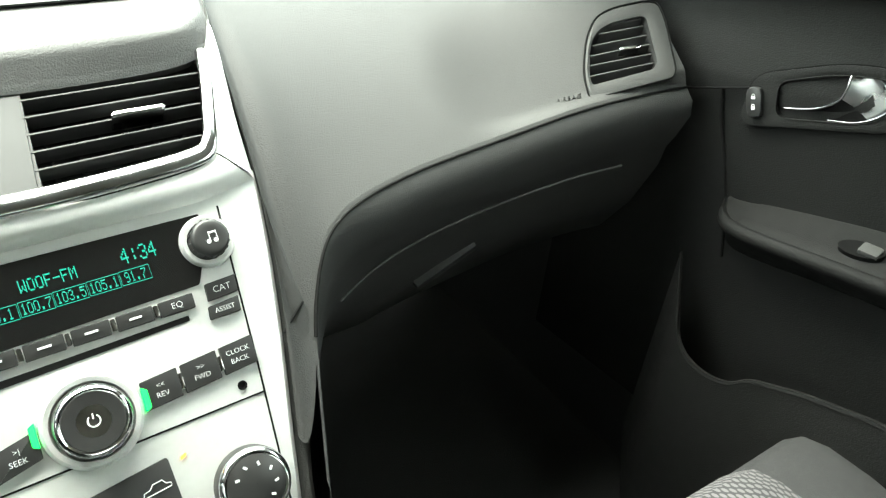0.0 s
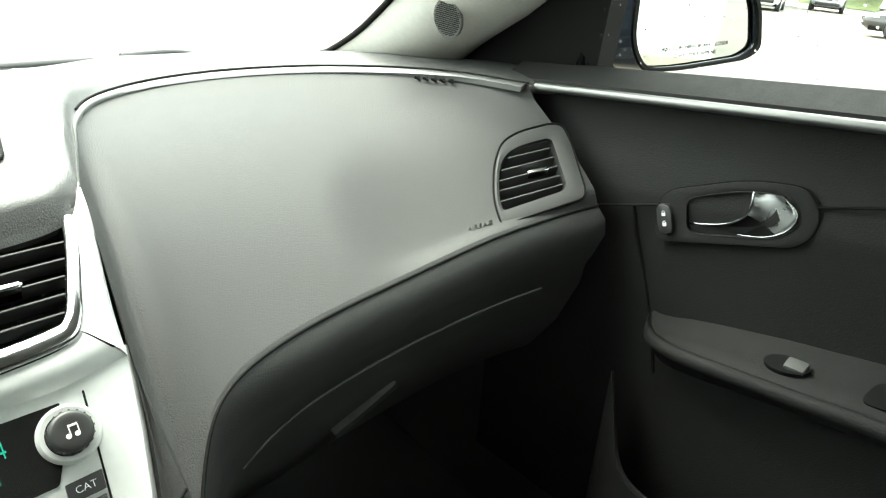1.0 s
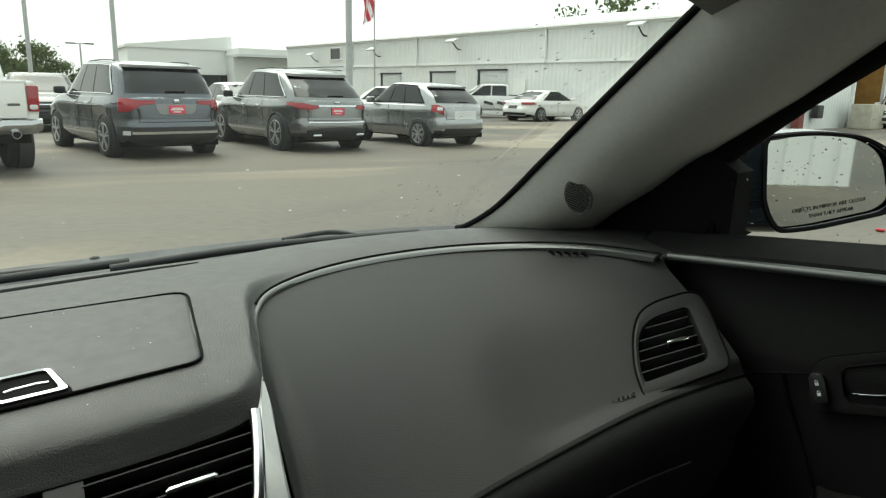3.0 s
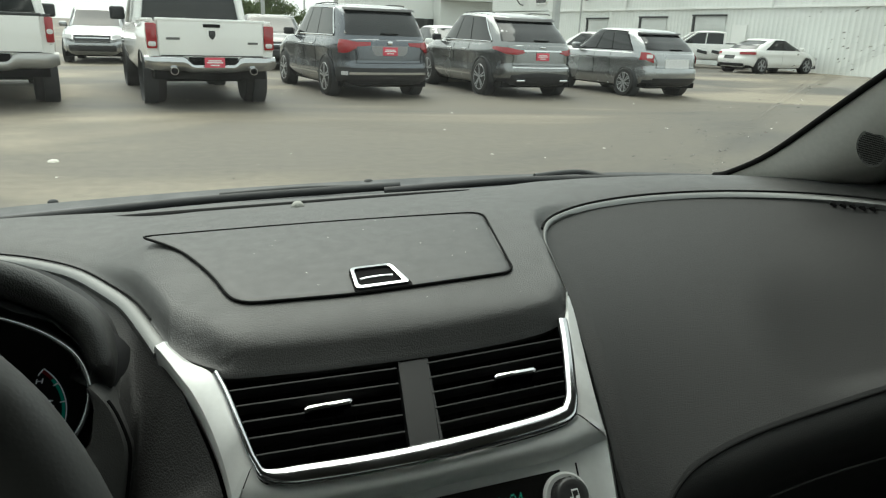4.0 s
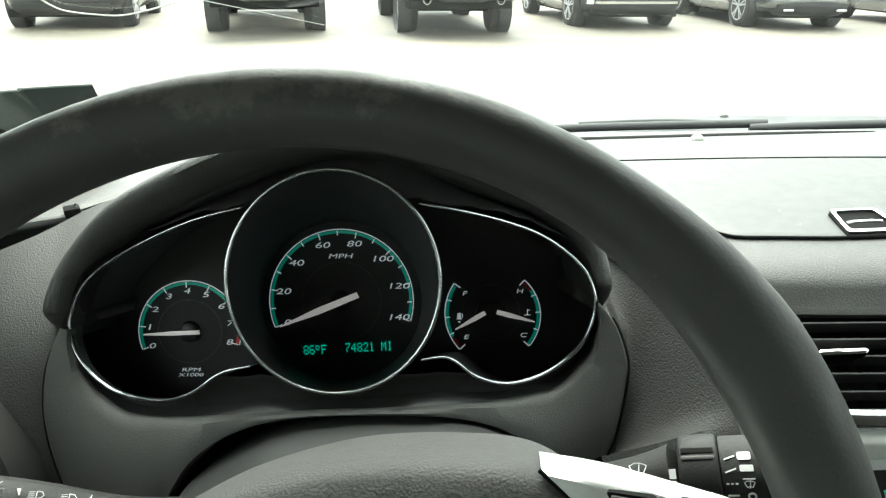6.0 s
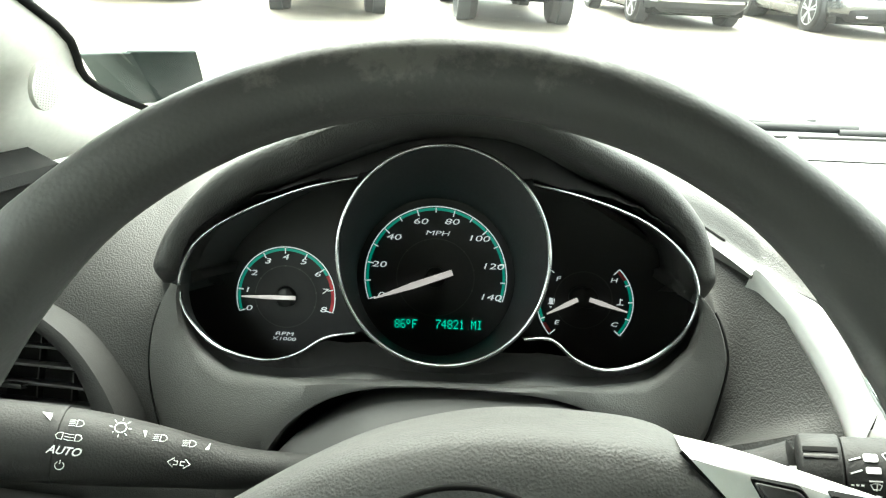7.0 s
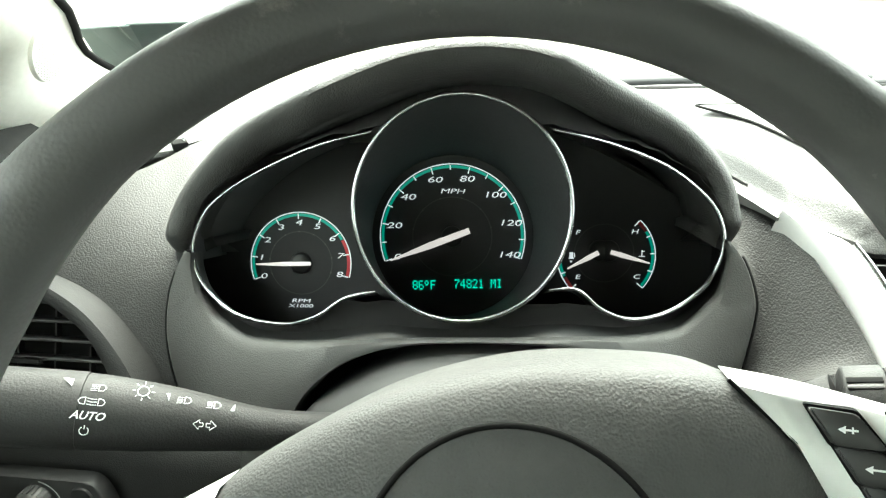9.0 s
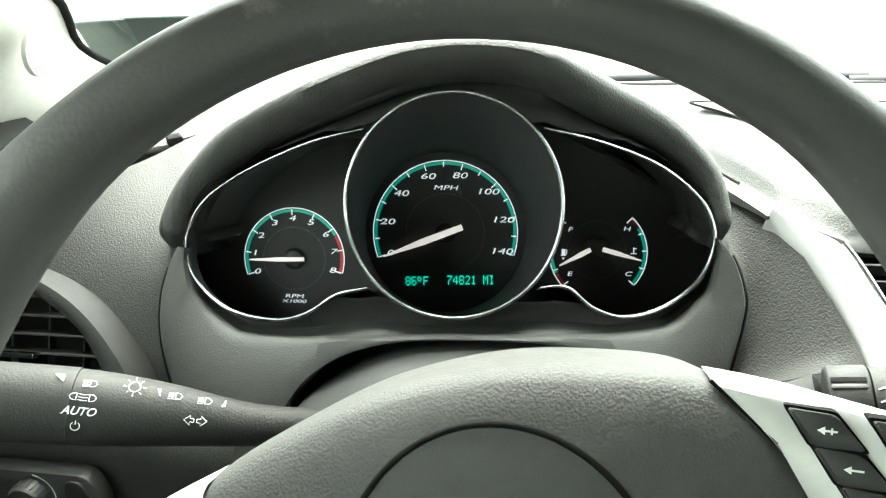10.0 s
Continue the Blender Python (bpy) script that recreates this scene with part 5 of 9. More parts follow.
def build_spoke(bm, side):
    """A silver spoke from the pad to the rim."""
    if side > 0:
        top = [(0.094, 0.0612, 0.002), (0.120, 0.0575, 0.003), (0.150, 0.0520, 0.012), (0.200, 0.044, 0.034)]
        low = [(0.1265, 0.03, 0.002), (0.1370, 0.000, 0.003), (0.156, -0.03, 0.012), (0.200, -0.04, 0.034)]
    else:
        top = [(-0.106, 0.0048, 0.002), (-0.128, -0.0078, 0.003), (-0.150, -0.020, 0.012), (-0.206, -0.045, 0.034)]
        low = [(-0.115, -0.05, 0.002), (-0.130, -0.07, 0.003), (-0.150, -0.085, 0.012), (-0.19, -0.095, 0.034)]
    a, b = curve(top, 4), curve(low, 4)
    loft(bm, [[HB @ p for p in r] for r in ([q + Vector((0, 0.001, -0.02)) for q in a], [q + Vector((0, -0.0005, 0)) for q in a], [p.lerp(q, 0.06) + Vector((0, 0, 0.0025)) for p, q in zip(a, b)],
                                             [p.lerp(q, 0.5) + Vector((0, 0, 0.003)) for p, q in zip(a, b)], [p.lerp(q, 0.94) + Vector((0, 0, 0.0025)) for p, q in zip(a, b)], b, [q + Vector((0, 0, -0.02)) for q in b])])


part("spoke_gap", one(tube, [HB @ p for p in curve([(0.0930, 0.0612, 0.0042), (0.1105, 0.0450, 0.0042), (0.1257, 0.0295, 0.0042), (0.1360, 0.0, 0.0048)], 6)], 0.0010, 6), M_BLACK, wheel)
for side in (1, -1):
    sp = part("spoke", one(build_spoke, side), M_SILVER, wheel, "silver-painted spoke")
    if side > 0:
        for i in range(3):
            dx, dv = -0.0015 + 0.0085 * i, 0.0012 - 0.0128 * i
            m = HB @ Matrix.Translation((dx, dv, 0.0018 * i)) @ Matrix.Translation((0.12, 0.0535, 0.0068)) @ Matrix.Rotation(-0.21, 4, "Y") @ Matrix.Translation((-0.12, -0.0535, 0))
            part("button_gap", one(slab, rounded([(0.1188, 0.0538), (0.1365, 0.0528), (0.1475, 0.0392), (0.1280, 0.0392)], 0.0018), -0.004, 0.0012, m), M_BLACK, sp)
            k = part("wheel_button", one(slab, rounded([(0.1202, 0.0528), (0.1360, 0.0518), (0.1460, 0.0402), (0.1288, 0.0402)], 0.0018), -0.004, 0.0030, m, 0.0012), M_BUTTON, sp, "dark grey wheel button")
            bm = bmesh.new()
            mi = m @ Matrix.Translation((0.1335, 0.0462, 0.0032)) @ Matrix.Scale(0.72, 4)
            slab(bm, [Vector((-0.0046, 0)), Vector((-0.0012, -0.0020)), Vector((-0.0012, 0.0020))], 0, 0.0003, mi)
            slab(bm, [Vector((-0.0012, -0.0005)), Vector((0.0042, -0.0005)), Vector((0.0042, 0.0005)), Vector((-0.0012, 0.0005))], 0, 0.0003, mi)
            if i == 0:
                slab(bm, [Vector((0.0014, -0.0016)), Vector((0.0022, -0.0016)), Vector((0.0022, 0.0016)), Vector((0.0014, 0.0016))], 0, 0.0003, mi)
            part("icon", bm, M_WHITE, k)
        for i in range(3):
            m = HB @ Matrix.Translation((0.0240 + 0.0075 * i, 0.0 - 0.0128 * i, 0.0014 * i)) @ Matrix.Translation((0.12, 0.0535, 0.0135)) @ Matrix.Rotation(-0.16, 4, "Y") @ Matrix.Translation((-0.12, -0.0535, 0))
            part("button_gap", one(slab, rounded([(0.1188, 0.0538), (0.1365, 0.0528), (0.1475, 0.0392), (0.1280, 0.0392)], 0.0018), -0.006, 0.0012, m), M_BLACK, sp)
            part("wheel_button", one(slab, rounded([(0.1202, 0.0528), (0.1360, 0.0518), (0.1460, 0.0402), (0.1288, 0.0402)], 0.0018), -0.006, 0.0030, m, 0.0012), M_BUTTON, sp, "dark grey wheel button")


def stalk(bm, a, b, r0, r1, n=14, mid=None):
    """A stalk from the column outwards, thickening to its end."""
    a, b = Vector(a), Vector(b)
    p = [a.lerp(b, i / (n - 1)) + Vector((0, 0, 0)) for i in range(n)]
    tube(bm, p, [lerp(r0, r1, smooth01(0.1, 0.75, i / (n - 1))) for i in range(n)], 16, flat=1.0)


lt = bmesh.new()
lt_line = curve([(-0.4916, -0.1085, 0.9729), (-0.5639, -0.1329, 0.9871), (-0.6181, -0.1472, 1.0030), (-0.6699, -0.1627, 1.0188), (-0.7204, -0.1782, 1.0322), (-0.7566, -0.1892, 1.0423)], 6)
tube(lt, lt_line[:19], [lerp(0.0113, 0.0232, smooth01(2, 18, i)) for i in range(19)], 18)
left_stalk = part("turn_stalk", lt, M_STALK, column, "black stalk with white lamp symbols")
lt = bmesh.new()
tube(lt, lt_line[18:], 0.0238, 18)
part("stalk_twist_end", lt, M_STALK, left_stalk)


def on_stalk(x, up, out=0.0):
    """A plane on the face of the turn stalk, x along it from the seam."""
    a, b = Vector((-0.6699, -0.1627, 1.0188)), Vector((-0.5639, -0.1329, 0.9871))
    d = (b - a).normalized()
    side_ = (Vector((-0.40, -0.47, 1.29)) - a).normalized()
    n = (side_ - d * side_.dot(d)).normalized()
    v = n.cross(d)
    m = Matrix((d, v, n)).transposed().to_4x4()
    r = lerp(0.0195, 0.0130, smooth01(-0.01, 0.09, x))
    ang = up
    m2 = m.copy()
    m2.translation = a + d * x * 1.19
    return m2 @ Matrix.Scale(1.19, 4) @ Matrix.Translation((0, r * math.sin(ang), r * math.cos(ang))) @ Matrix.Rotation(-ang * 0.6, 4, "X") @ Matrix.Translation((0, 0, 0.0011))


part("stalk_word", lettering("AUTO", 0.0056, on_stalk(0.0055, -0.14), shear=0.3, weight=0.012), M_WHITE, left_stalk)
bm = bmesh.new()
m = on_stalk(0.0050, -0.52) @ Matrix.Scale(0.8, 4)
tube(bm, [m @ Vector((0.0026 * math.sin(a), 0.0026 * math.cos(a), 0)) for a in np.linspace(0.6, 5.7, 16)], 0.0003, 5)
tube(bm, [m @ Vector((0, 0.001, 0)), m @ Vector((0, 0.0034, 0))], 0.0003, 5)
part("icon", bm, M_WHITE, left_stalk)


def lamp_icon(m, mirror=False, rays=4):
    bm = bmesh.new()
    s = -1 if mirror else 1
    tube(bm, [m @ Vector((s * x, y, 0)) for x, y in ((0, 0.0024), (0, -0.0024), (0.003, -0.0020), (0.0045, 0), (0.003, 0.0020), (0, 0.0024))], 0.00026, 5)
    for i in range(rays):
        y = 0.0020 - 0.0040 * i / max(1, rays - 1)
        tube(bm, [m @ Vector((s * -0.001, y, 0)), m @ Vector((s * -0.0048, y - 0.0004, 0))], 0.00018, 5)
    return bm


part("icon", lamp_icon(on_stalk(0.0075, 0.62) @ Matrix.Scale(0.75, 4)), M_WHITE, left_stalk, "white headlamp symbol")
part("icon", lamp_icon(on_stalk(0.0030, 0.22) @ Matrix.Scale(0.72, 4), True, 3), M_WHITE, left_stalk)
part("icon", lamp_icon(on_stalk(0.0090, 0.22) @ Matrix.Scale(0.72, 4), False, 3), M_WHITE, left_stalk)
for x in (0.0485, 0.0635):
    part("icon", lamp_icon(on_stalk(x, 0.66) @ Matrix.Scale(0.78, 4)), M_WHITE, left_stalk)
m = on_stalk(0.0280, 0.74)
bm = bmesh.new()
tube(bm, [m @ Vector((0.0028 * math.sin(a), 0.0028 * math.cos(a), 0)) for a in np.linspace(0, 6.283, 18)], 0.00035, 5)
for i in range(8):
    a = math.pi / 4 * i
    tube(bm, [m @ Vector((0.0039 * math.sin(a), 0.0039 * math.cos(a), 0)), m @ Vector((0.0055 * math.sin(a), 0.0055 * math.cos(a), 0))], 0.0003, 5)
part("icon", bm, M_WHITE, left_stalk, "white sun symbol")
for x, flip in ((-0.006, 1), (0.040, 1), (0.073, -1)):
    part("icon", one(slab, [Vector((0.001, 0.002)), Vector((0.001, -0.002)), Vector((-0.004 if x < 0 else -0.001, 0.002 * flip))], 0, 0.0002, on_stalk(x, 0.68)), M_WHITE, left_stalk)
m = on_stalk(0.0605, -0.10) @ Matrix.Scale(0.76, 4)
for s in (-1, 1):
    bm = bmesh.new()
    tube(bm, [m @ Vector((s * x, y, 0)) for x, y in ((0.001, 0.0012), (0.0035, 0.0012), (0.0035, 0.0032), (0.0075, 0), (0.0035, -0.0032), (0.0035, -0.0012), (0.001, -0.0012), (0.001, 0.0012))], 0.0003, 5)
    part("icon", bm, M_WHITE, left_stalk, "white turn arrow")

rt = bmesh.new()
tube(rt, curve([(-0.3441, -0.1082, 0.9786), (-0.2930, -0.1228, 1.0006), (-0.2498, -0.1337, 1.0191), (-0.2277, -0.1392, 1.0307)], 5), [lerp(0.0109, 0.0189, i / 15) for i in range(16)], 18)
right_stalk = part("wiper_stalk", rt, M_STALK, column, "black stalk with white wiper symbols")
RA, RB = Vector((-0.2271, -0.1393, 1.0313)), Vector((-0.1707, -0.1510, 1.0437))
rd = (RB - RA).normalized()
bm = bmesh.new()
tube(bm, [RA + rd * 1.15 * x for x in (0, 0.0008, 0.002, 0.010, 0.0175, 0.0185, 0.0188)], [1.15 * r for r in (0.0168, 0.0186, 0.0194, 0.0197, 0.0197, 0.0190, 0.017)], 24)
collar = part("stalk_collar", bm, M_STALK, right_stalk, "ridged twist collar")
bm = bmesh.new()
tube(bm, [RA + rd * 1.15 * x for x in (0.0190, 0.0195, 0.021, 0.050, 0.066, 0.0715, 0.0740, 0.0745)], [1.15 * r for r in (0.0168, 0.0182, 0.0186, 0.0184, 0.0178, 0.0168, 0.0140, 0.009)], 24)
part("stalk_tip", bm, M_STALK, right_stalk, "rounded black end")
nn = (Vector((-0.30, -0.46, 1.30)) - RA).normalized()
nn = (nn - rd * nn.dot(rd)).normalized()
ms = Matrix((rd, nn.cross(rd), nn)).transposed().to_4x4()


def on_right(x, up, r=0.0188):
    return Matrix.Translation(RA) @ ms @ Matrix.Scale(1.15, 4) @ Matrix.Translation((x, 0, 0)) @ Matrix.Rotation(-up, 4, "X") @ Matrix.Translation((0, 0, r))


def wiper_icon(m, k=1.0, dots=False):
    """A windscreen outline with its wiper."""
    bm = bmesh.new()
    tube(bm, [m @ Vector((x * k, y * k, 0)) for x, y in ((-0.0020, -0.0022), (-0.0038, 0.0015), (-0.0013, 0.0026), (0.0013, 0.0026), (0.0038, 0.0015), (0.0020, -0.0022), (0, -0.0017), (-0.0020, -0.0022))], 0.0003, 5)
    tube(bm, [m @ Vector((0, -0.003 * k, 0)), m @ Vector((0.0006 * k, 0.0020 * k, 0))], 0.0003, 5)
    if dots:
        for x in (-0.003, 0, 0.003):
            block(bm, (0.0018, 0.0006, 0.0004), m @ Matrix.Translation((x * k, 0.0042 * k, 0)))
    return bm


part("collar_ridge", one(block, (0.0150, 0.0022, 0.0016), on_right(0.0094, 0.42, 0.0195), 0.0007), M_SMOOTH, collar)
part("collar_hollow", one(block, (0.0150, 0.0030, 0.0006), on_right(0.0094, 0.62, 0.0196), 0.0002), M_BLACK, collar)
part("icon", wiper_icon(on_right(-0.019, 0.22, 0.0157), 1.1), M_WHITE, right_stalk, "white wiper symbol")
for up in (0.05, -0.28):
    part("icon", one(block, (0.0032, 0.0046, 0.0004), on_right(-0.0028, up, 0.0169)), M_WHITE, right_stalk)
part("icon", wiper_icon(on_right(0.0105, -0.62, 0.0198), 1.0, True), M_WHITE, collar)
for up, w in ((0.42, 0.0052), (0.10, 0.0052), (-0.52, 0.0050)):
    part("icon", one(block, (w, 0.0007, 0.0004), on_right(0.0235, up) @ Matrix.Rotation(0.35 if up > 0 else 0, 4, "Z")), M_WHITE, right_stalk)
for x in (0.0215, 0.0235, 0.0255):
    part("icon", one(block, (0.0012, 0.0007, 0.0004), on_right(x, -0.22)), M_WHITE, right_stalk)
part("icon", one(slab, rounded([(-0.003, -0.002), (0.003, -0.002), (0.003, 0.002), (-0.003, 0.002)], 0.0012), 0, 0.0003, on_right(0.0300, 0.46)), M_WHITE, right_stalk)
part("icon", one(slab, rounded([(-0.003, -0.0015), (0.003, -0.0015), (0.003, 0.0015), (-0.003, 0.0015)], 0.0006), 0, 0.0003, on_right(0.0305, 0.15)), M_WHITE, right_stalk)
part("icon", wiper_icon(on_right(0.0310, -0.24), 0.6, True), M_WHITE, right_stalk)
bm = bmesh.new()
mm = on_right(0.0315, -0.55)
tube(bm, [mm @ Vector((0.0016 * math.sin(a), 0.0016 * math.cos(a), 0)) for a in np.linspace(0, 6.283, 16)], 0.0006, 5)
part("icon", bm, M_WHITE, right_stalk)
part("icon", wiper_icon(on_right(0.0385, 0.50), 0.95), M_WHITE, right_stalk)

# driver's side vent and lamp switch
LV = pose(-0.8062, -0.0296, 0.9760, 64.56, -0.52, -1.69) @ Matrix.Scale(1.070, 4)
dv = thing("side_vent", "round-topped black side vent by the driver's door", "air vent", tuple(LV.translation))
ov = rounded([(-0.078, -0.060), (0.098, -0.060), (0.082, -0.021), (0.0565, 0.0105), (0.0365, 0.0284), (0.0095, 0.0440), (-0.030, 0.058), (-0.075, 0.062)], [0.01, 0.01, 0.02, 0.02, 0.02, 0.02, 0.02, 0.02], 4)
iv = rounded([(-0.066, -0.050), (0.072, -0.050), (0.0625, -0.020), (0.0440, 0.0070), (0.0275, 0.0205), (0.0035, 0.0345), (-0.030, 0.047), (-0.064, 0.050)], [0.01, 0.01, 0.015, 0.015, 0.015, 0.015, 0.015, 0.01], 4)
part("vent_bezel", one(frame_ring, ov, iv, -0.035, 0.004, LV, 0.002), M_STALK, dv)
part("vent_cavity", one(slab, iv, -0.034, -0.022, LV), M_BLACK, dv)
for i in range(6):
    v = 0.032 - 0.0148 * i
    b = table([(-0.05, 0.070), (-0.020, 0.0620), (0.007, 0.0435), (0.0205, 0.027), (0.0345, 0.003), (0.05, -0.03)], v)
    part("vent_slat", one(block, (b + 0.064, 0.0022, 0.018), LV @ Matrix.Translation((b / 2 - 0.032, v, -0.012)), 0.0008), M_SMOOTH, dv)
for x in (-0.03, 0.003, 0.034):
    part("vent_vane", one(block, (0.0015, 0.086 if x < 0.03 else 0.05, 0.008), LV @ Matrix.Translation((x, -0.010 if x < 0.03 else -0.028, -0.0195))), M_SMOOTH, dv)
part("vent_tab", one(block, (0.032, 0.0042, 0.012), LV @ Matrix.Translation((-0.010, -0.0135, 0.000)), 0.0015), M_CHROME, dv, "chrome vent tab")
LS = pose(-0.7926, -0.0743, 0.8569, 85.56, -0.52, -1.69) @ Matrix.Scale(1.080, 4)
ls = thing("lamp_switch", "round ribbed dimmer switch in a black panel", "switch", tuple(LS.translation))
part("switch_plate", one(slab, rounded([(-0.06, -0.04), (0.036, -0.04), (0.046, -0.008), (0.036, 0.0150), (-0.06, 0.0150)], 0.010), -0.01, 0.004, LS, 0.002), M_SMOOTH, ls)
sk = part("knob", one(turned, [(0.015, 0.003), (0.0145, 0.014), (0.013, 0.0165), (0.0005, 0.0165)], LS @ Matrix.Translation((-0.014, -0.006, 0))), M_SMOOTH, ls)
for i in range(24):
    a = 2 * math.pi * i / 24
    part("knob_rib", one(block, (0.0012, 0.0012, 0.010), LS @ Matrix.Translation((-0.014, -0.006, 0)) @ Matrix.Rotation(a, 4, "Z") @ Matrix.Translation((0.0148, 0, 0.009))), M_SMOOTH, sk)
bm = bmesh.new()
arc(bm, (-0.014, -0.006), 0.0185, 0.0197, 10, 110, LS, 0.0045, 16)
part("icon", bm, M_WHITE, ls)
part("switch_button", one(slab, rounded([(0.0135, -0.030), (0.034, -0.030), (0.037, -0.006), (0.030, 0.0100), (0.0175, 0.0100), (0.0150, -0.004)], 0.004), 0.0, 0.0062, LS, 0.0015), M_BUTTON, ls, "black push button")

inner_a = [p + Vector((0, 0, -0.003)) for p in STRIP_L[35::-1]] + curve([(-0.194, 0.069, 1.057), (-0.181, 0.030, 1.034), (-0.164, -0.010, 1.008), (-0.153, -0.045, 0.980), (-0.144, -0.09, 0.932), (-0.136, -0.14, 0.885)], 6)[1:]
def edge_of(lo, hi, k):
    """The surround's outer edge, a little under it."""
    return [swept(CL @ (p.lerp(q, 0.97) + Vector((0, 0, -0.004))), 0.13) for p, q in list(zip(F_IN, F_OUT))[lo:hi:k]]


n_f = len(F_OUT)
inner_b = curve([(-0.3519, 0.2860, 1.0629), (-0.2807, 0.1781, 1.0506), (-0.2531, 0.1034, 1.0343)], 6) + edge_of(n_f - 38, n_f - 6, 2)[::-1] + curve([(-0.2547, -0.0484, 0.9707), (-0.2421, -0.0776, 0.9108), (-0.2366, -0.0876, 0.8674)], 4)
part("driver_panel", one(sheet, inner_a, inner_b, 60, 14, -0.004), M_DRIVERPANEL, dash, "grained black panel beside the instruments")
outer_a = curve([(-0.5652, 0.3734, 1.0755), (-0.6747, 0.3258, 1.0755), (-0.7526, 0.2470, 1.0752), (-0.7925, 0.1728, 1.0645), (-0.8648, 0.0997, 1.0438), (-0.9095, 0.0371, 1.0041), (-0.9213, -0.0153, 0.9488), (-0.9222, -0.0575, 0.9046)], 6)
outer_b = curve([(-0.5677, 0.2852, 1.0584), (-0.6353, 0.1900, 1.0556), (-0.6756, 0.1048, 1.0533)], 6) + edge_of(6, 27, 1)


def build_outer(bm):
    sheet(bm, outer_a, outer_b, 90, 50, 0.008)
    cut(bm, LV, [q * 0.90 for q in ov])


part("driver_panel", one(build_outer), M_DRIVERPANEL, dash, "grained black panel by the driver's door")

# clip at the end of the driver's trim strip, and a small bright cross plug by the door
clip_m = Matrix.Translation((-0.782, 0.219, 1.072)) @ pose(0, 0, 0, 0, 0, 35)
part("strip_clip", one(block, (0.016, 0.020, 0.010), clip_m, 0.002), M_BLACK, dash, "black end clip of the strip")
part("strip_clip_edge", one(block, (0.002, 0.014, 0.003), clip_m @ Matrix.Translation((0.004, 0, 0.006)), 0.001), M_CHROME, dash)
plug_m = Matrix.Translation((-0.8861, 0.0707, 1.0859)) @ pose(0, 0, 0, 35, 0, -35)
bm = bmesh.new()
block(bm, (0.016, 0.005, 0.004), plug_m, 0.001)
block(bm, (0.005, 0.016, 0.0042), plug_m, 0.001)
part("cross_plug", bm, M_CHROME, dash, "small bright cross plug")

# ---- cabin shell ----
# the cabin's middle line lies left of the stack's
MID = -0.095


def sx(x, side):
    return x if side > 0 else 2 * MID - x


def back(side):
    return 0 if side > 0 else -0.115


def lift(side):
    return 0 if side > 0 else 0.02


def sxp(x, z, side):
    """The driver's pillar stands a little further out at its foot."""
    return sx(x, side) - (0 if side > 0 else lerp(0.08, 0.03, smooth01(1.13, 1.21, z)))


def wall(name, bm, material, label):
    return tagged(link_mesh(name, bm, material), label, name.split("_")[0], kind="structure")


wall("floor", one(block, (1.75, 3.2, 0.04), Matrix.Translation((MID, -0.6, 0.33))), M_CARPET, "black carpet of the car's floor")
wall("firewall", one(block, (1.75, 0.04, 0.68), Matrix.Translation((MID, 0.56, 0.66))), M_CARPET, "black carpeted firewall under the dash")


def build_roof(bm):
    rails = []
    for y, z in ((-0.02, 1.455), (-0.2, 1.515), (-0.6, 1.545), (-1.2, 1.54), (-1.6, 1.50), (-1.9, 1.42)):
        rails.append([Vector((MID + x, y, z - 0.10 * (abs(x) / 0.71) ** 3)) for x in np.linspace(-0.71, 0.71, 17)])
    up = [[p + Vector((0, 0, 0.03)) for p in r] for r in rails]
    vs = loft(bm, rails)
    vt = loft(bm, up)


wall("ceiling", one(build_roof), M_ROOF, "pale grey cloth roof lining")
for side in (1, -1):
    bm = bmesh.new()
    block(bm, (0.05, 2.55, 0.72), Matrix.Translation((sx(0.765, side), -0.77, 0.685)))
    wall("wall_side", bm, M_SMOOTH, "dark lower side of the car body")
    bm = bmesh.new()
    tube(bm, [Vector((sx(0.76, side), -0.72, 1.08)), Vector((sx(0.60, side), -0.80, 1.46))], 0.06, 10)
    wall("pillar_middle", bm, M_PILLAR, "pale grey door pillar")
    bm = bmesh.new()
    tube(bm, [Vector((sx(0.76, side), -1.55, 1.05)), Vector((sx(0.58, side), -1.6, 1.46))], 0.10, 10)
    wall("pillar_rear", bm, M_PILLAR, "pale grey rear pillar")
wall("wall_rear", one(block, (1.7, 0.06, 0.72), Matrix.Translation((MID, -1.95, 0.69))), M_FABRIC, "dark wall behind the rear seats")
wall("wall_console", one(block, (0.20, 0.7, 0.40), Matrix.Translation((0, -0.05, 0.52)), 0.02), M_SMOOTH, "black tunnel under the stack")

# the driver's pillar, a little out of line with the passenger's
DRIVER_SIDE = pose(0.0203, 0.0103, -0.0249, 1.30, -0.52, -1.69) @ Matrix.Scale(1.03, 4)

# windscreen with its black border
ws = thing("windscreen", "clear rain-spotted windscreen with black edge band", "windscreen", (0, 0.55, 1.06), kind="structure")


def ws_point(x, s, lift_=0.0):
    """A point on the windscreen, s from its foot (0) to the roof (1)."""
    u = x - MID
    y = lerp(back_y(x) + 0.03, -0.02 - 0.12 * u * u, s)
    z = lerp(1.046, 1.475 - 0.10 * u * u, s)
    n = Vector((0, 0.5, 0.86))
    return Vector((MID + u * lerp(1.0, 0.86, s), y, z)) + n * lift_


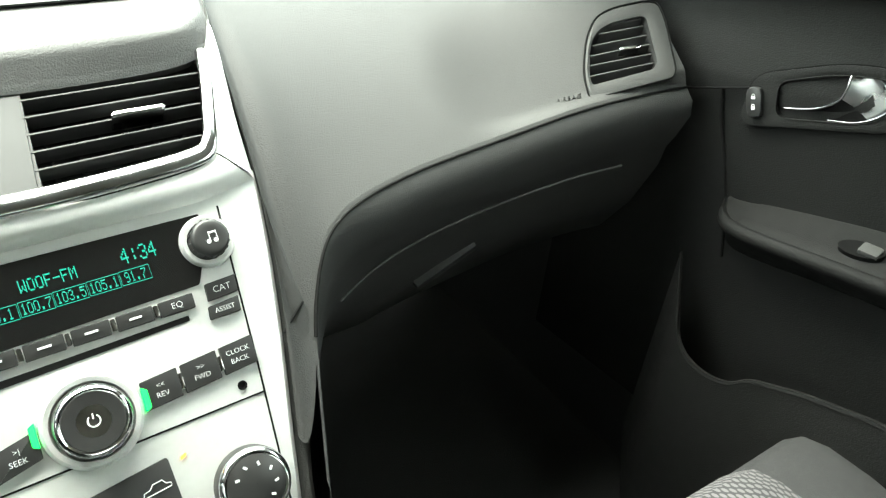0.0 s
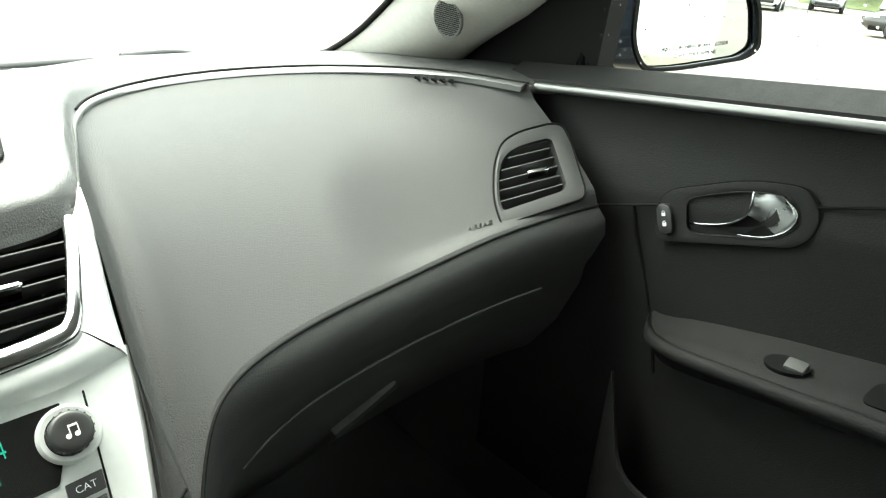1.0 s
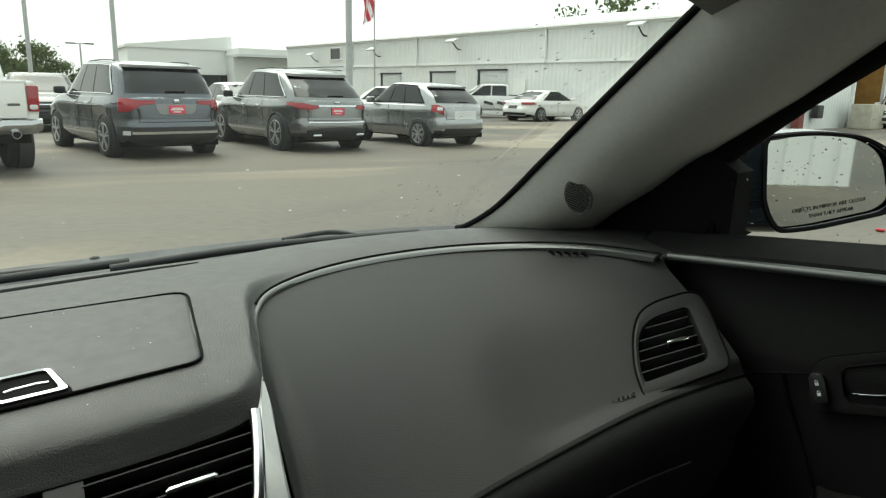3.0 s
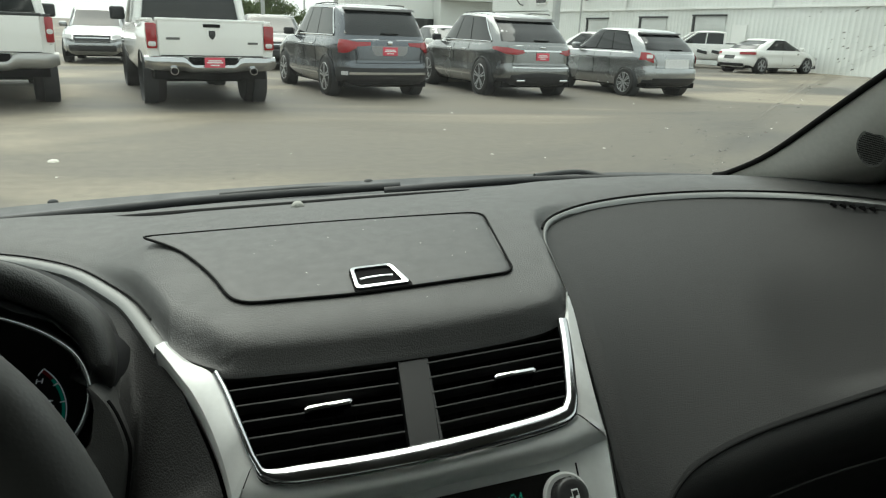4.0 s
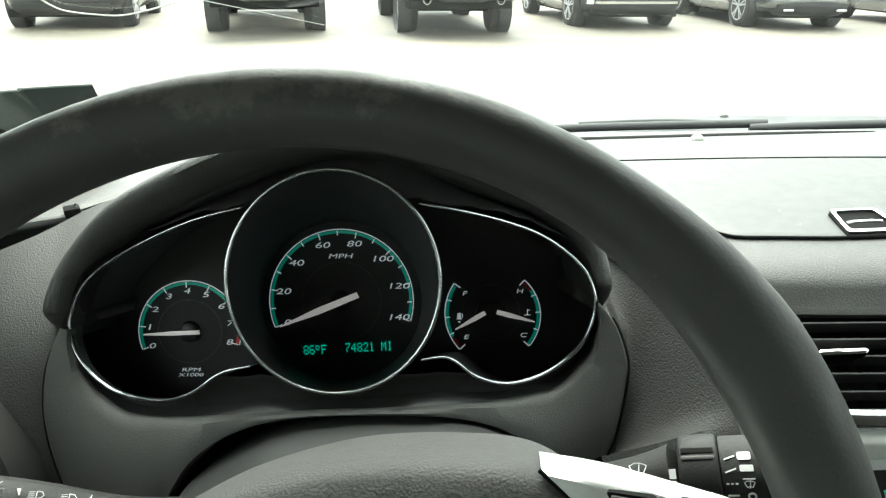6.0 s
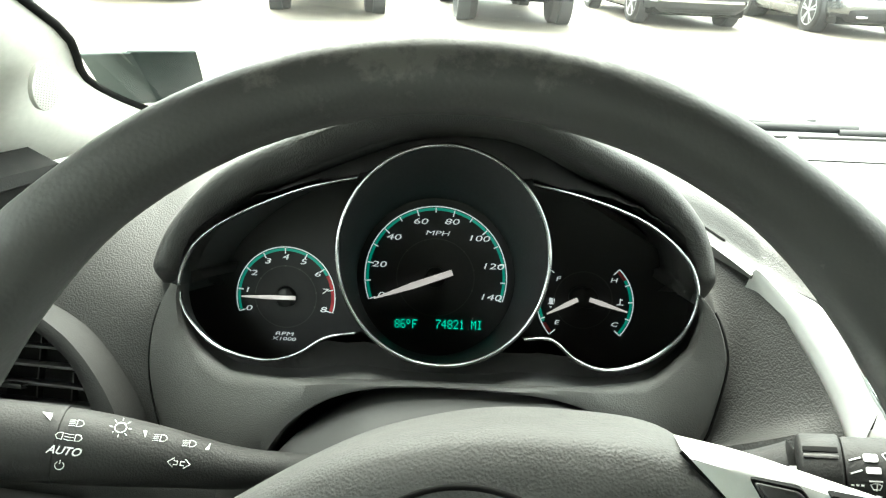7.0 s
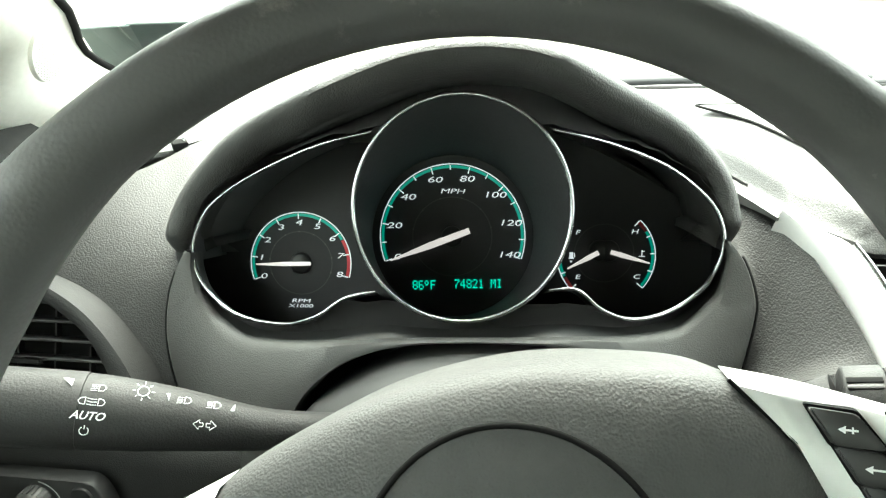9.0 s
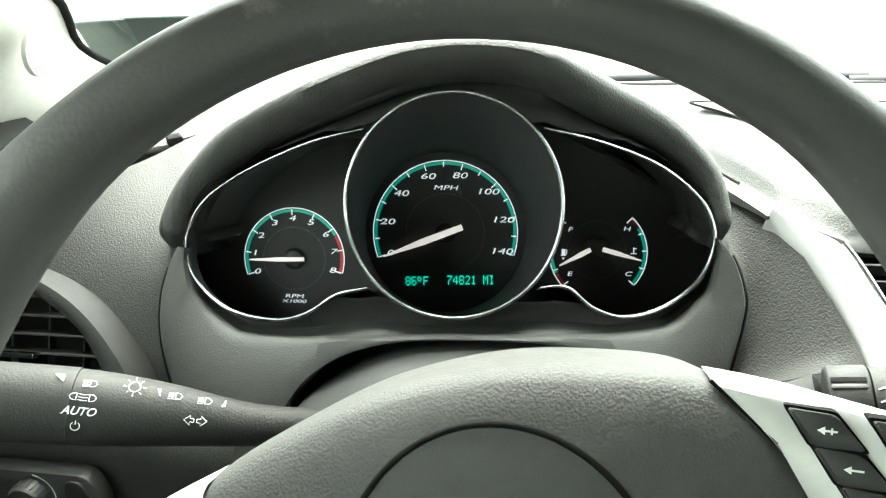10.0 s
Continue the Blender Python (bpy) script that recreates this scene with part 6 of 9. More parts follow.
bm = bmesh.new()
loft(bm, [[ws_point(x, s, 0.012) for x in np.linspace(-0.93, 0.74, 30)] for s in np.linspace(0, 1, 12)])
pane = part("pane", bm, M_GLASS, ws)
pane.visible_shadow = False
for side in (1, -1):
    bm = bmesh.new()
    edge = [Vector((0.622, 0.508, 1.066)), Vector((0.615, 0.462, 1.080)), Vector((0.605, 0.362, 1.128)), Vector((0.596, 0.24, 1.210)), Vector((0.588, 0.12, 1.292)), Vector((0.578, 0.0, 1.372)), Vector((0.565, -0.1, 1.435))]
    edge = [Vector((sxp(p.x, p.z, side), p.y + back(side), p.z + lift(side))) for p in curve(edge, 5)]
    if side < 0:
        edge = [DRIVER_SIDE @ p for p in edge]
    tube(bm, edge, 0.0045, 8)
    part("edge_band", bm, M_BLACK, ws)

for marks, r in (([(-0.787, 0.619), (-0.778, 0.589), (-0.754, 0.569), (-0.731, 0.559), (-0.702, 0.564), (-0.674, 0.574)], 0.0008), ([(-0.650, 0.574), (-0.598, 0.529), (-0.536, 0.478)], 0.0003)):
    part("glass_mark", one(tube, curve([ws_point(x, s, 0.008) for x, s in marks], 5), r, 5), M_DUST, ws, "thin pale mark on the glass")

sticker = thing("windscreen_sticker", "dark green two-tone sticker inside the windscreen", "sticker", tuple(ws_point(-0.86, 0.2)), kind="structure")
for lt, rt_, lb, rb_, mt in (((-0.944, 0.360), (-0.896, 0.347), (-0.975, 0.112), (-0.924, 0.112), surface("sticker_pale", (0.052, 0.072, 0.068), 0.6)), ((-0.900, 0.348), (-0.832, 0.324), (-0.928, 0.112), (-0.866, 0.112), surface("sticker_dark", (0.018, 0.036, 0.033), 0.6))):
    bm = bmesh.new()
    rows_ = []
    for k, h in ((0, 0.0), (0, 0.002), (0.33, 0.002), (0.66, 0.002), (1, 0.002), (1, 0.0)):
        h += 0.0050 if lt[0] < -0.92 else 0.0065
        a, b = (lerp(lb[0], lt[0], k), lerp(lb[1], lt[1], k)), (lerp(rb_[0], rt_[0], k), lerp(rb_[1], rt_[1], k))
        rows_.append([DRIVER_SIDE @ ws_point(lerp(a[0], b[0], t), lerp(a[1], b[1], t), h) for t in np.linspace(0, 1, 6)])
    loft(bm, rows_)
    part("sticker_half", bm, mt, sticker)

# pillars beside the windscreen
for side in (1, -1):
    ap = thing("windscreen_pillar", "pale grey pillar trim with round speaker grille", "pillar", (sx(0.66, side), 0.24, 1.15), "windscreen pillars", "structure")
    inner = curve([(0.625, 0.512, 1.062), (0.615, 0.465, 1.078), (0.605, 0.365, 1.126), (0.597, 0.24, 1.208), (0.588, 0.12, 1.290), (0.578, 0.0, 1.370), (0.56, -0.12, 1.445)], 5)
    outer = curve([(0.735, 0.360, 1.062), (0.728, 0.300, 1.085), (0.715, 0.235, 1.125), (0.703, 0.155, 1.195), (0.694, 0.06, 1.248), (0.678, -0.08, 1.325), (0.64, -0.24, 1.42)], 5)
    outer = [p + Vector((0.022, -0.030, 0.0)) * smooth01(1.11, 1.20, p.z) for p in outer]
    if side < 0:
        # the driver's trim flares forward at its foot
        outer = [p + Vector((0.014, -0.090, -0.003)) * (1 - smooth01(1.06, 1.17, p.z)) for p in outer]
    bm = bmesh.new()
    rails = []
    for s in np.linspace(0, 1, 9):
        off = (0.036 if side > 0 else 0.034) * math.sin(math.pi * s)
        rails.append([Vector((lerp(sxp(a.x - off * 0.7, a.z, side), sx(b.x - off * 0.7, side), s), lerp(a.y, b.y, s) - off * 0.7 + back(side), lerp(a.z, b.z, s) - off * 0.1 + lift(side))) for a, b in zip(inner, outer)])
    rails.append([Vector((sx(b.x + 0.03, side), b.y + 0.02 + back(side), b.z + 0.01 + lift(side))) for b in outer])
    loft(bm, rails)
    if side < 0:
        bmesh.ops.transform(bm, matrix=DRIVER_SIDE, verts=bm.verts)
    part("trim", bm, M_PILLAR, ap)
    c = Vector((sx(0.6435, side), 0.222 + back(side), 1.160 + lift(side)))
    n = Vector((-0.80 * side, -0.55, -0.02 if side > 0 else 0.10)).normalized()
    up = Vector((0.03 * side, 0.35, 0.75))
    up = (up - n * up.dot(n)).normalized()
    m = Matrix((up.cross(n), up, n)).transposed().to_4x4()
    m.translation = c + n * (0.0235 if side > 0 else 0.024)
    if side < 0:
        m = DRIVER_SIDE @ m
    # the grilles are alike: the shaded and the lit side are put into their colours
    g = part("speaker_grille", one(slab, [Vector((q.x * (0.80 if side > 0 else 0.62), q.y * 1.15)) for q in circle(0.021 if side > 0 else 0.019, 28)], -0.012, 0.001, m, 0.0008), surface("grille_shaded", (0.10, 0.10, 0.095), 0.7) if side > 0 else M_PILLAR, ap, "round speaker grille")
    bm = bmesh.new()
    for i in range(-7, 8):
        for j in range(-10, 11):
            x, y = i * 0.0022, j * 0.0022
            if (x / (0.0155 if side > 0 else 0.0108)) ** 2 + (y / 0.0205) ** 2 < 1:
                block(bm, (0.0019, 0.0013, 0.0004) if side > 0 else (0.0009, 0.0009, 0.0004), m @ Matrix.Translation((x, y, 0.0011)))
    tagged(part("grille_holes", bm, M_BLACK if side > 0 else M_HOLELIT, g), kind="stuff")
    # black corner cover by the door mirror
    bm = bmesh.new()
    tri = [Vector((0.742, 0.345, 1.058)), Vector((0.735, 0.06, 1.09)), Vector((0.725, 0.045, 1.20)), Vector((0.712, 0.10, 1.235)), Vector((0.715, 0.16, 1.20)), Vector((0.728, 0.25, 1.13))]
    a = [bm.verts.new(Vector((sx(p.x, side), p.y + back(side), p.z + lift(side)))) for p in tri]
    b = [bm.verts.new(Vector((sx(p.x + 0.03, side), p.y + back(side), p.z + lift(side)))) for p in tri]
    bm.faces.new(a)
    bm.faces.new(b)
    for i in range(len(a)):
        j = (i + 1) % len(a)
        bm.faces.new((a[i], a[j], b[j], b[i]))
    part("corner_cover", bm, M_BLACK, ap, "black corner cover")


# ---- doors ----
def belt(y):
    return 1.0995 + 0.122 * (0.10 - y)


def build_door(bm, side):
    ys = np.linspace(0.16, -1.3, 40)
    prof = [(0.02, 0.715), (0.012, 0.700), (0.004, 0.684), (-0.008, 0.682), (-0.013, 0.696), (-0.03, 0.698), (-0.07, 0.694), (-0.103, 0.6885), (-0.110, 0.6885), (-0.125, 0.691), (-0.17, 0.697), (-0.22, 0.702), (-0.30, 0.705), (-0.40, 0.707), (-0.60, 0.71)]
    rails = []
    for dz, x in prof:
        rails.append([Vector((sx(x, side), y, belt(y) * (1 if dz > -0.3 else 0.6) + (0 if dz > -0.3 else 0.44) + dz)) for y in ys])
    loft(bm, rails)


M_HANDLE = surface("handle_chrome", (0.50, 0.51, 0.52), 0.30, metal=1.0, vary=0.15, scale=60, coarse=6)
DR = Matrix(((0, 0, -1, 0.689), (-0.94, 0.342, 0, -0.165), (0.342, 0.94, 0, 1.020), (0, 0, 0, 1)))
for side in (1, -1):
    door = thing("door_1" if side > 0 else "door_2", "black grained door panel with silver strip and chrome handle", "door", (sx(0.70, side), -0.4, 1.0), "front doors", "structure")
    part("door_panel", one(build_door, side), M_DOORTRIM, door)
    bm = bmesh.new()
    tube(bm, [Vector((sx(0.672, side), y, belt(y) - 0.003)) for y in np.linspace(0.093 if side > 0 else -0.12, -1.2, 30)], 0.0050, 10)
    part("trim_strip", bm, M_SATIN, door, "satin metal trim strip")
    bm = bmesh.new()
    block(bm, (0.022, 1.3, 0.020), Matrix.Translation((sx(0.725, side), -0.56, 1.19)) @ pose(0, 0, 0, -7, 0, 0), 0.006)
    part("window_seal", bm, M_BLACK, door, "black window seal")
    if side < 0:
        continue
    # seams
    part("panel_seam", one(tube, [Vector((0.6855, y, z)) for y, z in ((-0.012, 0.980), (-0.058, 0.996), (-0.092, 1.008))], 0.0016, 6), M_BLACK, door)
    part("panel_seam", one(tube, [Vector((0.6885, y, z)) for y, z in ((-0.236, 1.055), (-0.31, 1.080), (-0.45, 1.115), (-0.7, 1.15))], 0.0016, 6), M_BLACK, door)
    part("panel_seam", one(tube, [Vector((0.690 + 0.013 * smooth01(0.98, 0.90, z), y, z)) for y, z in ((-0.058, 0.996), (-0.066, 0.965), (-0.085, 0.91), (-0.104, 0.86), (-0.12, 0.80))], 0.0020, 6), M_BLACK, door)
    bez = rounded([(-0.088, -0.026), (0.072, -0.030), (0.094, -0.006), (0.086, 0.026), (0.03, 0.036), (-0.07, 0.028)], [0.02, 0.024, 0.02, 0.024, 0.03, 0.022], 5)
    hole = rounded([(-0.044, -0.018), (0.052, -0.022), (0.078, -0.006), (0.070, 0.020), (0.02, 0.026), (-0.040, 0.020)], [0.014, 0.018, 0.02, 0.018, 0.02, 0.012], 5)
    hb = part("handle_bezel", one(frame_ring, bez, hole, -0.03, 0.0035, DR, 0.0015), M_DOORTRIM, door, "dark oval bezel")
    part("handle_recess", one(slab, hole, -0.034, -0.026, DR), M_BLACK, hb)
    part("bezel_seam", one(ring_strip, bez, 0.003, 0.0008, DR), M_BLACK, hb)
    part("bezel_edge", one(tube, [DR @ Vector((q.x, q.y, 0.0030)) for q in hole], 0.0007, 6, True), M_DOORTRIM, hb)
    line = curve([(-0.044, -0.0075, -0.004), (-0.02, -0.0085, -0.001), (0.004, -0.0065, 0.003), (0.022, 0.000, 0.006), (0.030, 0.0085, 0.007), (0.0335, 0.0195, 0.006), (0.0345, 0.0245, 0.004)], 5)
    low = curve([(-0.044, -0.0120, -0.010), (-0.02, -0.0165, -0.008), (0.010, -0.0190, -0.003), (0.040, -0.0200, 0.001), (0.0640, -0.0120, 0.002), (0.0715, 0.0030, 0.001), (0.0600, 0.0205, 0.001)], 5)
    bm = bmesh.new()
    k = 17
    loft(bm, [[DR @ p for p in r] for r in (line[k:], [p.lerp(q, 0.12) + Vector((0, 0, -0.002)) for p, q in zip(line[k:], low[k:])], [p.lerp(q, 0.5) + Vector((0, 0, -0.005)) for p, q in zip(line[k:], low[k:])], [p.lerp(q, 0.88) + Vector((0, 0, -0.001)) for p, q in zip(line[k:], low[k:])], low[k:], [q + Vector((0, -0.001, -0.012)) for q in low[k:]])])
    dh = part("door_handle", bm, M_HANDLE, door, "bright cupped door handle", 180)
    bm = bmesh.new()
    loft(bm, [[DR @ p for p in r] for r in (line[:k + 1], [p.lerp(q, 0.5) + Vector((0, 0, -0.004)) for p, q in zip(line[:k + 1], low)], low[:k + 1], [q + Vector((0, -0.001, -0.012)) for q in low[:k + 1]])])
    part("handle_lever", bm, M_BLACK, dh, "dark lever under the blade")
    part("handle_blade", one(tube, [DR @ p for p in line], 0.0014, 8), M_CHROME, dh, "bright handle edge")
    part("handle_edge", one(tube, [DR @ p for p in low], 0.0008, 8), M_CHROME, dh)
    lk = part("lock_switch", one(slab, rounded([(-0.0735, -0.0165), (-0.0565, -0.0175), (-0.0565, 0.0145), (-0.0735, 0.0155)], 0.007, 5), 0.0, 0.0085, DR, 0.002), M_BUTTON, hb, "dark lock switch")
    for v in (0.005, -0.006):
        b2 = bmesh.new()
        block(b2, (0.004, 0.0032, 0.0004), DR @ Matrix.Translation((-0.065, v - 0.001, 0.0088)))
        ring_strip(b2, circle(0.0017, 12, (-0.065, v + 0.0012)), 0.0006, 0.0088, DR)
        part("icon", b2, M_WHITE, hb)
    # armrest with the window switch
    crest = curve([(0.694, -0.104, 0.874), (0.684, -0.110, 0.866), (0.673, -0.123, 0.863), (0.663, -0.145, 0.866), (0.656, -0.18, 0.873), (0.651, -0.225, 0.883), (0.648, -0.29, 0.895), (0.646, -0.40, 0.912), (0.645, -0.7, 0.928), (0.645, -1.0, 0.932)], 5)
    wallside = curve([(0.700, -0.104, 0.876), (0.702, -0.114, 0.877), (0.703, -0.132, 0.882), (0.703, -0.15, 0.889), (0.703, -0.18, 0.898), (0.703, -0.22, 0.909), (0.703, -0.285, 0.925), (0.703, -0.40, 0.945), (0.703, -0.7, 0.958), (0.703, -1.0, 0.962)], 5)
    bm = bmesh.new()
    rails = [[q + Vector((0.012, 0, 0.006)) for q in wallside], wallside]
    for t, dz in ((0.25, -0.004), (0.5, -0.005), (0.72, -0.004)):
        rails.append([q.lerp(p, t) + Vector((0, 0, dz * min(1, (q - p).length / 0.04))) for p, q in zip(crest, wallside)])
    tray = rails[-1]
    for dx, dz in ((0.0105, -0.001), (0.009, 0.002), (0.005, 0.0042), (0.0, 0.004), (-0.0035, 0.0005), (-0.0045, -0.004), (-0.003, -0.009), (0.003, -0.014)):
        rails.append([p + Vector((dx * min(1, (q - p).length / 0.02), 0, dz)) for p, q in zip(crest, wallside)])
    rails.append([p + Vector((0.022, 0, -0.030)) for p in crest])
    rails.append([Vector((0.712, p.y, p.z - 0.055)) for p in crest])
    loft(bm, rails)
    arm = part("armrest", bm, M_DOORTRIM, door, "black armrest with rounded lip")
    part("armrest_seam", one(tube, [p + Vector((0, 0, 0.0002)) for p in rails[5][6:]], 0.0009, 6), M_BLACK, arm)
    swm = Matrix(((0, 0.90, -0.43, 0.676), (-0.98, 0.05, 0.10, -0.268), (0.19, 0.43, 0.89, 0.9060), (0, 0, 0, 1)))
    part("switch_recess", one(slab, [Vector((q.x * 2.1, q.y)) for q in circle(0.0105, 28)], -0.006, 0.0012, swm), M_BLACK, arm)
    part("window_switch", one(block, (0.020, 0.014, 0.008), swm @ Matrix.Translation((0.009, 0, 0.002)) @ pose(0, 0, 0, 0, 8, 0), 0.003), M_FASCIA, arm, "grey window switch")
    part("pull_cup", one(slab, rounded([(-0.06, -0.016), (0.06, -0.018), (0.06, 0.014), (-0.055, 0.012)], 0.010), -0.006, 0.0012, swm @ Matrix.Translation((0.130, 0.002, -0.002))), M_BLACK, arm)
    # map pocket
    line = curve([(0.665, -0.09, 0.80), (0.640, -0.120, 0.765), (0.622, -0.150, 0.722), (0.618, -0.185, 0.708), (0.618, -0.222, 0.716), (0.619, -0.245, 0.738), (0.620, -0.275, 0.752), (0.618, -0.320, 0.772), (0.612, -0.42, 0.80), (0.61, -0.70, 0.82)], 5)
    bm = bmesh.new()
    loft(bm, [[p + Vector((0.03, 0, -0.12)) for p in line], [p + Vector((0.004, 0, -0.005)) for p in line], [p + Vector((-0.003, 0, -0.003)) for p in line], [p + Vector((-0.002, 0, 0.001)) for p in line], [p + Vector((0.003, 0, 0.0)) for p in line], [p + Vector((0.01, 0, -0.1)) for p in line]][1:] + [[p + Vector((0.0, 0, -0.3)) for p in line]])
    loft(bm, [[p + Vector((-0.002, 0, -0.003)) for p in line], [p + Vector((0.0, 0.0, -0.30)) for p in line]])
    part("map_pocket", bm, M_DOORTRIM, door, "black map pocket")


# black frames of the door windows, against the pillars
for side in (1, -1):
    bm = bmesh.new()
    tube(bm, [Vector((sx(q[0], side), q[1] + back(side), q[2] + lift(side))) for q in ((0.735, 0.075, 1.10), (0.735, 0.078, 1.215), (0.728, 0.040, 1.245), (0.715, -0.04, 1.296), (0.690, -0.155, 1.358), (0.655, -0.28, 1.425))], 0.018, 8)
    wall("frame_window", bm, M_BLACK, "black door window frame along the pillar")
    bm = bmesh.new()
    block(bm, (0.006, 0.95, 0.40), Matrix.Translation((sx(0.70, side), -1.28, 1.26)) @ pose(0, 0, 0, 0, -18 * side, 0))
    wr = wall("window_rear", bm, M_TINTED, "tinted rear side window")
    wr.visible_shadow = True

bm = bmesh.new()
loft(bm, [[Vector((MID + x * 0.66, -1.93 + 0.08 * (1 - x * x) * 0, 1.05)) for x in np.linspace(-1, 1, 9)], [Vector((MID + x * 0.60, -1.86, 1.42)) for x in np.linspace(-1, 1, 9)]])
wall("window_back", bm, M_TINTED, "tinted rear windscreen")

# side windows: clear panes
for side in (1, -1):
    sw = thing("side_window", "clear rain-spotted side window", "window", (sx(0.73, side), -0.3, 1.2), "side windows", "structure")
    bm = bmesh.new()
    loft(bm, [[Vector((sx(x, side), y, z)) for y, z, x in ((0.05, 1.11, 0.738), (-0.3, 1.15, 0.738), (-0.7, 1.19, 0.738))], [Vector((sx(x, side), y, z)) for y, z, x in ((0.045, 1.20, 0.722), (-0.27, 1.42, 0.67), (-0.76, 1.46, 0.64))]])
    p_ = part("pane", bm, M_GLASS, sw)
    p_.visible_shadow = False

# ---- passenger's seat ----
seat = thing("passenger_seat", "black front seat with grey-dotted fabric insert", "car seat", (0.44, -0.55, 0.40))


def cushion(bm, x0, x1, y0, y1, z0, z1, r, crown=0.015):
    rails = []
    n = 18
    for i in range(n + 1):
        t = i / n
        x = lerp(x0, x1, t)
        edge = smooth01(0, 0.12, t) * smooth01(1, 0.88, t)
        zt = lerp(z1 - r, z1, edge) + crown * math.sin(math.pi * t)
        row = [Vector((x, y0 - dy, lerp(z0, zt - dz, k))) for dy, dz, k in ((0.0, 0.06, 0), (0.0, 0.06, 1), (0.006, 0.030, 1), (0.020, 0.011, 1), (0.045, 0.002, 1), (0.09, 0.0, 1))]
        row += [Vector((x, lerp(y0, y1, k), zt - 0.01 * math.sin(math.pi * k))) for k in (0.35, 0.6, 0.85, 1.0)]
        rails.append(row)
    loft(bm, rails)


part("seat_base", one(cushion, 0.17, 0.662, -0.300, -0.83, 0.42, 0.738, 0.03, 0.003), M_FABRIC, seat, "black seat cushion")
m_dots, n_, l_, p_b = mat_new("dotted_fabric")
co = n_.new("ShaderNodeTexCoord")
mp = n_.new("ShaderNodeMapping")
mp.inputs["Rotation"].default_value = (0, 0, 0.5)
mp.inputs["Scale"].default_value = (170, 110, 0.01)
vo = n_.new("ShaderNodeTexVoronoi")
vo.inputs["Randomness"].default_value = 0.0
vo.inputs["Scale"].default_value = 1.0
l_.new(co.outputs["Object"], mp.inputs[0])
l_.new(mp.outputs[0], vo.inputs["Vector"])
rp = n_.new("ShaderNodeValToRGB")
rp.color_ramp.elements[0].position = 0.30
rp.color_ramp.elements[0].color = (0.12, 0.115, 0.12, 1)
rp.color_ramp.elements[1].position = 0.45
rp.color_ramp.elements[1].color = (0.032, 0.032, 0.034, 1)
l_.new(vo.outputs["Distance"], rp.inputs[0])
l_.new(rp.outputs[0], p_b.inputs["Base Color"])
p_b.inputs["Roughness"].default_value = 0.9
part("seat_insert", one(cushion, 0.27, 0.512, -0.305, -0.82, 0.50, 0.757, 0.006, 0.008), m_dots, seat, "grey-dotted fabric insert")
part("backrest", one(block, (0.46, 0.13, 0.62), Matrix.Translation((0.42, -0.88, 0.98)) @ pose(0, 0, 0, -18, 0, 0), 0.05, 4), M_FABRIC, seat)

# ---- door mirror ----
mir = thing("door_mirror", "black door mirror with rain drops and printed warning", "door mirror", (0.85, 0.10, 1.15))
MM = Matrix(((0.948, 0, -0.32, 0.82), (-0.316, 0, -0.95, 0.082), (0, 1, 0, 1.205), (0, 0, 0, 1)))
MM = MM @ Matrix.Translation((0.104, -0.030, 0))
mo = rounded([(-0.100, -0.030), (-0.075, -0.066), (-0.02, -0.0645), (0.088, -0.050), (0.110, -0.036), (0.090, 0.028), (0.048, 0.052), (-0.03, 0.062), (-0.106, 0.058)], [0.03, 0.02, 0.04, 0.015, 0.015, 0.04, 0.04, 0.05, 0.012], 5)
bm = bmesh.new()
c = Vector((0, 0))


def far_side(q, z):
    """The housing reaches towards the car behind its glass."""
    k = smooth01(-0.03, -0.09, q.x) * smooth01(0.006, -0.02, z)
    return Vector((q.x - 0.085 * k, q.y - 0.022 * k * (q.y > 0), z))


loft(bm, [[MM @ far_side(Vector((q.x * s, q.y * s)), z) for q in mo] for s, z in ((0.96, -0.006), (0.985, 0.004), (1.01, 0.006), (1.035, 0.0), (1.07, -0.03), (1.03, -0.07), (0.85, -0.10), (0.5, -0.115))], True)
M_MIRRORPAINT = surface("mirror_paint", (0.012, 0.016, 0.022), 0.2, vary=0.1, coat=0.6)
part("housing", bm, M_MIRRORPAINT, mir, "dark painted mirror housing")
bm = bmesh.new()
for a, b in (((0.955, 0.003), (0.975, 0.0075)), ((0.975, 0.0075), (1.03, 0.0078)), ((1.03, 0.0078), (1.055, 0.001))):
    loft(bm, [[MM @ Vector((q.x * k, q.y * k, z)) for q in mo] for k, z in (a, b)], True)
part("mirror_rim", bm, M_BLACK, mir, "black rim of the mirror")
part("mirror_glass", one(slab, [q * 0.975 for q in mo], -0.008, -0.003, MM), M_MIRROR, mir, "mirror glass")
for i, w in enumerate(("OBJECTS IN MIRROR ARE CLOSER", "THAN THEY APPEAR")):
    part("mirror_words", lettering(w, 0.0075, MM @ Matrix.Translation((0.006 + 0.004 * i, -0.036 - 0.010 * i, -0.0026)) @ Matrix.Rotation(0.10, 4, "Z")), M_BLACK, mir, "etched dark warning words")
bm = bmesh.new()
loft(bm, [[Vector(q) for q in r] for r in (((0.735, 0.065, 1.10), (0.735, 0.065, 1.20), (0.735, 0.20, 1.20), (0.735, 0.24, 1.10)), ((0.775, 0.085, 1.10), (0.775, 0.085, 1.215), (0.775, 0.17, 1.215), (0.775, 0.19, 1.11)), ((0.84, 0.10, 1.105), (0.84, 0.10, 1.235), (0.84, 0.15, 1.235), (0.84, 0.16, 1.115)))], True)
part("mirror_foot", bm, M_BLACK, mir, "dark painted mirror foot")

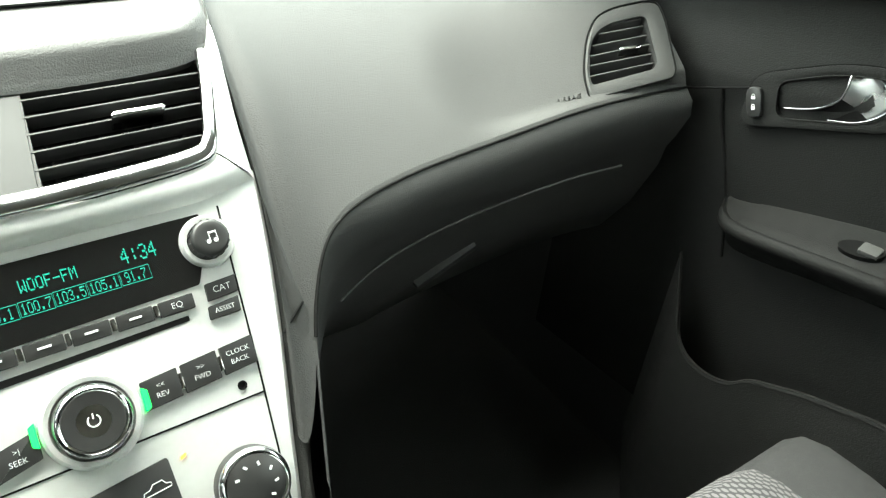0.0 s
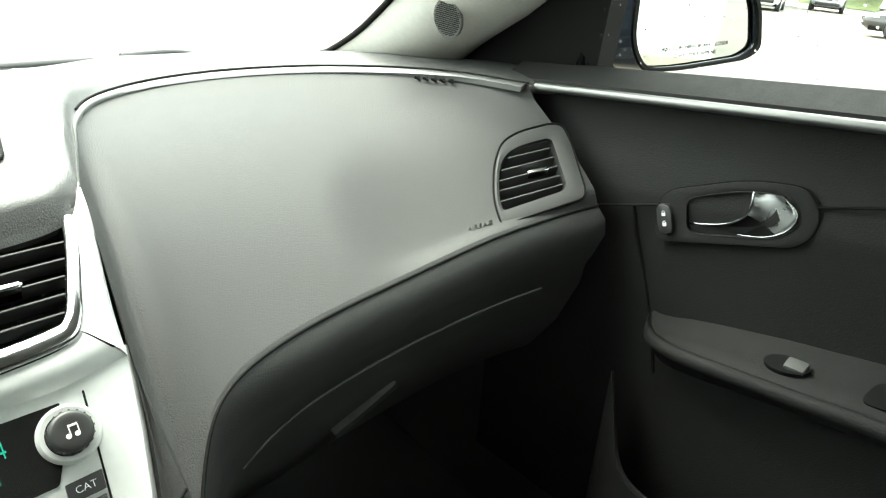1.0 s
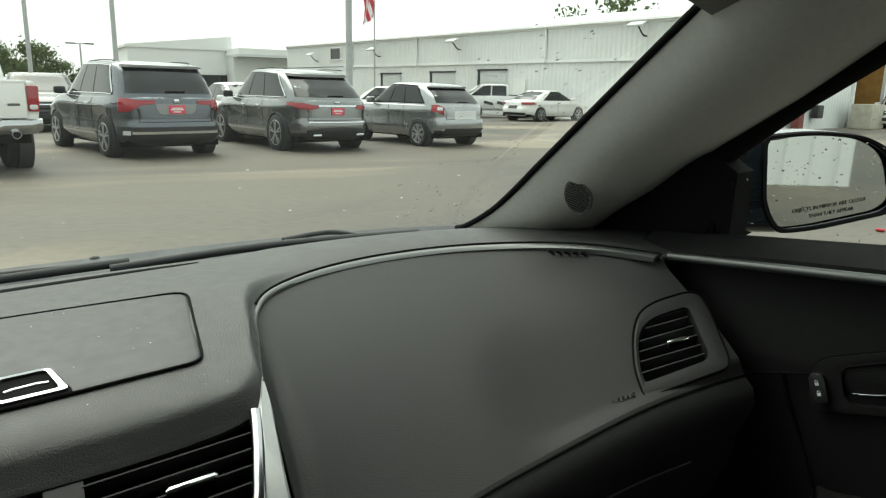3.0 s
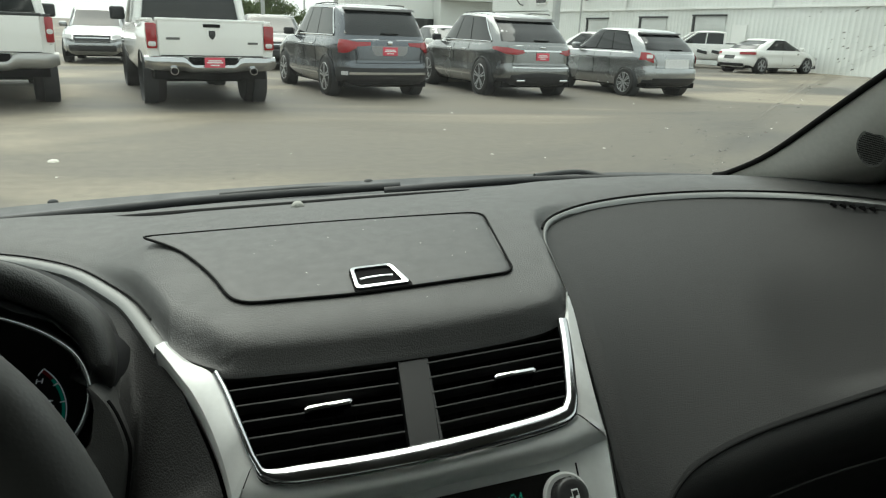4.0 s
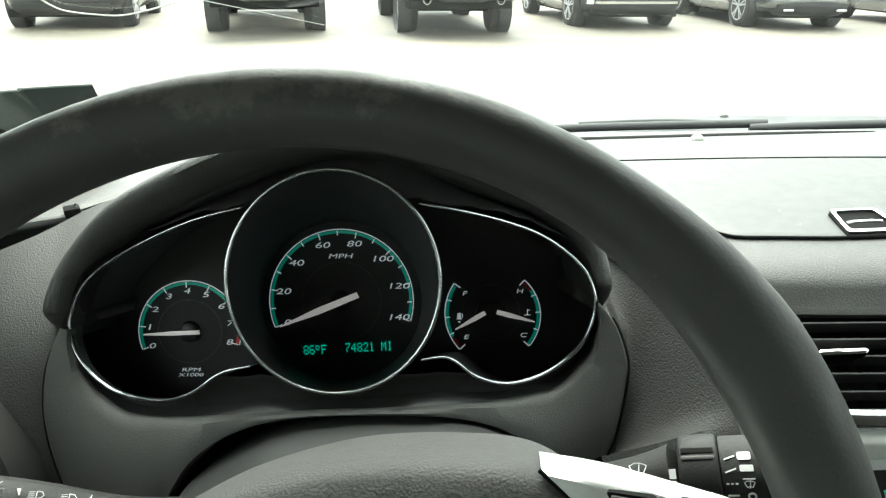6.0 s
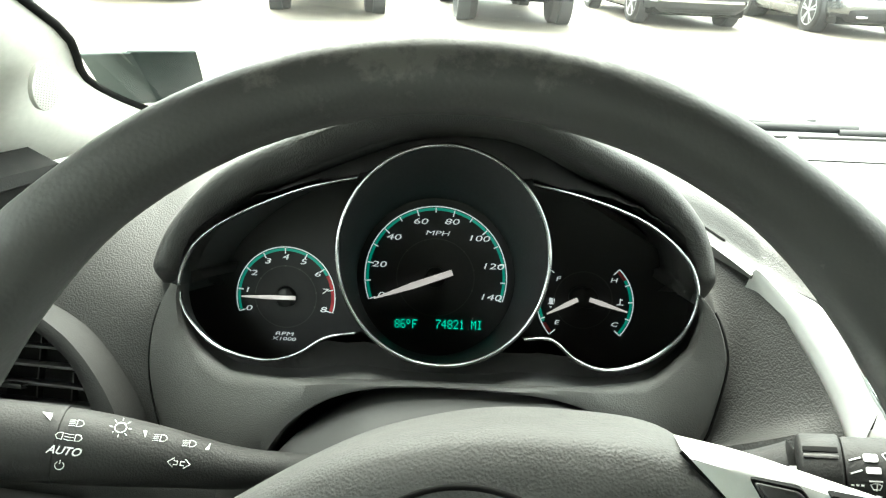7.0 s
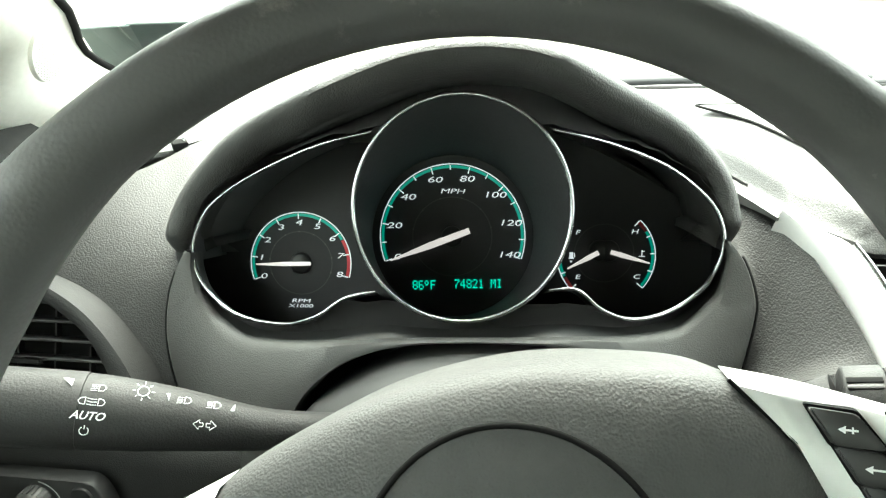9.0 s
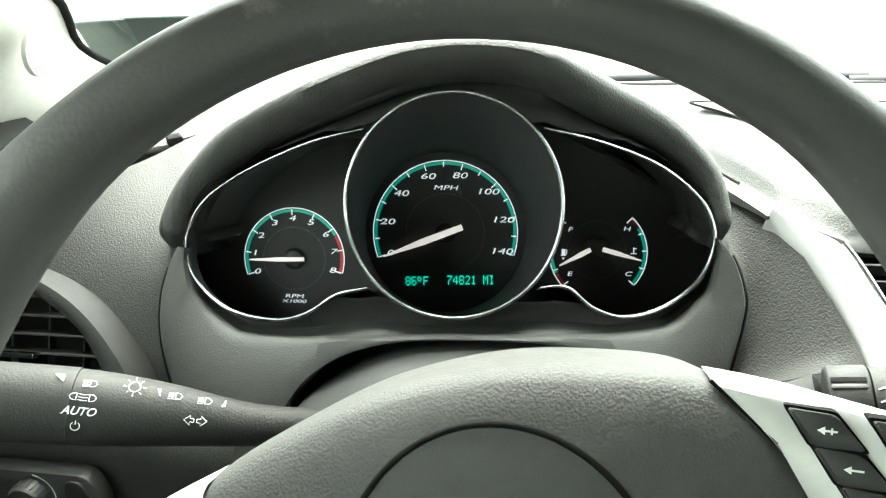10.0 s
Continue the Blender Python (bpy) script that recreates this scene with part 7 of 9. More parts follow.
# ---- outside the windscreen: cowl and wipers ----
cowl = thing("cowl", "black plastic cowl below the windscreen", "cowl", (0, 0.7, 1.0))
bm = bmesh.new()
loft(bm, [[Vector((x, back_y(x) + dy, z)) for x in np.linspace(-0.95, 0.76, 30)] for dy, z in ((0.005, 1.040), (0.05, 1.022), (0.10, 1.020), (0.16, 1.026), (0.205, 1.030), (0.215, 1.020), (0.23, 0.95))])
part("cowl_panel", bm, surface("cowl_plastic", (0.014, 0.017, 0.021), 0.5, vary=0.25, scale=25, bump=0.3, bump_scale=300), cowl)
for x in (-0.455, 0.085):
    part("washer_nozzle", one(turned, [(0.009, 0), (0.0085, 0.005), (0.005, 0.008), (0.0005, 0.0085)], Matrix.Translation((x, 0.80, 1.025)) @ Matrix.Diagonal((1, 0.7, 1, 1)), 16), M_SMOOTH, cowl, "washer nozzle")
for a, b, c in (((-0.55, 0.69, 1.026), (-0.2, 0.715, 1.034), (0.13, 0.722, 1.034)), ((0.10, 0.715, 1.028), (0.36, 0.69, 1.036), (0.60, 0.605, 1.042))):
    wp = thing("wiper", "black windscreen wiper at rest", "wiper", a, "wipers")
    part("blade", one(tube, curve([a, b, c], 10), 0.006, 8, flat=1.2), M_SMOOTH, wp)
    part("arm", one(tube, curve([(b[0] + 0.02, b[1] + 0.012, b[2] + 0.004), ((b[0] + c[0]) / 2, b[1] + 0.03, b[2] + 0.002), (c[0] * 0.9, c[1] + 0.05, c[2] - 0.012)], 8), 0.005, 8), M_SMOOTH, wp)

# ---- rain drops and dust ----
def scatter(name, label, spots, normal, material, seed):
    me = specks(spots, Vector(normal), seed)
    me.materials.append(material)
    for f in me.polygons:
        f.use_smooth = True
    ob = new(name, me)
    return tagged(ob, label, name.replace("_", " "), kind="stuff")


rng = random.Random(5)
spots = []
for _ in range(260):
    x = 0.64 - abs(rng.gauss(0, 0.085))
    s = rng.uniform(0.02, 0.8)
    spots.append((ws_point(x, s, 0.0125), rng.choice((0.0006, 0.0008, 0.0011, 0.0017))))
for _ in range(25):
    spots.append((ws_point(rng.uniform(-0.6, 0.6), rng.uniform(0.02, 0.6), 0.0125), rng.choice((0.0006, 0.0009, 0.0013))))
scatter("rain_drops", "clear rain drops on the windscreen", spots, (0, 0.5, 0.86), M_DROP, 1)
spots = []
for _ in range(170):
    t, h = rng.uniform(0.0, 0.55), rng.random()
    a, b = Vector((0.739, lerp(0.05, -0.7, t), lerp(1.11, 1.19, t))), Vector((0.68, lerp(0.045, -0.76, t), lerp(1.20, 1.46, min(1, t * 1.6))))
    spots.append((a.lerp(b, h) + Vector((0.001, 0, 0)), rng.choice((0.0006, 0.0009, 0.0013))))
scatter("rain_drops", "clear rain drops on the side window", spots, (1, 0, 0.25), M_DROP, 2)
spots = []
for _ in range(90):
    q = Vector((rng.uniform(-0.10, 0.10), rng.uniform(-0.055, 0.055)))
    spots.append((MM @ Vector((q.x, q.y, -0.0028)), rng.choice((0.0006, 0.0009, 0.0012))))
scatter("rain_drops", "clear rain drops on the mirror glass", spots, MM.col[2].to_3d(), M_DROP, 3)
spots = []
for _ in range(45):
    x, y = rng.uniform(-0.14, 0.13), rng.uniform(0.06, 0.40)
    spots.append((on_top((x, y), 0.0026), rng.choice((0.0003, 0.0004, 0.0006))))
scatter("dust_specks", "pale dust specks on the dash top", spots, (0, 0, 1), M_DUST, 4)

# the car leans a little on the sloping yard
for ob in list(scene.objects):
    if ob.parent is None and ob.type in ("MESH", "EMPTY"):
        ob.matrix_basis = CAR @ ob.matrix_basis

# ---- the yard ----
def asphalt_mat():
    m, n, l, p = mat_new("asphalt")
    co = n.new("ShaderNodeTexCoord")
    big = n.new("ShaderNodeTexNoise")
    big.inputs["Scale"].default_value = 0.22
    big.inputs["Detail"].default_value = 9
    mp = n.new("ShaderNodeMapping")
    mp.inputs["Scale"].default_value = (0.55, 1.0, 1)
    mp.inputs["Rotation"].default_value = (0, 0, 0.06)
    big.inputs["Distortion"].default_value = 1.2
    l.new(co.outputs["Object"], mp.inputs[0])
    l.new(mp.outputs[0], big.inputs["Vector"])
    fine = n.new("ShaderNodeTexNoise")
    fine.inputs["Scale"].default_value = 9
    fine.inputs["Detail"].default_value = 8
    l.new(co.outputs["Object"], fine.inputs["Vector"])
    ramp = n.new("ShaderNodeValToRGB")
    e = ramp.color_ramp.elements
    e[0].position, e[0].color = 0.36, (0.060, 0.055, 0.047, 1)
    e[1].position, e[1].color = 0.64, (0.235, 0.205, 0.155, 1)
    for at, col in ((0.45, (0.100, 0.089, 0.071, 1)), (0.53, (0.118, 0.104, 0.081, 1)), (0.56, (0.150, 0.130, 0.098, 1))):
        mid = e.new(at)
        mid.color = col
    l.new(big.outputs[0], ramp.inputs[0])
    mix = n.new("ShaderNodeMix")
    mix.data_type, mix.blend_type = "RGBA", "OVERLAY"
    mix.inputs[0].default_value = 0.35
    l.new(ramp.outputs[0], mix.inputs[6])
    l.new(fine.outputs[0], mix.inputs[7])
    l.new(mix.outputs[2], p.inputs["Base Color"])
    rg = n.new("ShaderNodeMapRange")
    rg.inputs[3].default_value, rg.inputs[4].default_value = 0.55, 0.85
    l.new(big.outputs[0], rg.inputs[0])
    l.new(rg.outputs[0], p.inputs["Roughness"])
    bn = n.new("ShaderNodeBump")
    bn.inputs["Strength"].default_value, bn.inputs["Distance"].default_value = 0.4, 0.01
    l.new(fine.outputs[0], bn.inputs["Height"])
    l.new(bn.outputs[0], p.inputs["Normal"])
    return m


bm = bmesh.new()
bmesh.ops.create_grid(bm, x_segments=30, y_segments=30, size=900)
tagged(link_mesh("ground", bm, asphalt_mat()), "worn grey-brown asphalt yard with pale stains", "ground", kind="structure")

M_TYRE = surface("tyre_rubber", (0.02, 0.02, 0.02), 0.8, vary=0.2, scale=30)
M_ALLOY = surface("alloy", (0.42, 0.43, 0.44), 0.30, metal=0.5, vary=0.1, scale=20)
M_CARGLASS = surface("car_glass", (0.010, 0.012, 0.013), 0.05, vary=0.1, scale=3, spec=0.5)
M_LAMPRED = surface("tail_lamp", (0.27, 0.008, 0.014), 0.12, vary=0.25, scale=12, coat=0.5)
M_LAMPCLEAR = surface("lamp_clear", (0.6, 0.6, 0.6), 0.1, vary=0.1, coat=0.5)
M_PLATE = surface("plate_red", (0.62, 0.07, 0.11), 0.5, vary=0.1, scale=30)
M_BUMP = surface("bumper_dark", (0.025, 0.026, 0.028), 0.6, vary=0.15, scale=15)
M_POLEGREY = surface("badge_grey", (0.12, 0.12, 0.12), 0.4, metal=0.5)
M_PLATEFIELD = surface("plate_field", (0.22, 0.22, 0.225), 0.4, coat=0.5)
M_GOLD = surface("badge_gold", (0.5, 0.36, 0.08), 0.35, metal=0.6)


def paint(name, color, metal=0.0):
    return surface(name, color, 0.26 if metal else 0.38, metal=metal, vary=0.06, scale=2.0, coat=1.0, coarse=0.6, spec=0.25)


P_WHITE = paint("paint_white", (0.78, 0.78, 0.76))
P_DARK = paint("paint_steel", (0.095, 0.105, 0.12), 0.75)
P_GREY = paint("paint_grey", (0.21, 0.217, 0.217), 0.8)
P_SILVER = paint("paint_silver", (0.33, 0.34, 0.345), 0.75)
P_BLACK = paint("paint_black", (0.02, 0.02, 0.022))


def wheel_at(car, x, y, r, w, spokes=10):
    side = 1 if x > 0 else -1
    m = Matrix.Translation((x, y, r)) @ Matrix.Rotation(radians(90) * side, 4, "Y")
    whl = part("tyre", one(turned, [(r * 0.62, -w / 2), (r * 0.93, -w / 2), (r, -w * 0.38), (r, w * 0.38), (r * 0.93, w / 2), (r * 0.64, w / 2)], m, 32), M_TYRE, car, "black tyre")
    bm = bmesh.new()
    turned(bm, [(r * 0.72, w / 2 - 0.004), (r * 0.70, w / 2 + 0.006), (r * 0.64, w / 2 - 0.004), (r * 0.60, w / 2 - 0.06)], m, 28)
    for i in range(spokes):
        a = 2 * math.pi * i / spokes
        for da in (-0.15, 0.15):
            block(bm, (r * 0.56, r * 0.075, 0.03), m @ Matrix.Rotation(a + da, 4, "Z") @ Matrix.Translation((r * 0.36, 0, w / 2 - 0.008)))
    turned(bm, [(r * 0.12, w / 2 - 0.03), (r * 0.11, w / 2), (0.002, w / 2 + 0.003)], m, 14)
    part("rim", bm, M_ALLOY, whl, "alloy rim")
    part("rim_back", one(turned, [(r * 0.62, w / 2 - 0.06), (0.003, w / 2 - 0.06)], m, 20), M_BLACK, whl)


def hull(bm, stations, cap=True):
    """A body from cross-sections along y: each a list of (x, z) for the right half, from the foot up to the middle."""
    rails = []
    for y, half in stations:
        rails.append([Vector((x, y, z)) for x, z in half] + [Vector((-x, y, z)) for x, z in half[::-1]])
    vs = loft(bm, rails, False)
    for k in (0, -1):
        try:
            bm.faces.new(vs[k])
        except ValueError:
            pass
    for a, b in zip(vs, vs[1:]):
        bm.faces.new((a[0], a[-1], b[-1], b[0]))


def section(w, z0, zb, wr=None, crown=0.03):
    """Lower body section: sill, bulging flank, shoulder at zb, flat deck."""
    return [(w * 0.88, z0), (w * 0.97, z0 + 0.12), (w, lerp(z0, zb, 0.45)), (w * 0.985, lerp(z0, zb, 0.8)), (w * 0.95, zb - 0.02), (w * 0.88, zb), (w * 0.4, zb + crown * 0.7), (0.01, zb + crown)]


def arches(car, half, ys, r):
    for y in ys:
        for side in (1, -1):
            m = Matrix.Translation((side * (half - 0.02), y, r)) @ Matrix.Rotation(radians(90) * side, 4, "Y")
            part("wheel_arch", one(turned, [(r * 1.13, -0.2), (r * 1.13, 0.010), (r * 1.10, 0.016), (r * 1.08, 0.010), (r * 1.06, -0.06), (0.01, -0.1)], m, 28), M_BUMP, car, "dark wheel arch")


def plate(car, y, z, red=True, turn=0):
    m = Matrix.Translation((0, y, z)) @ Matrix.Rotation(radians(90), 4, "X")
    p = part("licence_plate", one(block, (0.305, 0.152, 0.012), m, 0.004), M_PLATE if red else M_BUMP, car, "red dealer plate")
    if red:
        for dz, w in ((0.028, 0.20), (0.0, 0.24), (-0.04, 0.14)):
            part("plate_bar", one(block, (w, 0.018, 0.004), m @ Matrix.Translation((0, dz, 0.006))), M_WHITE, p)


def lamp(car, pts, y0, y1, side, material=None, label="red tail lamp"):
    """A lamp whose outline (x, z) is seen from behind; it wraps from y0 to y1."""
    bm = bmesh.new()
    slab(bm, rounded([(side * x, z) for x, z in (pts if side > 0 else pts[::-1])], 0.02), 0, y1 - y0, Matrix.Translation((0, y1, 0)) @ Matrix.Rotation(radians(90), 4, "X"), 0.015)
    part("tail_lamp" if material is None else "lamp", bm, material or M_LAMPRED, car, label)


class Shell:
    """A car's outer skin as rounded rings: each row is (z, half width, rear y, front y, squareness)."""
    def __init__(self, low, high, length, bow=(0.10, 0.08)):
        self.low, self.high, self.L, self.bow = low, high, length, bow

    def bowed(self, rows, v):
        """The roof line falls away towards the tail and the windscreen."""
        if rows is self.high:
            m = 0.46 * self.L
            t = (m - v.y) / m if v.y < m else (v.y - m) / (0.30 * self.L)
            v.z -= self.bow[0 if v.y < m else 1] * smooth01(rows[0][0], rows[-1][0], v.z) * t * t
        return v

    def row(self, rows, z):
        k = [table([(r[0], r[i]) for r in rows], z) for i in range(1, 5)]
        return k

    def drop(self, y, z, k):
        return z - k * smooth01(0.70 * self.L, 0.99 * self.L, y)

    def ring(self, rows, z, n=56, nose=0.0):
        X, y0, y1, e = self.row(rows, z)
        yc, Y = (y0 + y1) / 2, (y1 - y0) / 2
        out = []
        for i in range(n):
            a = 2 * math.pi * i / n
            ca, sa = math.cos(a), math.sin(a)
            x, y = X * math.copysign(abs(ca) ** (2 / e), ca), yc + Y * math.copysign(abs(sa) ** (2 / e), sa)
            out.append(self.bowed(rows, Vector((x, y, self.drop(y, z, nose)))))
        return out

    def side(self, rows, y, z, s, off=0.0):
        X, y0, y1, e = self.row(rows, z)
        yc, Y = (y0 + y1) / 2, (y1 - y0) / 2
        f = min(0.995, abs((y - yc) / Y))
        return self.bowed(rows, Vector((s * (X * (1 - f ** e) ** (1 / e) + off), y, z)))

    def end(self, rows, g, z, front=False, off=0.0):
        X, y0, y1, e = self.row(rows, z)
        yc, Y = (y0 + y1) / 2, (y1 - y0) / 2
        d = Y * (1 - min(0.995, abs(g)) ** e) ** (1 / e) + off
        return self.bowed(rows, Vector((g * (X + off), yc + (d if front else -d), z)))

    def patch_end(self, rows, g0, g1, z0, z1, off=0.012, front=False, n=10, m=5):
        """A raised patch on the tail or nose; z0 and z1 are heights or functions of g."""
        bm = bmesh.new()
        gs = [lerp(g0, g1, i / n) for i in range(n + 1)]
        lo = [z0(abs(g)) if callable(z0) else z0 for g in gs]
        hi = [z1(abs(g)) if callable(z1) else z1 for g in gs]
        rails = [[self.end(rows, g, a, front, -0.01) for g, a in zip(gs, lo)]]
        for k in range(m + 1):
            rails.append([self.end(rows, g, lerp(a, b, k / m), front, off) for g, a, b in zip(gs, lo, hi)])
        rails.append([self.end(rows, g, b, front, -0.01) for g, b in zip(gs, hi)])
        rails = [[r[0] + (r[0] - r[1]).normalized() * 0.001 + Vector((0, 0.02 * (-1 if front else 1), 0))] + r + [r[-1] + Vector((0, 0.02 * (-1 if front else 1), 0))] for r in rails]
        loft(bm, rails)
        return bm

    def patch_side(self, rows, s, bot, top, z0, z1, off=0.006, n=10, m=6):
        """A raised patch on a flank between bot (y0, y1) at z0 and top (y0, y1) at z1."""
        bm = bmesh.new()
        rails = []
        for k in range(m + 1):
            t = k / m
            a, b = lerp(bot[0], top[0], t), lerp(bot[1], top[1], t)
            rails.append([self.side(rows, lerp(a, b, i / n), lerp(z0, z1, t), s, off) for i in range(n + 1)])
        loft(bm, rails)
        return bm


def car_shell(car, color, L, W, H, belt_z, rb, rt, ft, fb, tail=0.0, e=5.0, nose_drop=0.18, roof_w=0.76, chrome=False, splits=(0.36, 0.66), quarter=True, z_glass=(0.10, 0.86), rear_glass=0.74, bow=(0.10, 0.08)):
    """Body, glasshouse, windows and roof; the car heads along +y with its tail at y = 0."""
    w = W / 2
    low = [(0.24, w * 0.90, 0.18, L - 0.16, e), (0.34, w * 0.960, 0.07, L - 0.05, e), (0.44, w * 0.992, 0.01, L, e), (0.58, w * 0.982, 0.0, L, e), (0.63, w * 0.980, 0.015, L, e), (0.67, w * 0.980, 0.06, L - 0.01, e), (belt_z - 0.20, w * 0.990, 0.065 + tail, L - 0.09, e), (belt_z - 0.14, w * 1.0, 0.07 + tail, L - 0.12, e), (belt_z - 0.10, w * 0.985, 0.075 + tail, L - 0.18, e), (belt_z - 0.04, w * 0.965, 0.09 + tail, L - 0.28, e), (belt_z, w * 0.945, 0.13 + tail, L - 0.40, e)]
    high = [(belt_z - 0.03, w * 0.945, rb - 0.02, fb + 0.04, e), (belt_z + 0.02, w * 0.93, rb, fb, e), (lerp(belt_z, H, 0.5), w * lerp(0.93, roof_w, 0.46), lerp(rb, rt, 0.40), lerp(fb, ft, 0.55), e), (H - 0.10, w * (roof_w + 0.02), lerp(rb, rt, 0.85), lerp(fb, ft, 0.93), e - 0.4), (H - 0.045, w * roof_w * 0.975, rt, ft - 0.05, e - 0.8)]
    sh = Shell(low, high, L, bow)
    bm = bmesh.new()
    vs = loft(bm, [sh.ring(low, z, 96, nose_drop * smooth01(0.40, belt_z, z)) for z in (0.24, 0.29, 0.34, 0.44, 0.52, 0.58, 0.63, 0.67, 0.72, belt_z - 0.20, belt_z - 0.14, belt_z - 0.10, belt_z - 0.04, belt_z - 0.02, belt_z)], True)
    # bonnet and deck, gently crowned
    top = sh.ring(low, belt_z, 96, nose_drop)
    c = Vector((0, L / 2, belt_z))
    prev = vs[-1]
    for s, h in ((0.93, 0.018), (0.75, 0.032), (0.4, 0.040)):
        cur = [bm.verts.new(Vector((p.x * s, c.y + (p.y - c.y) * s, sh.drop(c.y + (p.y - c.y) * s, belt_z, nose_drop) + h))) for p in top]
        for i in range(96):
            j = (i + 1) % 96
            bm.faces.new((prev[i], prev[j], cur[j], cur[i]))
        prev = cur
    bm.faces.new(prev)
    bm.faces.new(vs[0])
    part("body", bm, color, car, smooth=60)
    bm = bmesh.new()
    vs = loft(bm, [sh.ring(high, z, 96) for z in (belt_z - 0.03, belt_z + 0.02, lerp(belt_z, H, 0.3), lerp(belt_z, H, 0.5), lerp(belt_z, H, 0.7), H - 0.10, H - 0.07, H - 0.045)], True)
    last = sh.ring(high, H - 0.045, 96)
    flat = [Vector((p.x, p.y, H - 0.045)) for p in last]
    yc = sum(p.y for p in last) / 96
    prev = vs[-1]
    for s, h in ((0.95, 0.020), (0.80, 0.034), (0.4, 0.045)):
        cur = [bm.verts.new(sh.bowed(high, Vector((p.x * s, yc + (p.y - yc) * s, H - 0.045))) + Vector((0, 0, h))) for p in flat]
        for i in range(96):
            j = (i + 1) % 96
            bm.faces.new((prev[i], prev[j], cur[j], cur[i]))
        prev = cur
    bm.faces.new(prev)
    part("roof", bm, color, car, smooth=60)
    zl, zh = lerp(belt_z, H, z_glass[0]), lerp(belt_z, H, z_glass[1])
    tl, th = (zl - belt_z) / (H - belt_z), (zh - belt_z) / (H - belt_z)
    r0, r1 = lerp(rb, rt, tl) + 0.50, lerp(rb, rt, th) + 0.44
    f0, f1 = lerp(fb, ft, tl) - 0.28, lerp(fb, ft, th) - 0.16
    for s in (1, -1):
        part("window_surround", sh.patch_side(high, s, (r0 - 0.03, f0 + 0.05), (r1 - 0.03, f1 + 0.03), zl - 0.02, zh + 0.02, 0.004, 24), M_BLACK, car)
        cuts = [0.0] + list(splits) + [1.0]
        for a, b in zip(cuts, cuts[1:]):
            ga, gb = a + (0.008 if a else 0), b - (0.008 if b < 1 else 0)
            part("side_glass", sh.patch_side(high, s, (lerp(r0, f0, ga), lerp(r0, f0, gb)), (lerp(r1, f1, ga), lerp(r1, f1, gb)), zl, zh, 0.008, 10), M_CARGLASS, car, "dark side glass")
        if chrome:
            pts = [sh.side(high, lerp(f0, r0, t), zl - 0.012, s, 0.010) for t in np.linspace(0, 1, 14)] + [sh.side(high, lerp(r0, r1, t) - 0.02, lerp(zl, zh, t), s, 0.010) for t in np.linspace(0.1, 0.9, 5)] + [sh.side(high, lerp(r1, f1, t), zh + 0.012, s, 0.010) for t in np.linspace(0, 1, 14)]
            part("window_trim", one(tube, curve(pts, 2), 0.013, 6), M_CHROME, car, "chrome window trim")
        for t in splits[:2]:
            y = lerp(r0, f0, t)
            part("door_gap", one(tube, [sh.side(low, y, z, s, 0.001) for z in np.linspace(0.40, belt_z - 0.02, 8)], 0.006, 5), M_BLACK, car)
            part("door_handle", one(block, (0.03, 0.19, 0.028), Matrix.Translation(sh.side(low, y + 0.20, belt_z - 0.13, s, 0.008)), 0.010), M_CHROME if chrome else color, car)
        part("wing_mirror", one(block, (0.22, 0.12, 0.15), Matrix.Translation((s * (w + 0.05), f0 - 0.02, belt_z + 0.09)), 0.05, 3), M_BUMP if chrome else color, car, "wing mirror")
        part("mirror_stem", one(tube, [Vector((s * (w - 0.08), f0, belt_z + 0.03)), Vector((s * (w + 0.04), f0, belt_z + 0.07))], 0.025, 6), M_BUMP, car)
    part("rear_glass", sh.patch_end(high, -rear_glass, rear_glass, lerp(belt_z, H, 0.12), lambda g: lerp(belt_z, H, 0.86) - 0.03 * g * g, 0.006, n=20, m=8), M_CARGLASS, car, "dark rear glass")
    part("front_glass", sh.patch_end(high, -0.80, 0.80, lerp(belt_z, H, 0.10), lambda g: lerp(belt_z, H, 0.90) - 0.03 * g * g, 0.006, True, 20, 8), M_CARGLASS, car, "dark windscreen")
    part("underbody", one(block, (W * 0.86, L * 0.90, 0.12), Matrix.Translation((0, L / 2, 0.27))), M_BLACK, car)
    return sh


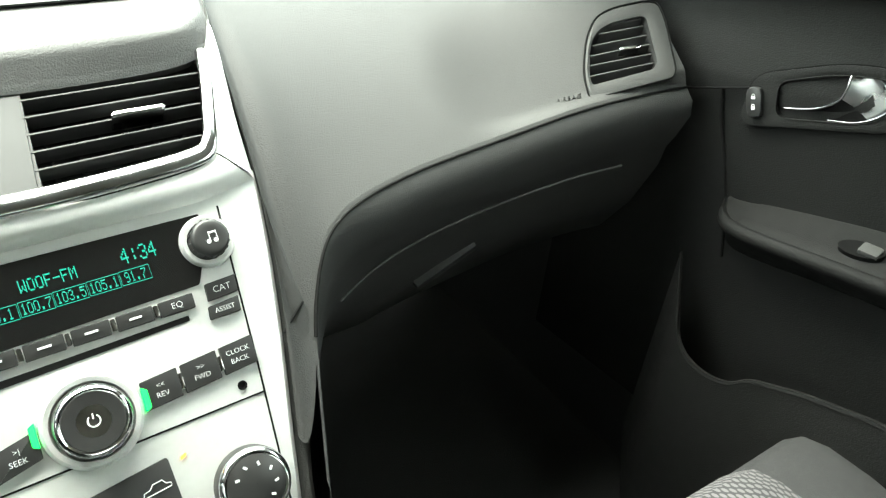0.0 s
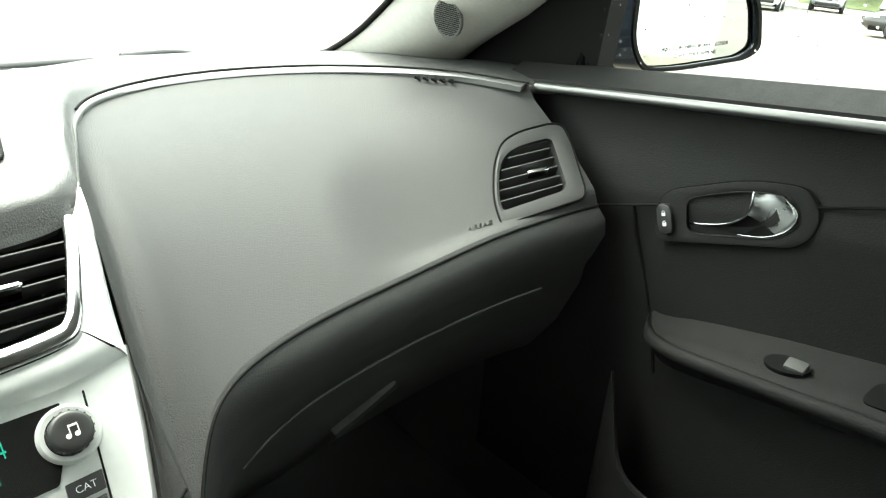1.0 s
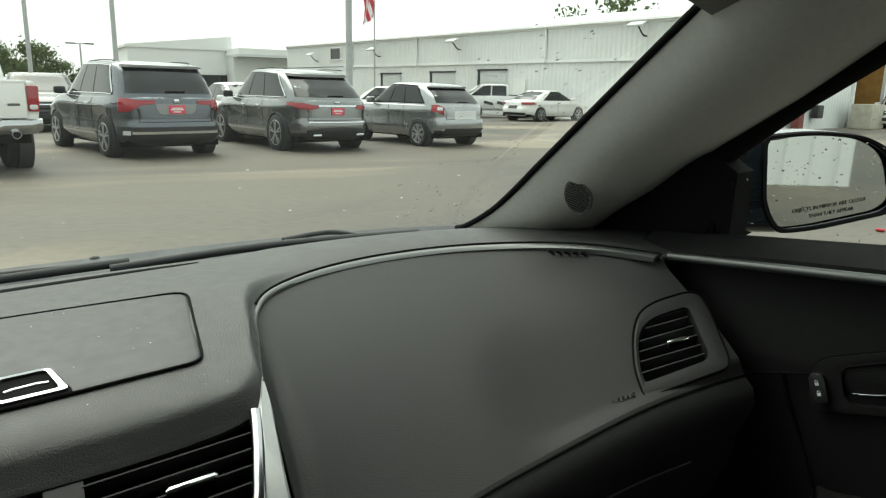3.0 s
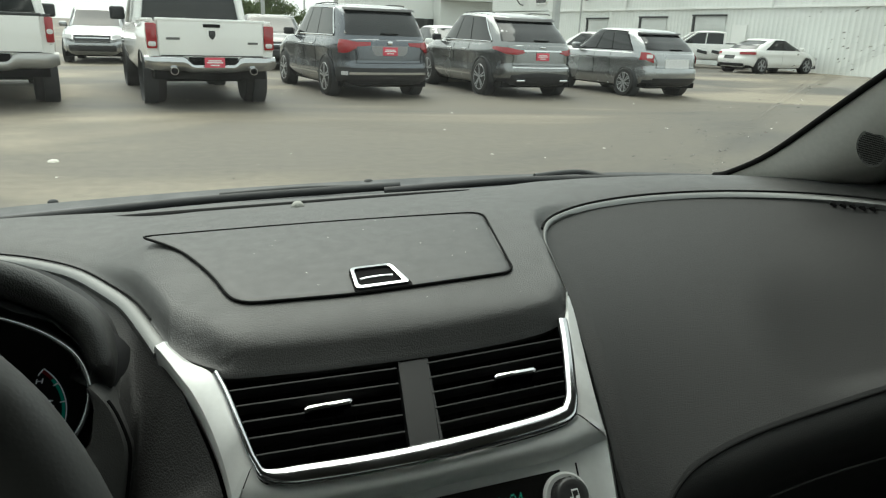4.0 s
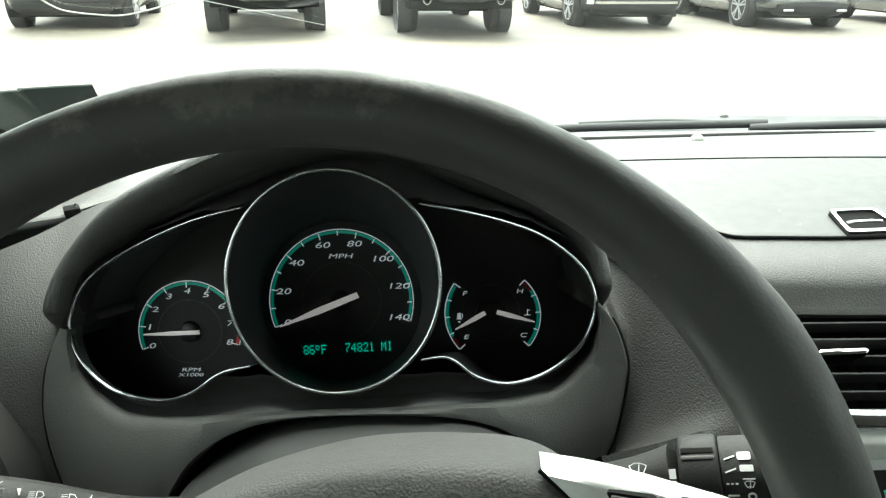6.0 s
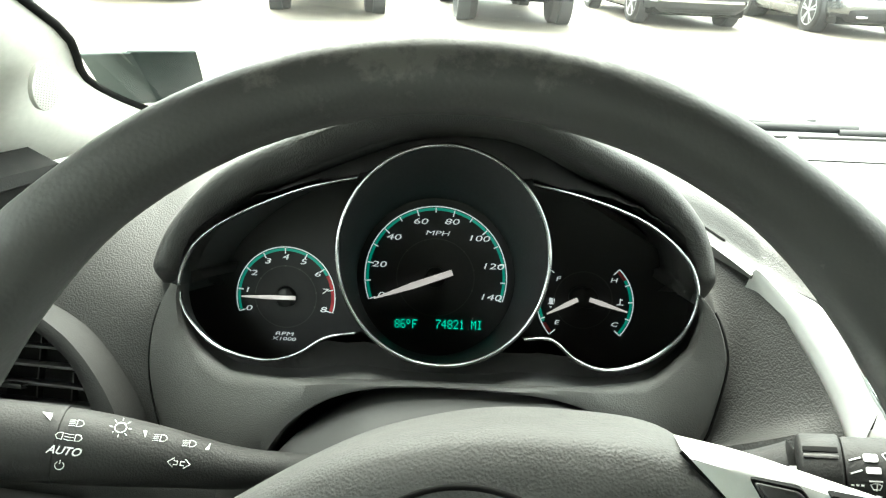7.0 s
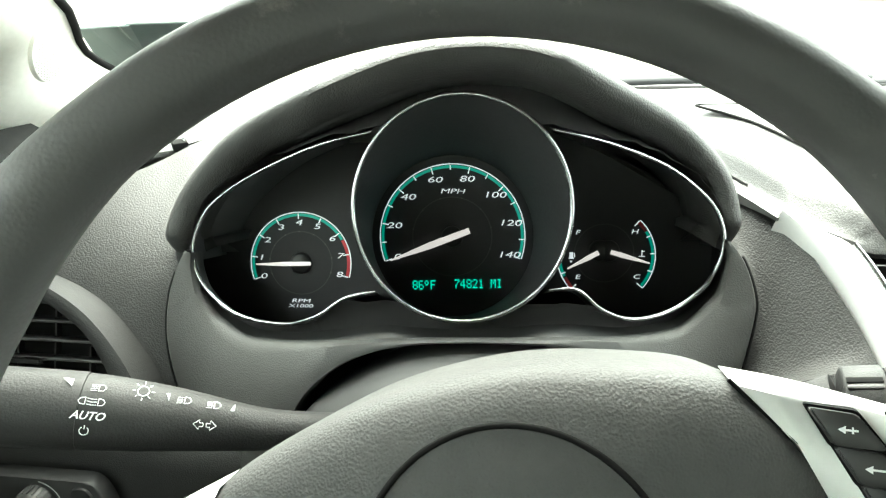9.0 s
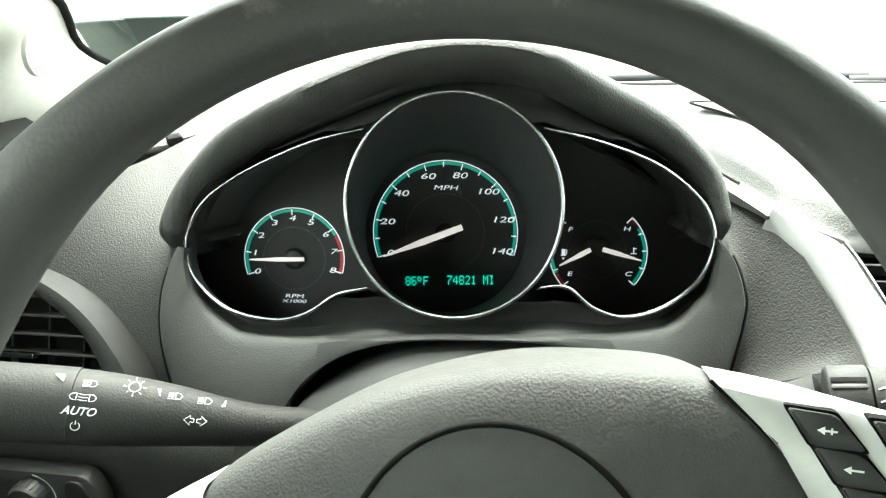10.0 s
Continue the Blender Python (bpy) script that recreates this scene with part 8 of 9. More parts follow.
def suv(name, label, color, L=4.9, W=1.98, H=1.76, belt_z=1.08, wheel_r=0.37, hatch=0.45, chrome=True, lampset="wide", group="parked cars", front=False):
    """A high-roofed car that heads along +y, its rear at y = 0."""
    car = thing(name, label, "car", (0, 0, 0), group)
    w = W / 2
    k = L / 4.9
    sh = car_shell(car, color, L, W, H, belt_z, 0.14, 0.14 + hatch, 2.75 * k, 3.60 * k, 0.0, {"wide": 6.2, "slim": 5.0}.get(lampset, 5.4), 0.20, 0.79, chrome, rear_glass=0.88, bow={"wide": (0.10, 0.06), "slim": (0.22, 0.08)}.get(lampset, (0.15, 0.12)))
    low, high = sh.low, sh.high
    part("spoiler", sh.patch_end(high, -0.88, 0.88, lambda g: lerp(belt_z, H, 0.87), lambda g: H - 0.045, 0.07, n=16, m=4), M_BUMP, car, "dark roof spoiler")
    part("rear_wiper", one(block, (0.36, 0.03, 0.025), Matrix.Translation(sh.end(high, 0.03, lerp(belt_z, H, 0.17), False, 0.02)), 0.01), M_BLACK, car, "rear wiper")
    if chrome:
        for s in (1, -1):
            part("sill_trim", sh.patch_side(low, s, (1.45 * k, 3.35 * k), (1.45 * k, 3.35 * k), 0.40, 0.44, 0.012), M_CHROME, car, "bright sill trim")
            part("roof_rail", one(tube, [Vector((s * w * 0.70, y, H - 0.035 + 0.035 * math.sin(math.pi * t))) for t, y in ((0, 1.0 * k), (0.15, 1.1 * k), (0.5, 1.7 * k), (0.85, 2.3 * k), (1, 2.4 * k))], 0.012, 6), M_BUMP, car, "dark roof rail")
    part("sill", sh.patch_end(low, -0.90, 0.90, 0.26, 0.40, 0.010, n=16), M_BUMP, car)
    if lampset == "wide":
        part("rear_bumper", sh.patch_end(low, -0.95, 0.95, 0.30, 0.58, 0.016, n=28), M_BUMP, car, "dark lower bumper")
        part("bumper_trim", sh.patch_end(low, -0.80, 0.80, 0.455, 0.50, 0.032, n=20, m=2), M_CHROME, car, "bright bumper trim")
        part("plate_recess", sh.patch_end(low, -0.37, 0.37, lambda g: 0.80 + 0.10 * smooth01(0.30, 0.37, g), lambda g: 0.985, 0.006, n=16), M_PLATEFIELD, car, "pale grey plate field")
        for s in (1, -1):
            part("tail_lamp", sh.patch_end(low, s * 0.66, s * 0.925, lambda g: lerp(0.93, 0.84, smooth01(0.66, 0.86, g)), lambda g: lerp(1.05, 1.085, smooth01(0.66, 0.9, g)), 0.016, n=12), M_LAMPRED, car, "red tail lamp")
            part("tail_lamp", sh.patch_end(low, s * 0.40, s * 0.66, lambda g: lerp(0.985, 0.965, smooth01(0.4, 0.66, g)), 1.05, 0.012, n=8), M_LAMPRED, car, "red lamp bar")
            part("lamp", sh.patch_end(low, s * 0.82, s * 0.90, 0.44, 0.51, 0.03, n=4, m=2), M_LAMPCLEAR, car, "clear reflector")
        part("tail_badge", one(block, (0.10, 0.03, 0.08), Matrix.Translation(sh.end(low, 0, 1.035, False, 0.012)), 0.02), M_CHROME, car, "chrome badge")
        plate(car, sh.end(low, 0, 0.88).y - 0.012, 0.885)
    elif lampset == "slim":
        part("bumper_fold", sh.patch_end(low, -0.70, 0.70, 0.615, 0.640, 0.012, n=18, m=2), M_CHROME, car, "bright bumper fold")
        part("bumper_valance", sh.patch_end(low, -0.72, 0.72, lambda g: 0.34, lambda g: 0.52 - 0.10 * g * g, 0.012, n=18), M_BUMP, car, "dark lower bumper")
        part("tailgate_trim", sh.patch_end(low, -0.46, 0.46, 0.945, 0.975, 0.020, n=12, m=2), M_CHROME, car, "chrome tailgate strip")
        for s in (1, -1):
            part("tail_lamp", sh.patch_end(low, s * 0.44, s * 0.935, lambda g: table([(0.44, 0.915), (0.60, 0.875), (0.80, 0.89), (0.955, 0.985)], g), lambda g: table([(0.44, 0.965), (0.62, 0.985), (0.8, 1.02), (0.955, 1.03)], g), 0.014, n=16), M_LAMPRED, car, "slim red tail lamp")
            part("exhaust_tip", one(block, (0.20, 0.08, 0.05), Matrix.Translation((s * 0.52, 0.04, 0.36)), 0.02), M_CHROME, car)
        part("tail_badge", one(block, (0.13, 0.03, 0.045), Matrix.Translation(sh.end(low, 0, 1.03, False, 0.012)), 0.02), M_CHROME, car, "chrome badge")
        plate(car, sh.end(low, 0, 0.84).y - 0.012, 0.845)
    else:
        for s in (1, -1):
            part("tail_lamp", sh.patch_end(low, s * 0.74, s * 0.925, lambda g: 0.77 + 0.06 * smooth01(0.74, 0.9, g), lambda g: belt_z + 0.01 - 0.05 * (1 - smooth01(0.74, 0.86, g)), 0.014, n=10), M_LAMPRED, car, "red tail lamp")
            part("lamp", sh.patch_end(low, s * 0.77, s * 0.86, belt_z - 0.11, belt_z - 0.035, 0.018, n=5, m=3), M_LAMPCLEAR, car, "clear lamp field")
        part("number_panel", sh.patch_end(low, -0.42, 0.42, 0.66, 0.86, 0.006, n=12), M_LAMPCLEAR if not front else M_BUMP, car, "plate field")
        part("bumper_valance", sh.patch_end(low, -0.75, 0.75, 0.30, 0.44, 0.012, n=18), M_BUMP, car)
    if front:
        part("grille", sh.patch_end(low, -0.55, 0.55, 0.66, 0.82, 0.015, True, 14), M_BUMP, car, "dark grille")
        part("grille_bar", sh.patch_end(low, -0.50, 0.50, 0.73, 0.76, 0.025, True, 12, 2), M_CHROME, car)
        part("front_bumper", sh.patch_end(low, -0.70, 0.70, 0.36, 0.52, 0.015, True, 16), M_BUMP, car, "dark bumper intake")
        for s in (1, -1):
            part("head_lamp", sh.patch_end(low, s * 0.58, s * 0.93, lambda g: 0.70 + 0.04 * g, lambda g: 0.82 + 0.02 * g, 0.018, True, 10), M_LAMPCLEAR, car, "clear head lamp")
    for s in (1, -1):
        part("tailgate_gap", one(tube, [sh.end(low, s * table([(0.66, 0.70), (0.80, 0.66), (belt_z, 0.80)], z), z, False, 0.004) for z in np.linspace(0.66, belt_z - 0.02, 8)], 0.006, 5), M_BLACK, car)
    part("tailgate_gap", one(tube, [sh.end(low, g, 0.665, False, 0.004) for g in np.linspace(-0.70, 0.70, 12)], 0.006, 5), M_BLACK, car)
    ys = (0.98 * k, 3.85 * k)
    arches(car, w, ys, wheel_r)
    for y in ys:
        for s in (1, -1):
            wheel_at(car, s * (w - 0.11), y, wheel_r, 0.24, 7 if lampset == "tall" else 5)
    return car


def pickup(name, label, color, kind="a", group="parked cars"):
    """A pickup that heads along +y, its tailgate at y = 0."""
    car = thing(name, label, "pickup", (0, 0, 0), group)
    w = 0.99
    bm = bmesh.new()
    hull(bm, [(0.02, section(w * 0.965, 0.62, 1.30, crown=0)), (0.3, section(w * 0.985, 0.55, 1.31, crown=0)), (1.9, section(w * 0.985, 0.52, 1.31, crown=0)), (2.0, section(w * 0.985, 0.45, 1.29, crown=0)), (4.2, section(w * 0.985, 0.45, 1.27, crown=0)), (5.3, section(w * 0.97, 0.45, 1.18)), (5.75, section(w * 0.90, 0.5, 1.05))])
    part("body", bm, color, car, smooth=60)
    gl, rf = [], []
    for y, zt, k in ((1.98, 1.88, 0.80), (2.4, 1.90, 0.82), (3.4, 1.89, 0.82), (4.25, 1.32, 0.86)):
        gl.append((y, [(w * 0.90, 1.26), (w * k, zt - 0.02), (w * k * 0.88, zt), (0.01, zt + 0.01)]))
    bm = bmesh.new()
    hull(bm, gl)
    part("windows", bm, M_CARGLASS, car, "dark glass")
    for y, zt, k in ((1.95, 1.885, 0.83), (2.3, 1.925, 0.845), (3.2, 1.92, 0.845), (3.5, 1.86, 0.83)):
        rf.append((y, [(w * k, zt - 0.075), (w * k, zt - 0.03), (w * k * 0.88, zt + 0.01), (0.01, zt + 0.03)]))
    bm = bmesh.new()
    hull(bm, rf)
    part("roof", bm, color, car, smooth=60)
    for side in (1, -1):
        for a, b, r in (((0.915, 1.97, 1.26), (0.815, 1.98, 1.86), 0.07), ((0.92, 2.95, 1.28), (0.835, 2.9, 1.87), 0.035), ((0.90, 4.2, 1.28), (0.82, 3.42, 1.86), 0.045)):
            part("pillar", one(tube, [Vector((side * w * a[0], a[1], a[2])), Vector((side * w * b[0], b[1], b[2]))], r, 8), color, car)
        part("wing_mirror", one(block, (0.26, 0.14, 0.24), Matrix.Translation((side * (w + 0.10), 3.75, 1.42)), 0.05, 3), M_BUMP, car, "dark wing mirror")
        part("bed_rail", one(block, (0.10, 1.9, 0.05), Matrix.Translation((side * w * 0.90, 1.0, 1.315)), 0.02), color if kind == "a" else M_BUMP, car)
        if kind == "a":
            lamp(car, [(w * 0.815, 0.90), (w * 0.965, 0.90), (w * 0.97, 1.27), (w * 0.815, 1.27)], -0.015, 0.14, side)
            lamp(car, [(w * 0.835, 0.93), (w * 0.945, 0.93), (w * 0.945, 1.00), (w * 0.835, 1.00)], -0.02, 0.1, side, M_LAMPCLEAR, "clear reversing lamp")
        else:
            lamp(car, [(w * 0.86, 0.94), (w * 0.965, 0.94), (w * 0.97, 1.30), (w * 0.86, 1.30)], -0.015, 0.14, side)
            lamp(car, [(w * 0.875, 1.06), (w * 0.955, 1.06), (w * 0.955, 1.13), (w * 0.875, 1.13)], -0.02, 0.1, side, M_LAMPCLEAR, "clear reversing lamp")
    part("tailgate", one(block, (w * 1.60, 0.05, 0.56), Matrix.Translation((0, 0.0, 1.04)), 0.02, 3), color, car, "painted tailgate")
    part("tailgate_cap", one(block, (w * 1.66, 0.10, 0.05), Matrix.Translation((0, 0.02, 1.325)), 0.02), color if kind == "a" else M_BUMP, car)
    part("tailgate_crease", one(block, (w * 1.56, 0.02, 0.012), Matrix.Translation((0, -0.026, 0.80))), M_BLACK, car)
    part("tailgate_latch", one(block, (0.26, 0.03, 0.05 if kind == "a" else 0.12), Matrix.Translation((0, -0.025, 1.25 if kind == "a" else 1.22)), 0.01), M_BLACK, car, "black tailgate latch")
    if kind == "a":
        part("tail_badge", one(slab, rounded([(-0.05, 0.07), (0.05, 0.07), (0.05, -0.01), (0.0, -0.07), (-0.05, -0.01)], 0.012), 0, 0.012, Matrix.Translation((0, -0.026, 1.11)) @ Matrix.Rotation(radians(90), 4, "X"), 0.004), M_BUMP, car, "dark shield badge")
        for x, ww in ((-0.58, 0.20), (0.62, 0.16)):
            part("model_bar", one(block, (ww, 0.008, 0.035), Matrix.Translation((x, -0.027, 1.05 if x < 0 else 1.00)), 0.004), M_POLEGREY, car)
    else:
        part("tail_badge", one(slab, [Vector(q) for q in ((-0.13, 0.012), (-0.04, 0.02), (-0.03, 0.04), (0.04, 0.04), (0.05, 0.02), (0.13, 0.015), (0.12, -0.02), (0.04, -0.02), (0.03, -0.04), (-0.04, -0.04), (-0.05, -0.02), (-0.14, -0.02))], 0, 0.012, Matrix.Translation((0, -0.026, 1.10)) @ Matrix.Rotation(radians(90), 4, "X"), 0.004), M_GOLD, car, "gold badge")
    bz = 0.66
    bm = bmesh.new()
    xs = [-1.0, -0.985, -0.95, -0.88, -0.75, -0.6, -0.46, -0.40, -0.34, -0.30, 0.0, 0.30, 0.34, 0.40, 0.46, 0.6, 0.75, 0.88, 0.95, 0.985, 1.0]
    rails = []
    for f, dy in ((0, 0.12), (0.0, 0.02), (0.06, -0.02), (0.18, -0.045), (0.40, -0.055), (0.62, -0.045), (0.85, -0.015), (1.0, 0.03), (1.0, 0.12)):
        rails.append([Vector((x, dy - 0.05 + 0.16 * smooth01(0.80, 1.0, abs(x)), lerp(bz + 0.135 - 0.115 * smooth01(0.44, 0.30, abs(x)), bz - 0.09 - 0.03 * smooth01(0.46, 0.32, abs(x)) + 0.04 * smooth01(0.85, 1.0, abs(x)), f))) for x in xs])
    loft(bm, rails)
    part("rear_bumper", bm, surface("bumper_chrome", (0.46, 0.47, 0.48), 0.12, metal=1.0, vary=0.1, scale=6) if kind == "a" else surface("bumper_matt", (0.40, 0.40, 0.39), 0.4, metal=0.7, vary=0.1), car, "bright metal rear bumper")
    part("bumper_step", one(block, (0.74, 0.05, 0.15), Matrix.Translation((0, -0.055, bz + 0.045)), 0.02), M_BLACK, car)
    if kind == "a":
        plate(car, -0.135, bz + 0.045)
        for side in (1, -1):
            part("exhaust_tip", one(turned, [(0.058, 0), (0.062, 0.10), (0.05, 0.10), (0.045, 0.02)], Matrix.Translation((side * 0.60, -0.02, bz - 0.085)) @ Matrix.Rotation(radians(90), 4, "X"), 20), M_CHROME, car, "chrome exhaust tip")
            part("exhaust_bore", one(turned, [(0.050, 0.05), (0.001, 0.05)], Matrix.Translation((side * 0.60, -0.02, bz - 0.085)) @ Matrix.Rotation(radians(90), 4, "X"), 16), M_BLACK, car)
        part("high_lamp", one(block, (0.40, 0.05, 0.07), Matrix.Translation((0, 1.95, 1.90)), 0.02), M_LAMPRED, car, "red roof lamp")
    arches(car, w, (1.05, 4.6), 0.40)
    for y in (1.05, 4.6):
        for side in (1, -1):
            wheel_at(car, side * (w - 0.21), y, 0.40, 0.28, 6)
    part("underbody", one(block, (1.72, 5.2, 0.2), Matrix.Translation((0, 2.8, 0.53))), M_BLACK, car)
    part("axle", one(tube, [Vector((-0.75, 1.05, 0.40)), Vector((0.75, 1.05, 0.40))], 0.07, 10), M_BLACK, car)
    return car


def put(car, x, y, turn):
    """Stand a car with the middle of its tail at (x, y)."""
    car.matrix_basis = pose(x, y, 0, 0, 0, turn)
    return car


def sedan(name, label, color, group="parked cars"):
    """A low four-door car along +y, its tail at y = 0."""
    car = thing(name, label, "car", (0, 0, 0), group)
    w, L = 0.93, 4.88
    sh = car_shell(car, color, L, 1.86, 1.44, 0.93, 0.62, 1.62, 2.70, 3.72, 0.0, 5.4, 0.20, 0.76, False, (0.48,), True, (0.10, 0.84), 0.80)
    low = sh.low
    for s in (1, -1):
        part("tail_lamp", sh.patch_end(low, s * 0.52, s * 0.95, lambda g: 0.76, lambda g: 0.86 + 0.02 * g, 0.014, n=12), M_LAMPRED, car, "red tail lamp")
        part("head_lamp", sh.patch_end(low, s * 0.55, s * 0.93, 0.60, lambda g: 0.70, 0.016, True, 10), M_LAMPCLEAR, car, "clear head lamp")
    part("bumper_valance", sh.patch_end(low, -0.75, 0.75, 0.28, 0.40, 0.012, n=16), M_BUMP, car)
    part("plate_recess", sh.patch_end(low, -0.30, 0.30, 0.58, 0.72, 0.006, n=10), M_BUMP, car)
    part("grille", sh.patch_end(low, -0.50, 0.50, 0.52, 0.66, 0.014, True, 12), M_BUMP, car, "dark grille")
    part("front_bumper", sh.patch_end(low, -0.70, 0.70, 0.30, 0.42, 0.014, True, 14), M_BUMP, car, "dark bumper intake")
    arches(car, w, (1.0, 3.85), 0.33)
    for y in (1.0, 3.85):
        for s in (1, -1):
            wheel_at(car, s * (w - 0.10), y, 0.33, 0.22, 5)
    return car


put(pickup("pickup_truck", "white pickup with chrome bumper and red dealer plate", P_WHITE, "a"), -0.72, 11.50, 12.5)
put(pickup("pickup_truck", "white pickup with grey bumper and gold badge", P_WHITE, "b"), -3.85, 11.15, 16)
put(suv("suv", "dark steel-blue family car with red dealer plate", P_DARK, 4.94, 2.0, 1.77, 1.10, 0.37, 0.46, lampset="wide"), 2.45, 13.2, 13)
put(suv("suv", "dark grey crossover with chrome window trim and red plate", P_GREY, 5.0, 1.96, 1.74, 1.07, 0.38, 0.72, lampset="slim"), 5.75, 13.6, 9)
fit_car = put(suv("hatchback", "small silver hatchback with clear rear lamps", P_SILVER, 4.1, 1.70, 1.52, 0.98, 0.31, 0.55, False, "tall"), 9.17, 13.95, 12)
crv = suv("suv", "pale silver crossover facing the yard", P_SILVER, 4.55, 1.82, 1.68, 1.02, 0.35, 0.4, False, "tall", front=True)
put(crv, -4.95, 27.6, 184)
dark_truck = suv("suv", "black high-roofed car parked facing the yard", P_BLACK, 4.8, 1.95, 1.62, 1.06, 0.38, 0.4, False, "tall", front=True)
put(dark_truck, 0.45, 26.5, 182)
put(suv("suv", "black car parked beside the white pickups", P_BLACK, 4.9, 1.98, 1.76, 1.08, 0.39, 0.4, False, "tall"), -7.3, 11.3, 16)
put(sedan("sedan", "white saloon car parked behind the row", P_WHITE), 5.2, 22.0, 185)
put(sedan("sedan", "white saloon car parked behind the row", P_WHITE), 11.2, 24.6, 190)
put(sedan("sedan", "white saloon with dark wheels beside the warehouse", P_WHITE), 19.7, 26.6, -78)
tac = pickup("pickup_truck", "white crew-cab pickup with dark script beside the warehouse", P_WHITE, "c")
for k, (x, ww) in enumerate(((3.1, 0.55), (2.35, 0.5), (1.7, 0.45))):
    part("side_script", one(block, (0.01, ww, 0.16), Matrix.Translation((-0.992, x, 0.85)) @ pose(0, 0, 0, 12, 0, 0)), M_BUMP, tac, "dark painted script")
put(tac, 23.6, 29.8, 66).scale = (0.88, 0.88, 0.88)
ws_ = suv("suv", "white crossover facing the yard with lit sky on its bonnet", P_WHITE, 4.6, 1.85, 1.66, 1.02, 0.36, 0.4, False, "tall", front=True)
put(ws_, 38.2, 18.6, 112)
jeep = suv("off_roader", "grey off-road car with upright windscreen", P_GREY, 4.3, 1.85, 1.82, 1.15, 0.42, 0.2, False, "tall", front=True)
put(jeep, 48.0, 19.6, 112)
put(suv("suv", "white estate car parked on the far yard", P_WHITE, 4.7, 1.9, 1.75, 1.1, 0.37, 0.3, False, "tall"), 53.0, 18.0, -120)
put(sedan("sedan", "black saloon car parked across the yard", P_BLACK), 27.6, 4.6, 20)
for i in range(4):
    put(suv("suv", "grey car in the row on the grass bank", (P_GREY, P_SILVER, P_DARK, P_SILVER)[i], 4.6, 1.9, 1.6 - 0.05 * i, 1.0, 0.36, 0.4, False, "tall"), 61.5 + 3.2 * i, 27.5 - 1.6 * i, 100).location.z = 2.55

# pale scraps and stones on the yard
rng = random.Random(11)
spots = [(Vector((-2.0, 6.8, 0.0)), 0.055)]
for _ in range(90):
    spots.append((Vector((rng.uniform(-6, 14), rng.uniform(4.5, 16), 0.0)), rng.choice((0.006, 0.009, 0.013, 0.018))))
me = specks(spots, Vector((0, 0, 1)), 12, 0.45, 6)
me.materials.append(surface("pale_stone", (0.62, 0.60, 0.54), 0.9, vary=0.2, scale=30))
tagged(new("scraps", me), "pale scraps and pebbles lying on the asphalt", "scraps", kind="stuff")

# ---- warehouse ----
M_METAL = surface("wall_sheet", (0.66, 0.68, 0.66), 0.55, vary=0.06, scale=1.5, coarse=0.3)
M_TRIM = surface("wall_trim", (0.74, 0.75, 0.73), 0.5, vary=0.05, scale=2)
M_DOOR = surface("roller_door", (0.55, 0.57, 0.56), 0.5, vary=0.08, scale=2)
A_ = Vector((26.5, 17.5, 0))
B_ = Vector((48.0, 21.5, 0))
C_ = Vector((20.5, 61.0, 0))
EAVE = 4.7
wh = thing("warehouse", "long pale metal-clad warehouse with roller doors", "building", (26.5, 17.5, 0))


def wall_frame(p, q):
    u = (q - p).normalized()
    m = Matrix((u, Vector((0, 0, 1)), u.cross(Vector((0, 0, 1))))).transposed().to_4x4()
    m.translation = p
    return m


SIDE = wall_frame(C_, A_)      # long wall: x runs from the far end to the near corner
END = wall_frame(A_, B_)       # gable end
LEN = (C_ - A_).length
WID = (B_ - A_).length


def ribbed(bm, m, x0, x1, y0, y1, step=0.30, depth=0.014):
    """A sheet with upright ribs."""
    xs, zs = [], []
    x = x0
    while x < x1 - 1e-6:
        for dx, dz in ((0, 0), (step * 0.70, 0), (step * 0.76, depth), (step * 0.94, depth)):
            xs.append(min(x + dx, x1))
            zs.append(dz)
        x += step
    xs.append(x1)
    zs.append(0)
    loft(bm, [[m @ Vector((a, y, z)) for a, z in zip(xs, zs)] for y in (y0, y1)])


part("wall", one(ribbed, SIDE, 0, LEN, 0, 2.95), M_METAL, wh)
part("wall", one(ribbed, SIDE @ Matrix.Translation((0, 0, 0.04)), 0, LEN, 3.0, EAVE), M_METAL, wh)
bm = bmesh.new()
ribbed(bm, END, 0, 7.15, 0, EAVE)
ribbed(bm, END, 11.1, WID, 0, EAVE)
ribbed(bm, END, 7.15, 11.1, min(3.9, EAVE - 0.3), EAVE)
g = [END @ Vector((0, EAVE, 0.0)), END @ Vector((WID, EAVE, 0.0)), END @ Vector((WID / 2, EAVE + 1.9, 0.0))]
bm.faces.new([bm.verts.new(q) for q in g])
part("wall", bm, M_METAL, wh)
n_end = -(SIDE.to_3x3() @ Vector((1, 0, 0)))
bm = bmesh.new()
ridge = END @ Vector((WID / 2, EAVE + 1.95, 0))
for e in (END @ Vector((-0.3, EAVE + 0.02, 0)), END @ Vector((WID + 0.3, EAVE + 0.02, 0))):
    loft(bm, [[e - n_end * 0.3, e + n_end * LEN], [ridge - n_end * 0.3, ridge + n_end * LEN]])
part("roof", bm, M_TRIM, wh, "pale metal roof")
bm = bmesh.new()
loft(bm, [[B_ + Vector((0, 0, z)) for z in (0, EAVE)], [B_ + n_end * LEN + Vector((0, 0, z)) for z in (0, EAVE)]])
loft(bm, [[C_ + Vector((0, 0, z)) for z in (0, EAVE)], [B_ + n_end * LEN + Vector((0, 0, z)) for z in (0, EAVE)]])
part("wall", bm, M_METAL, wh)
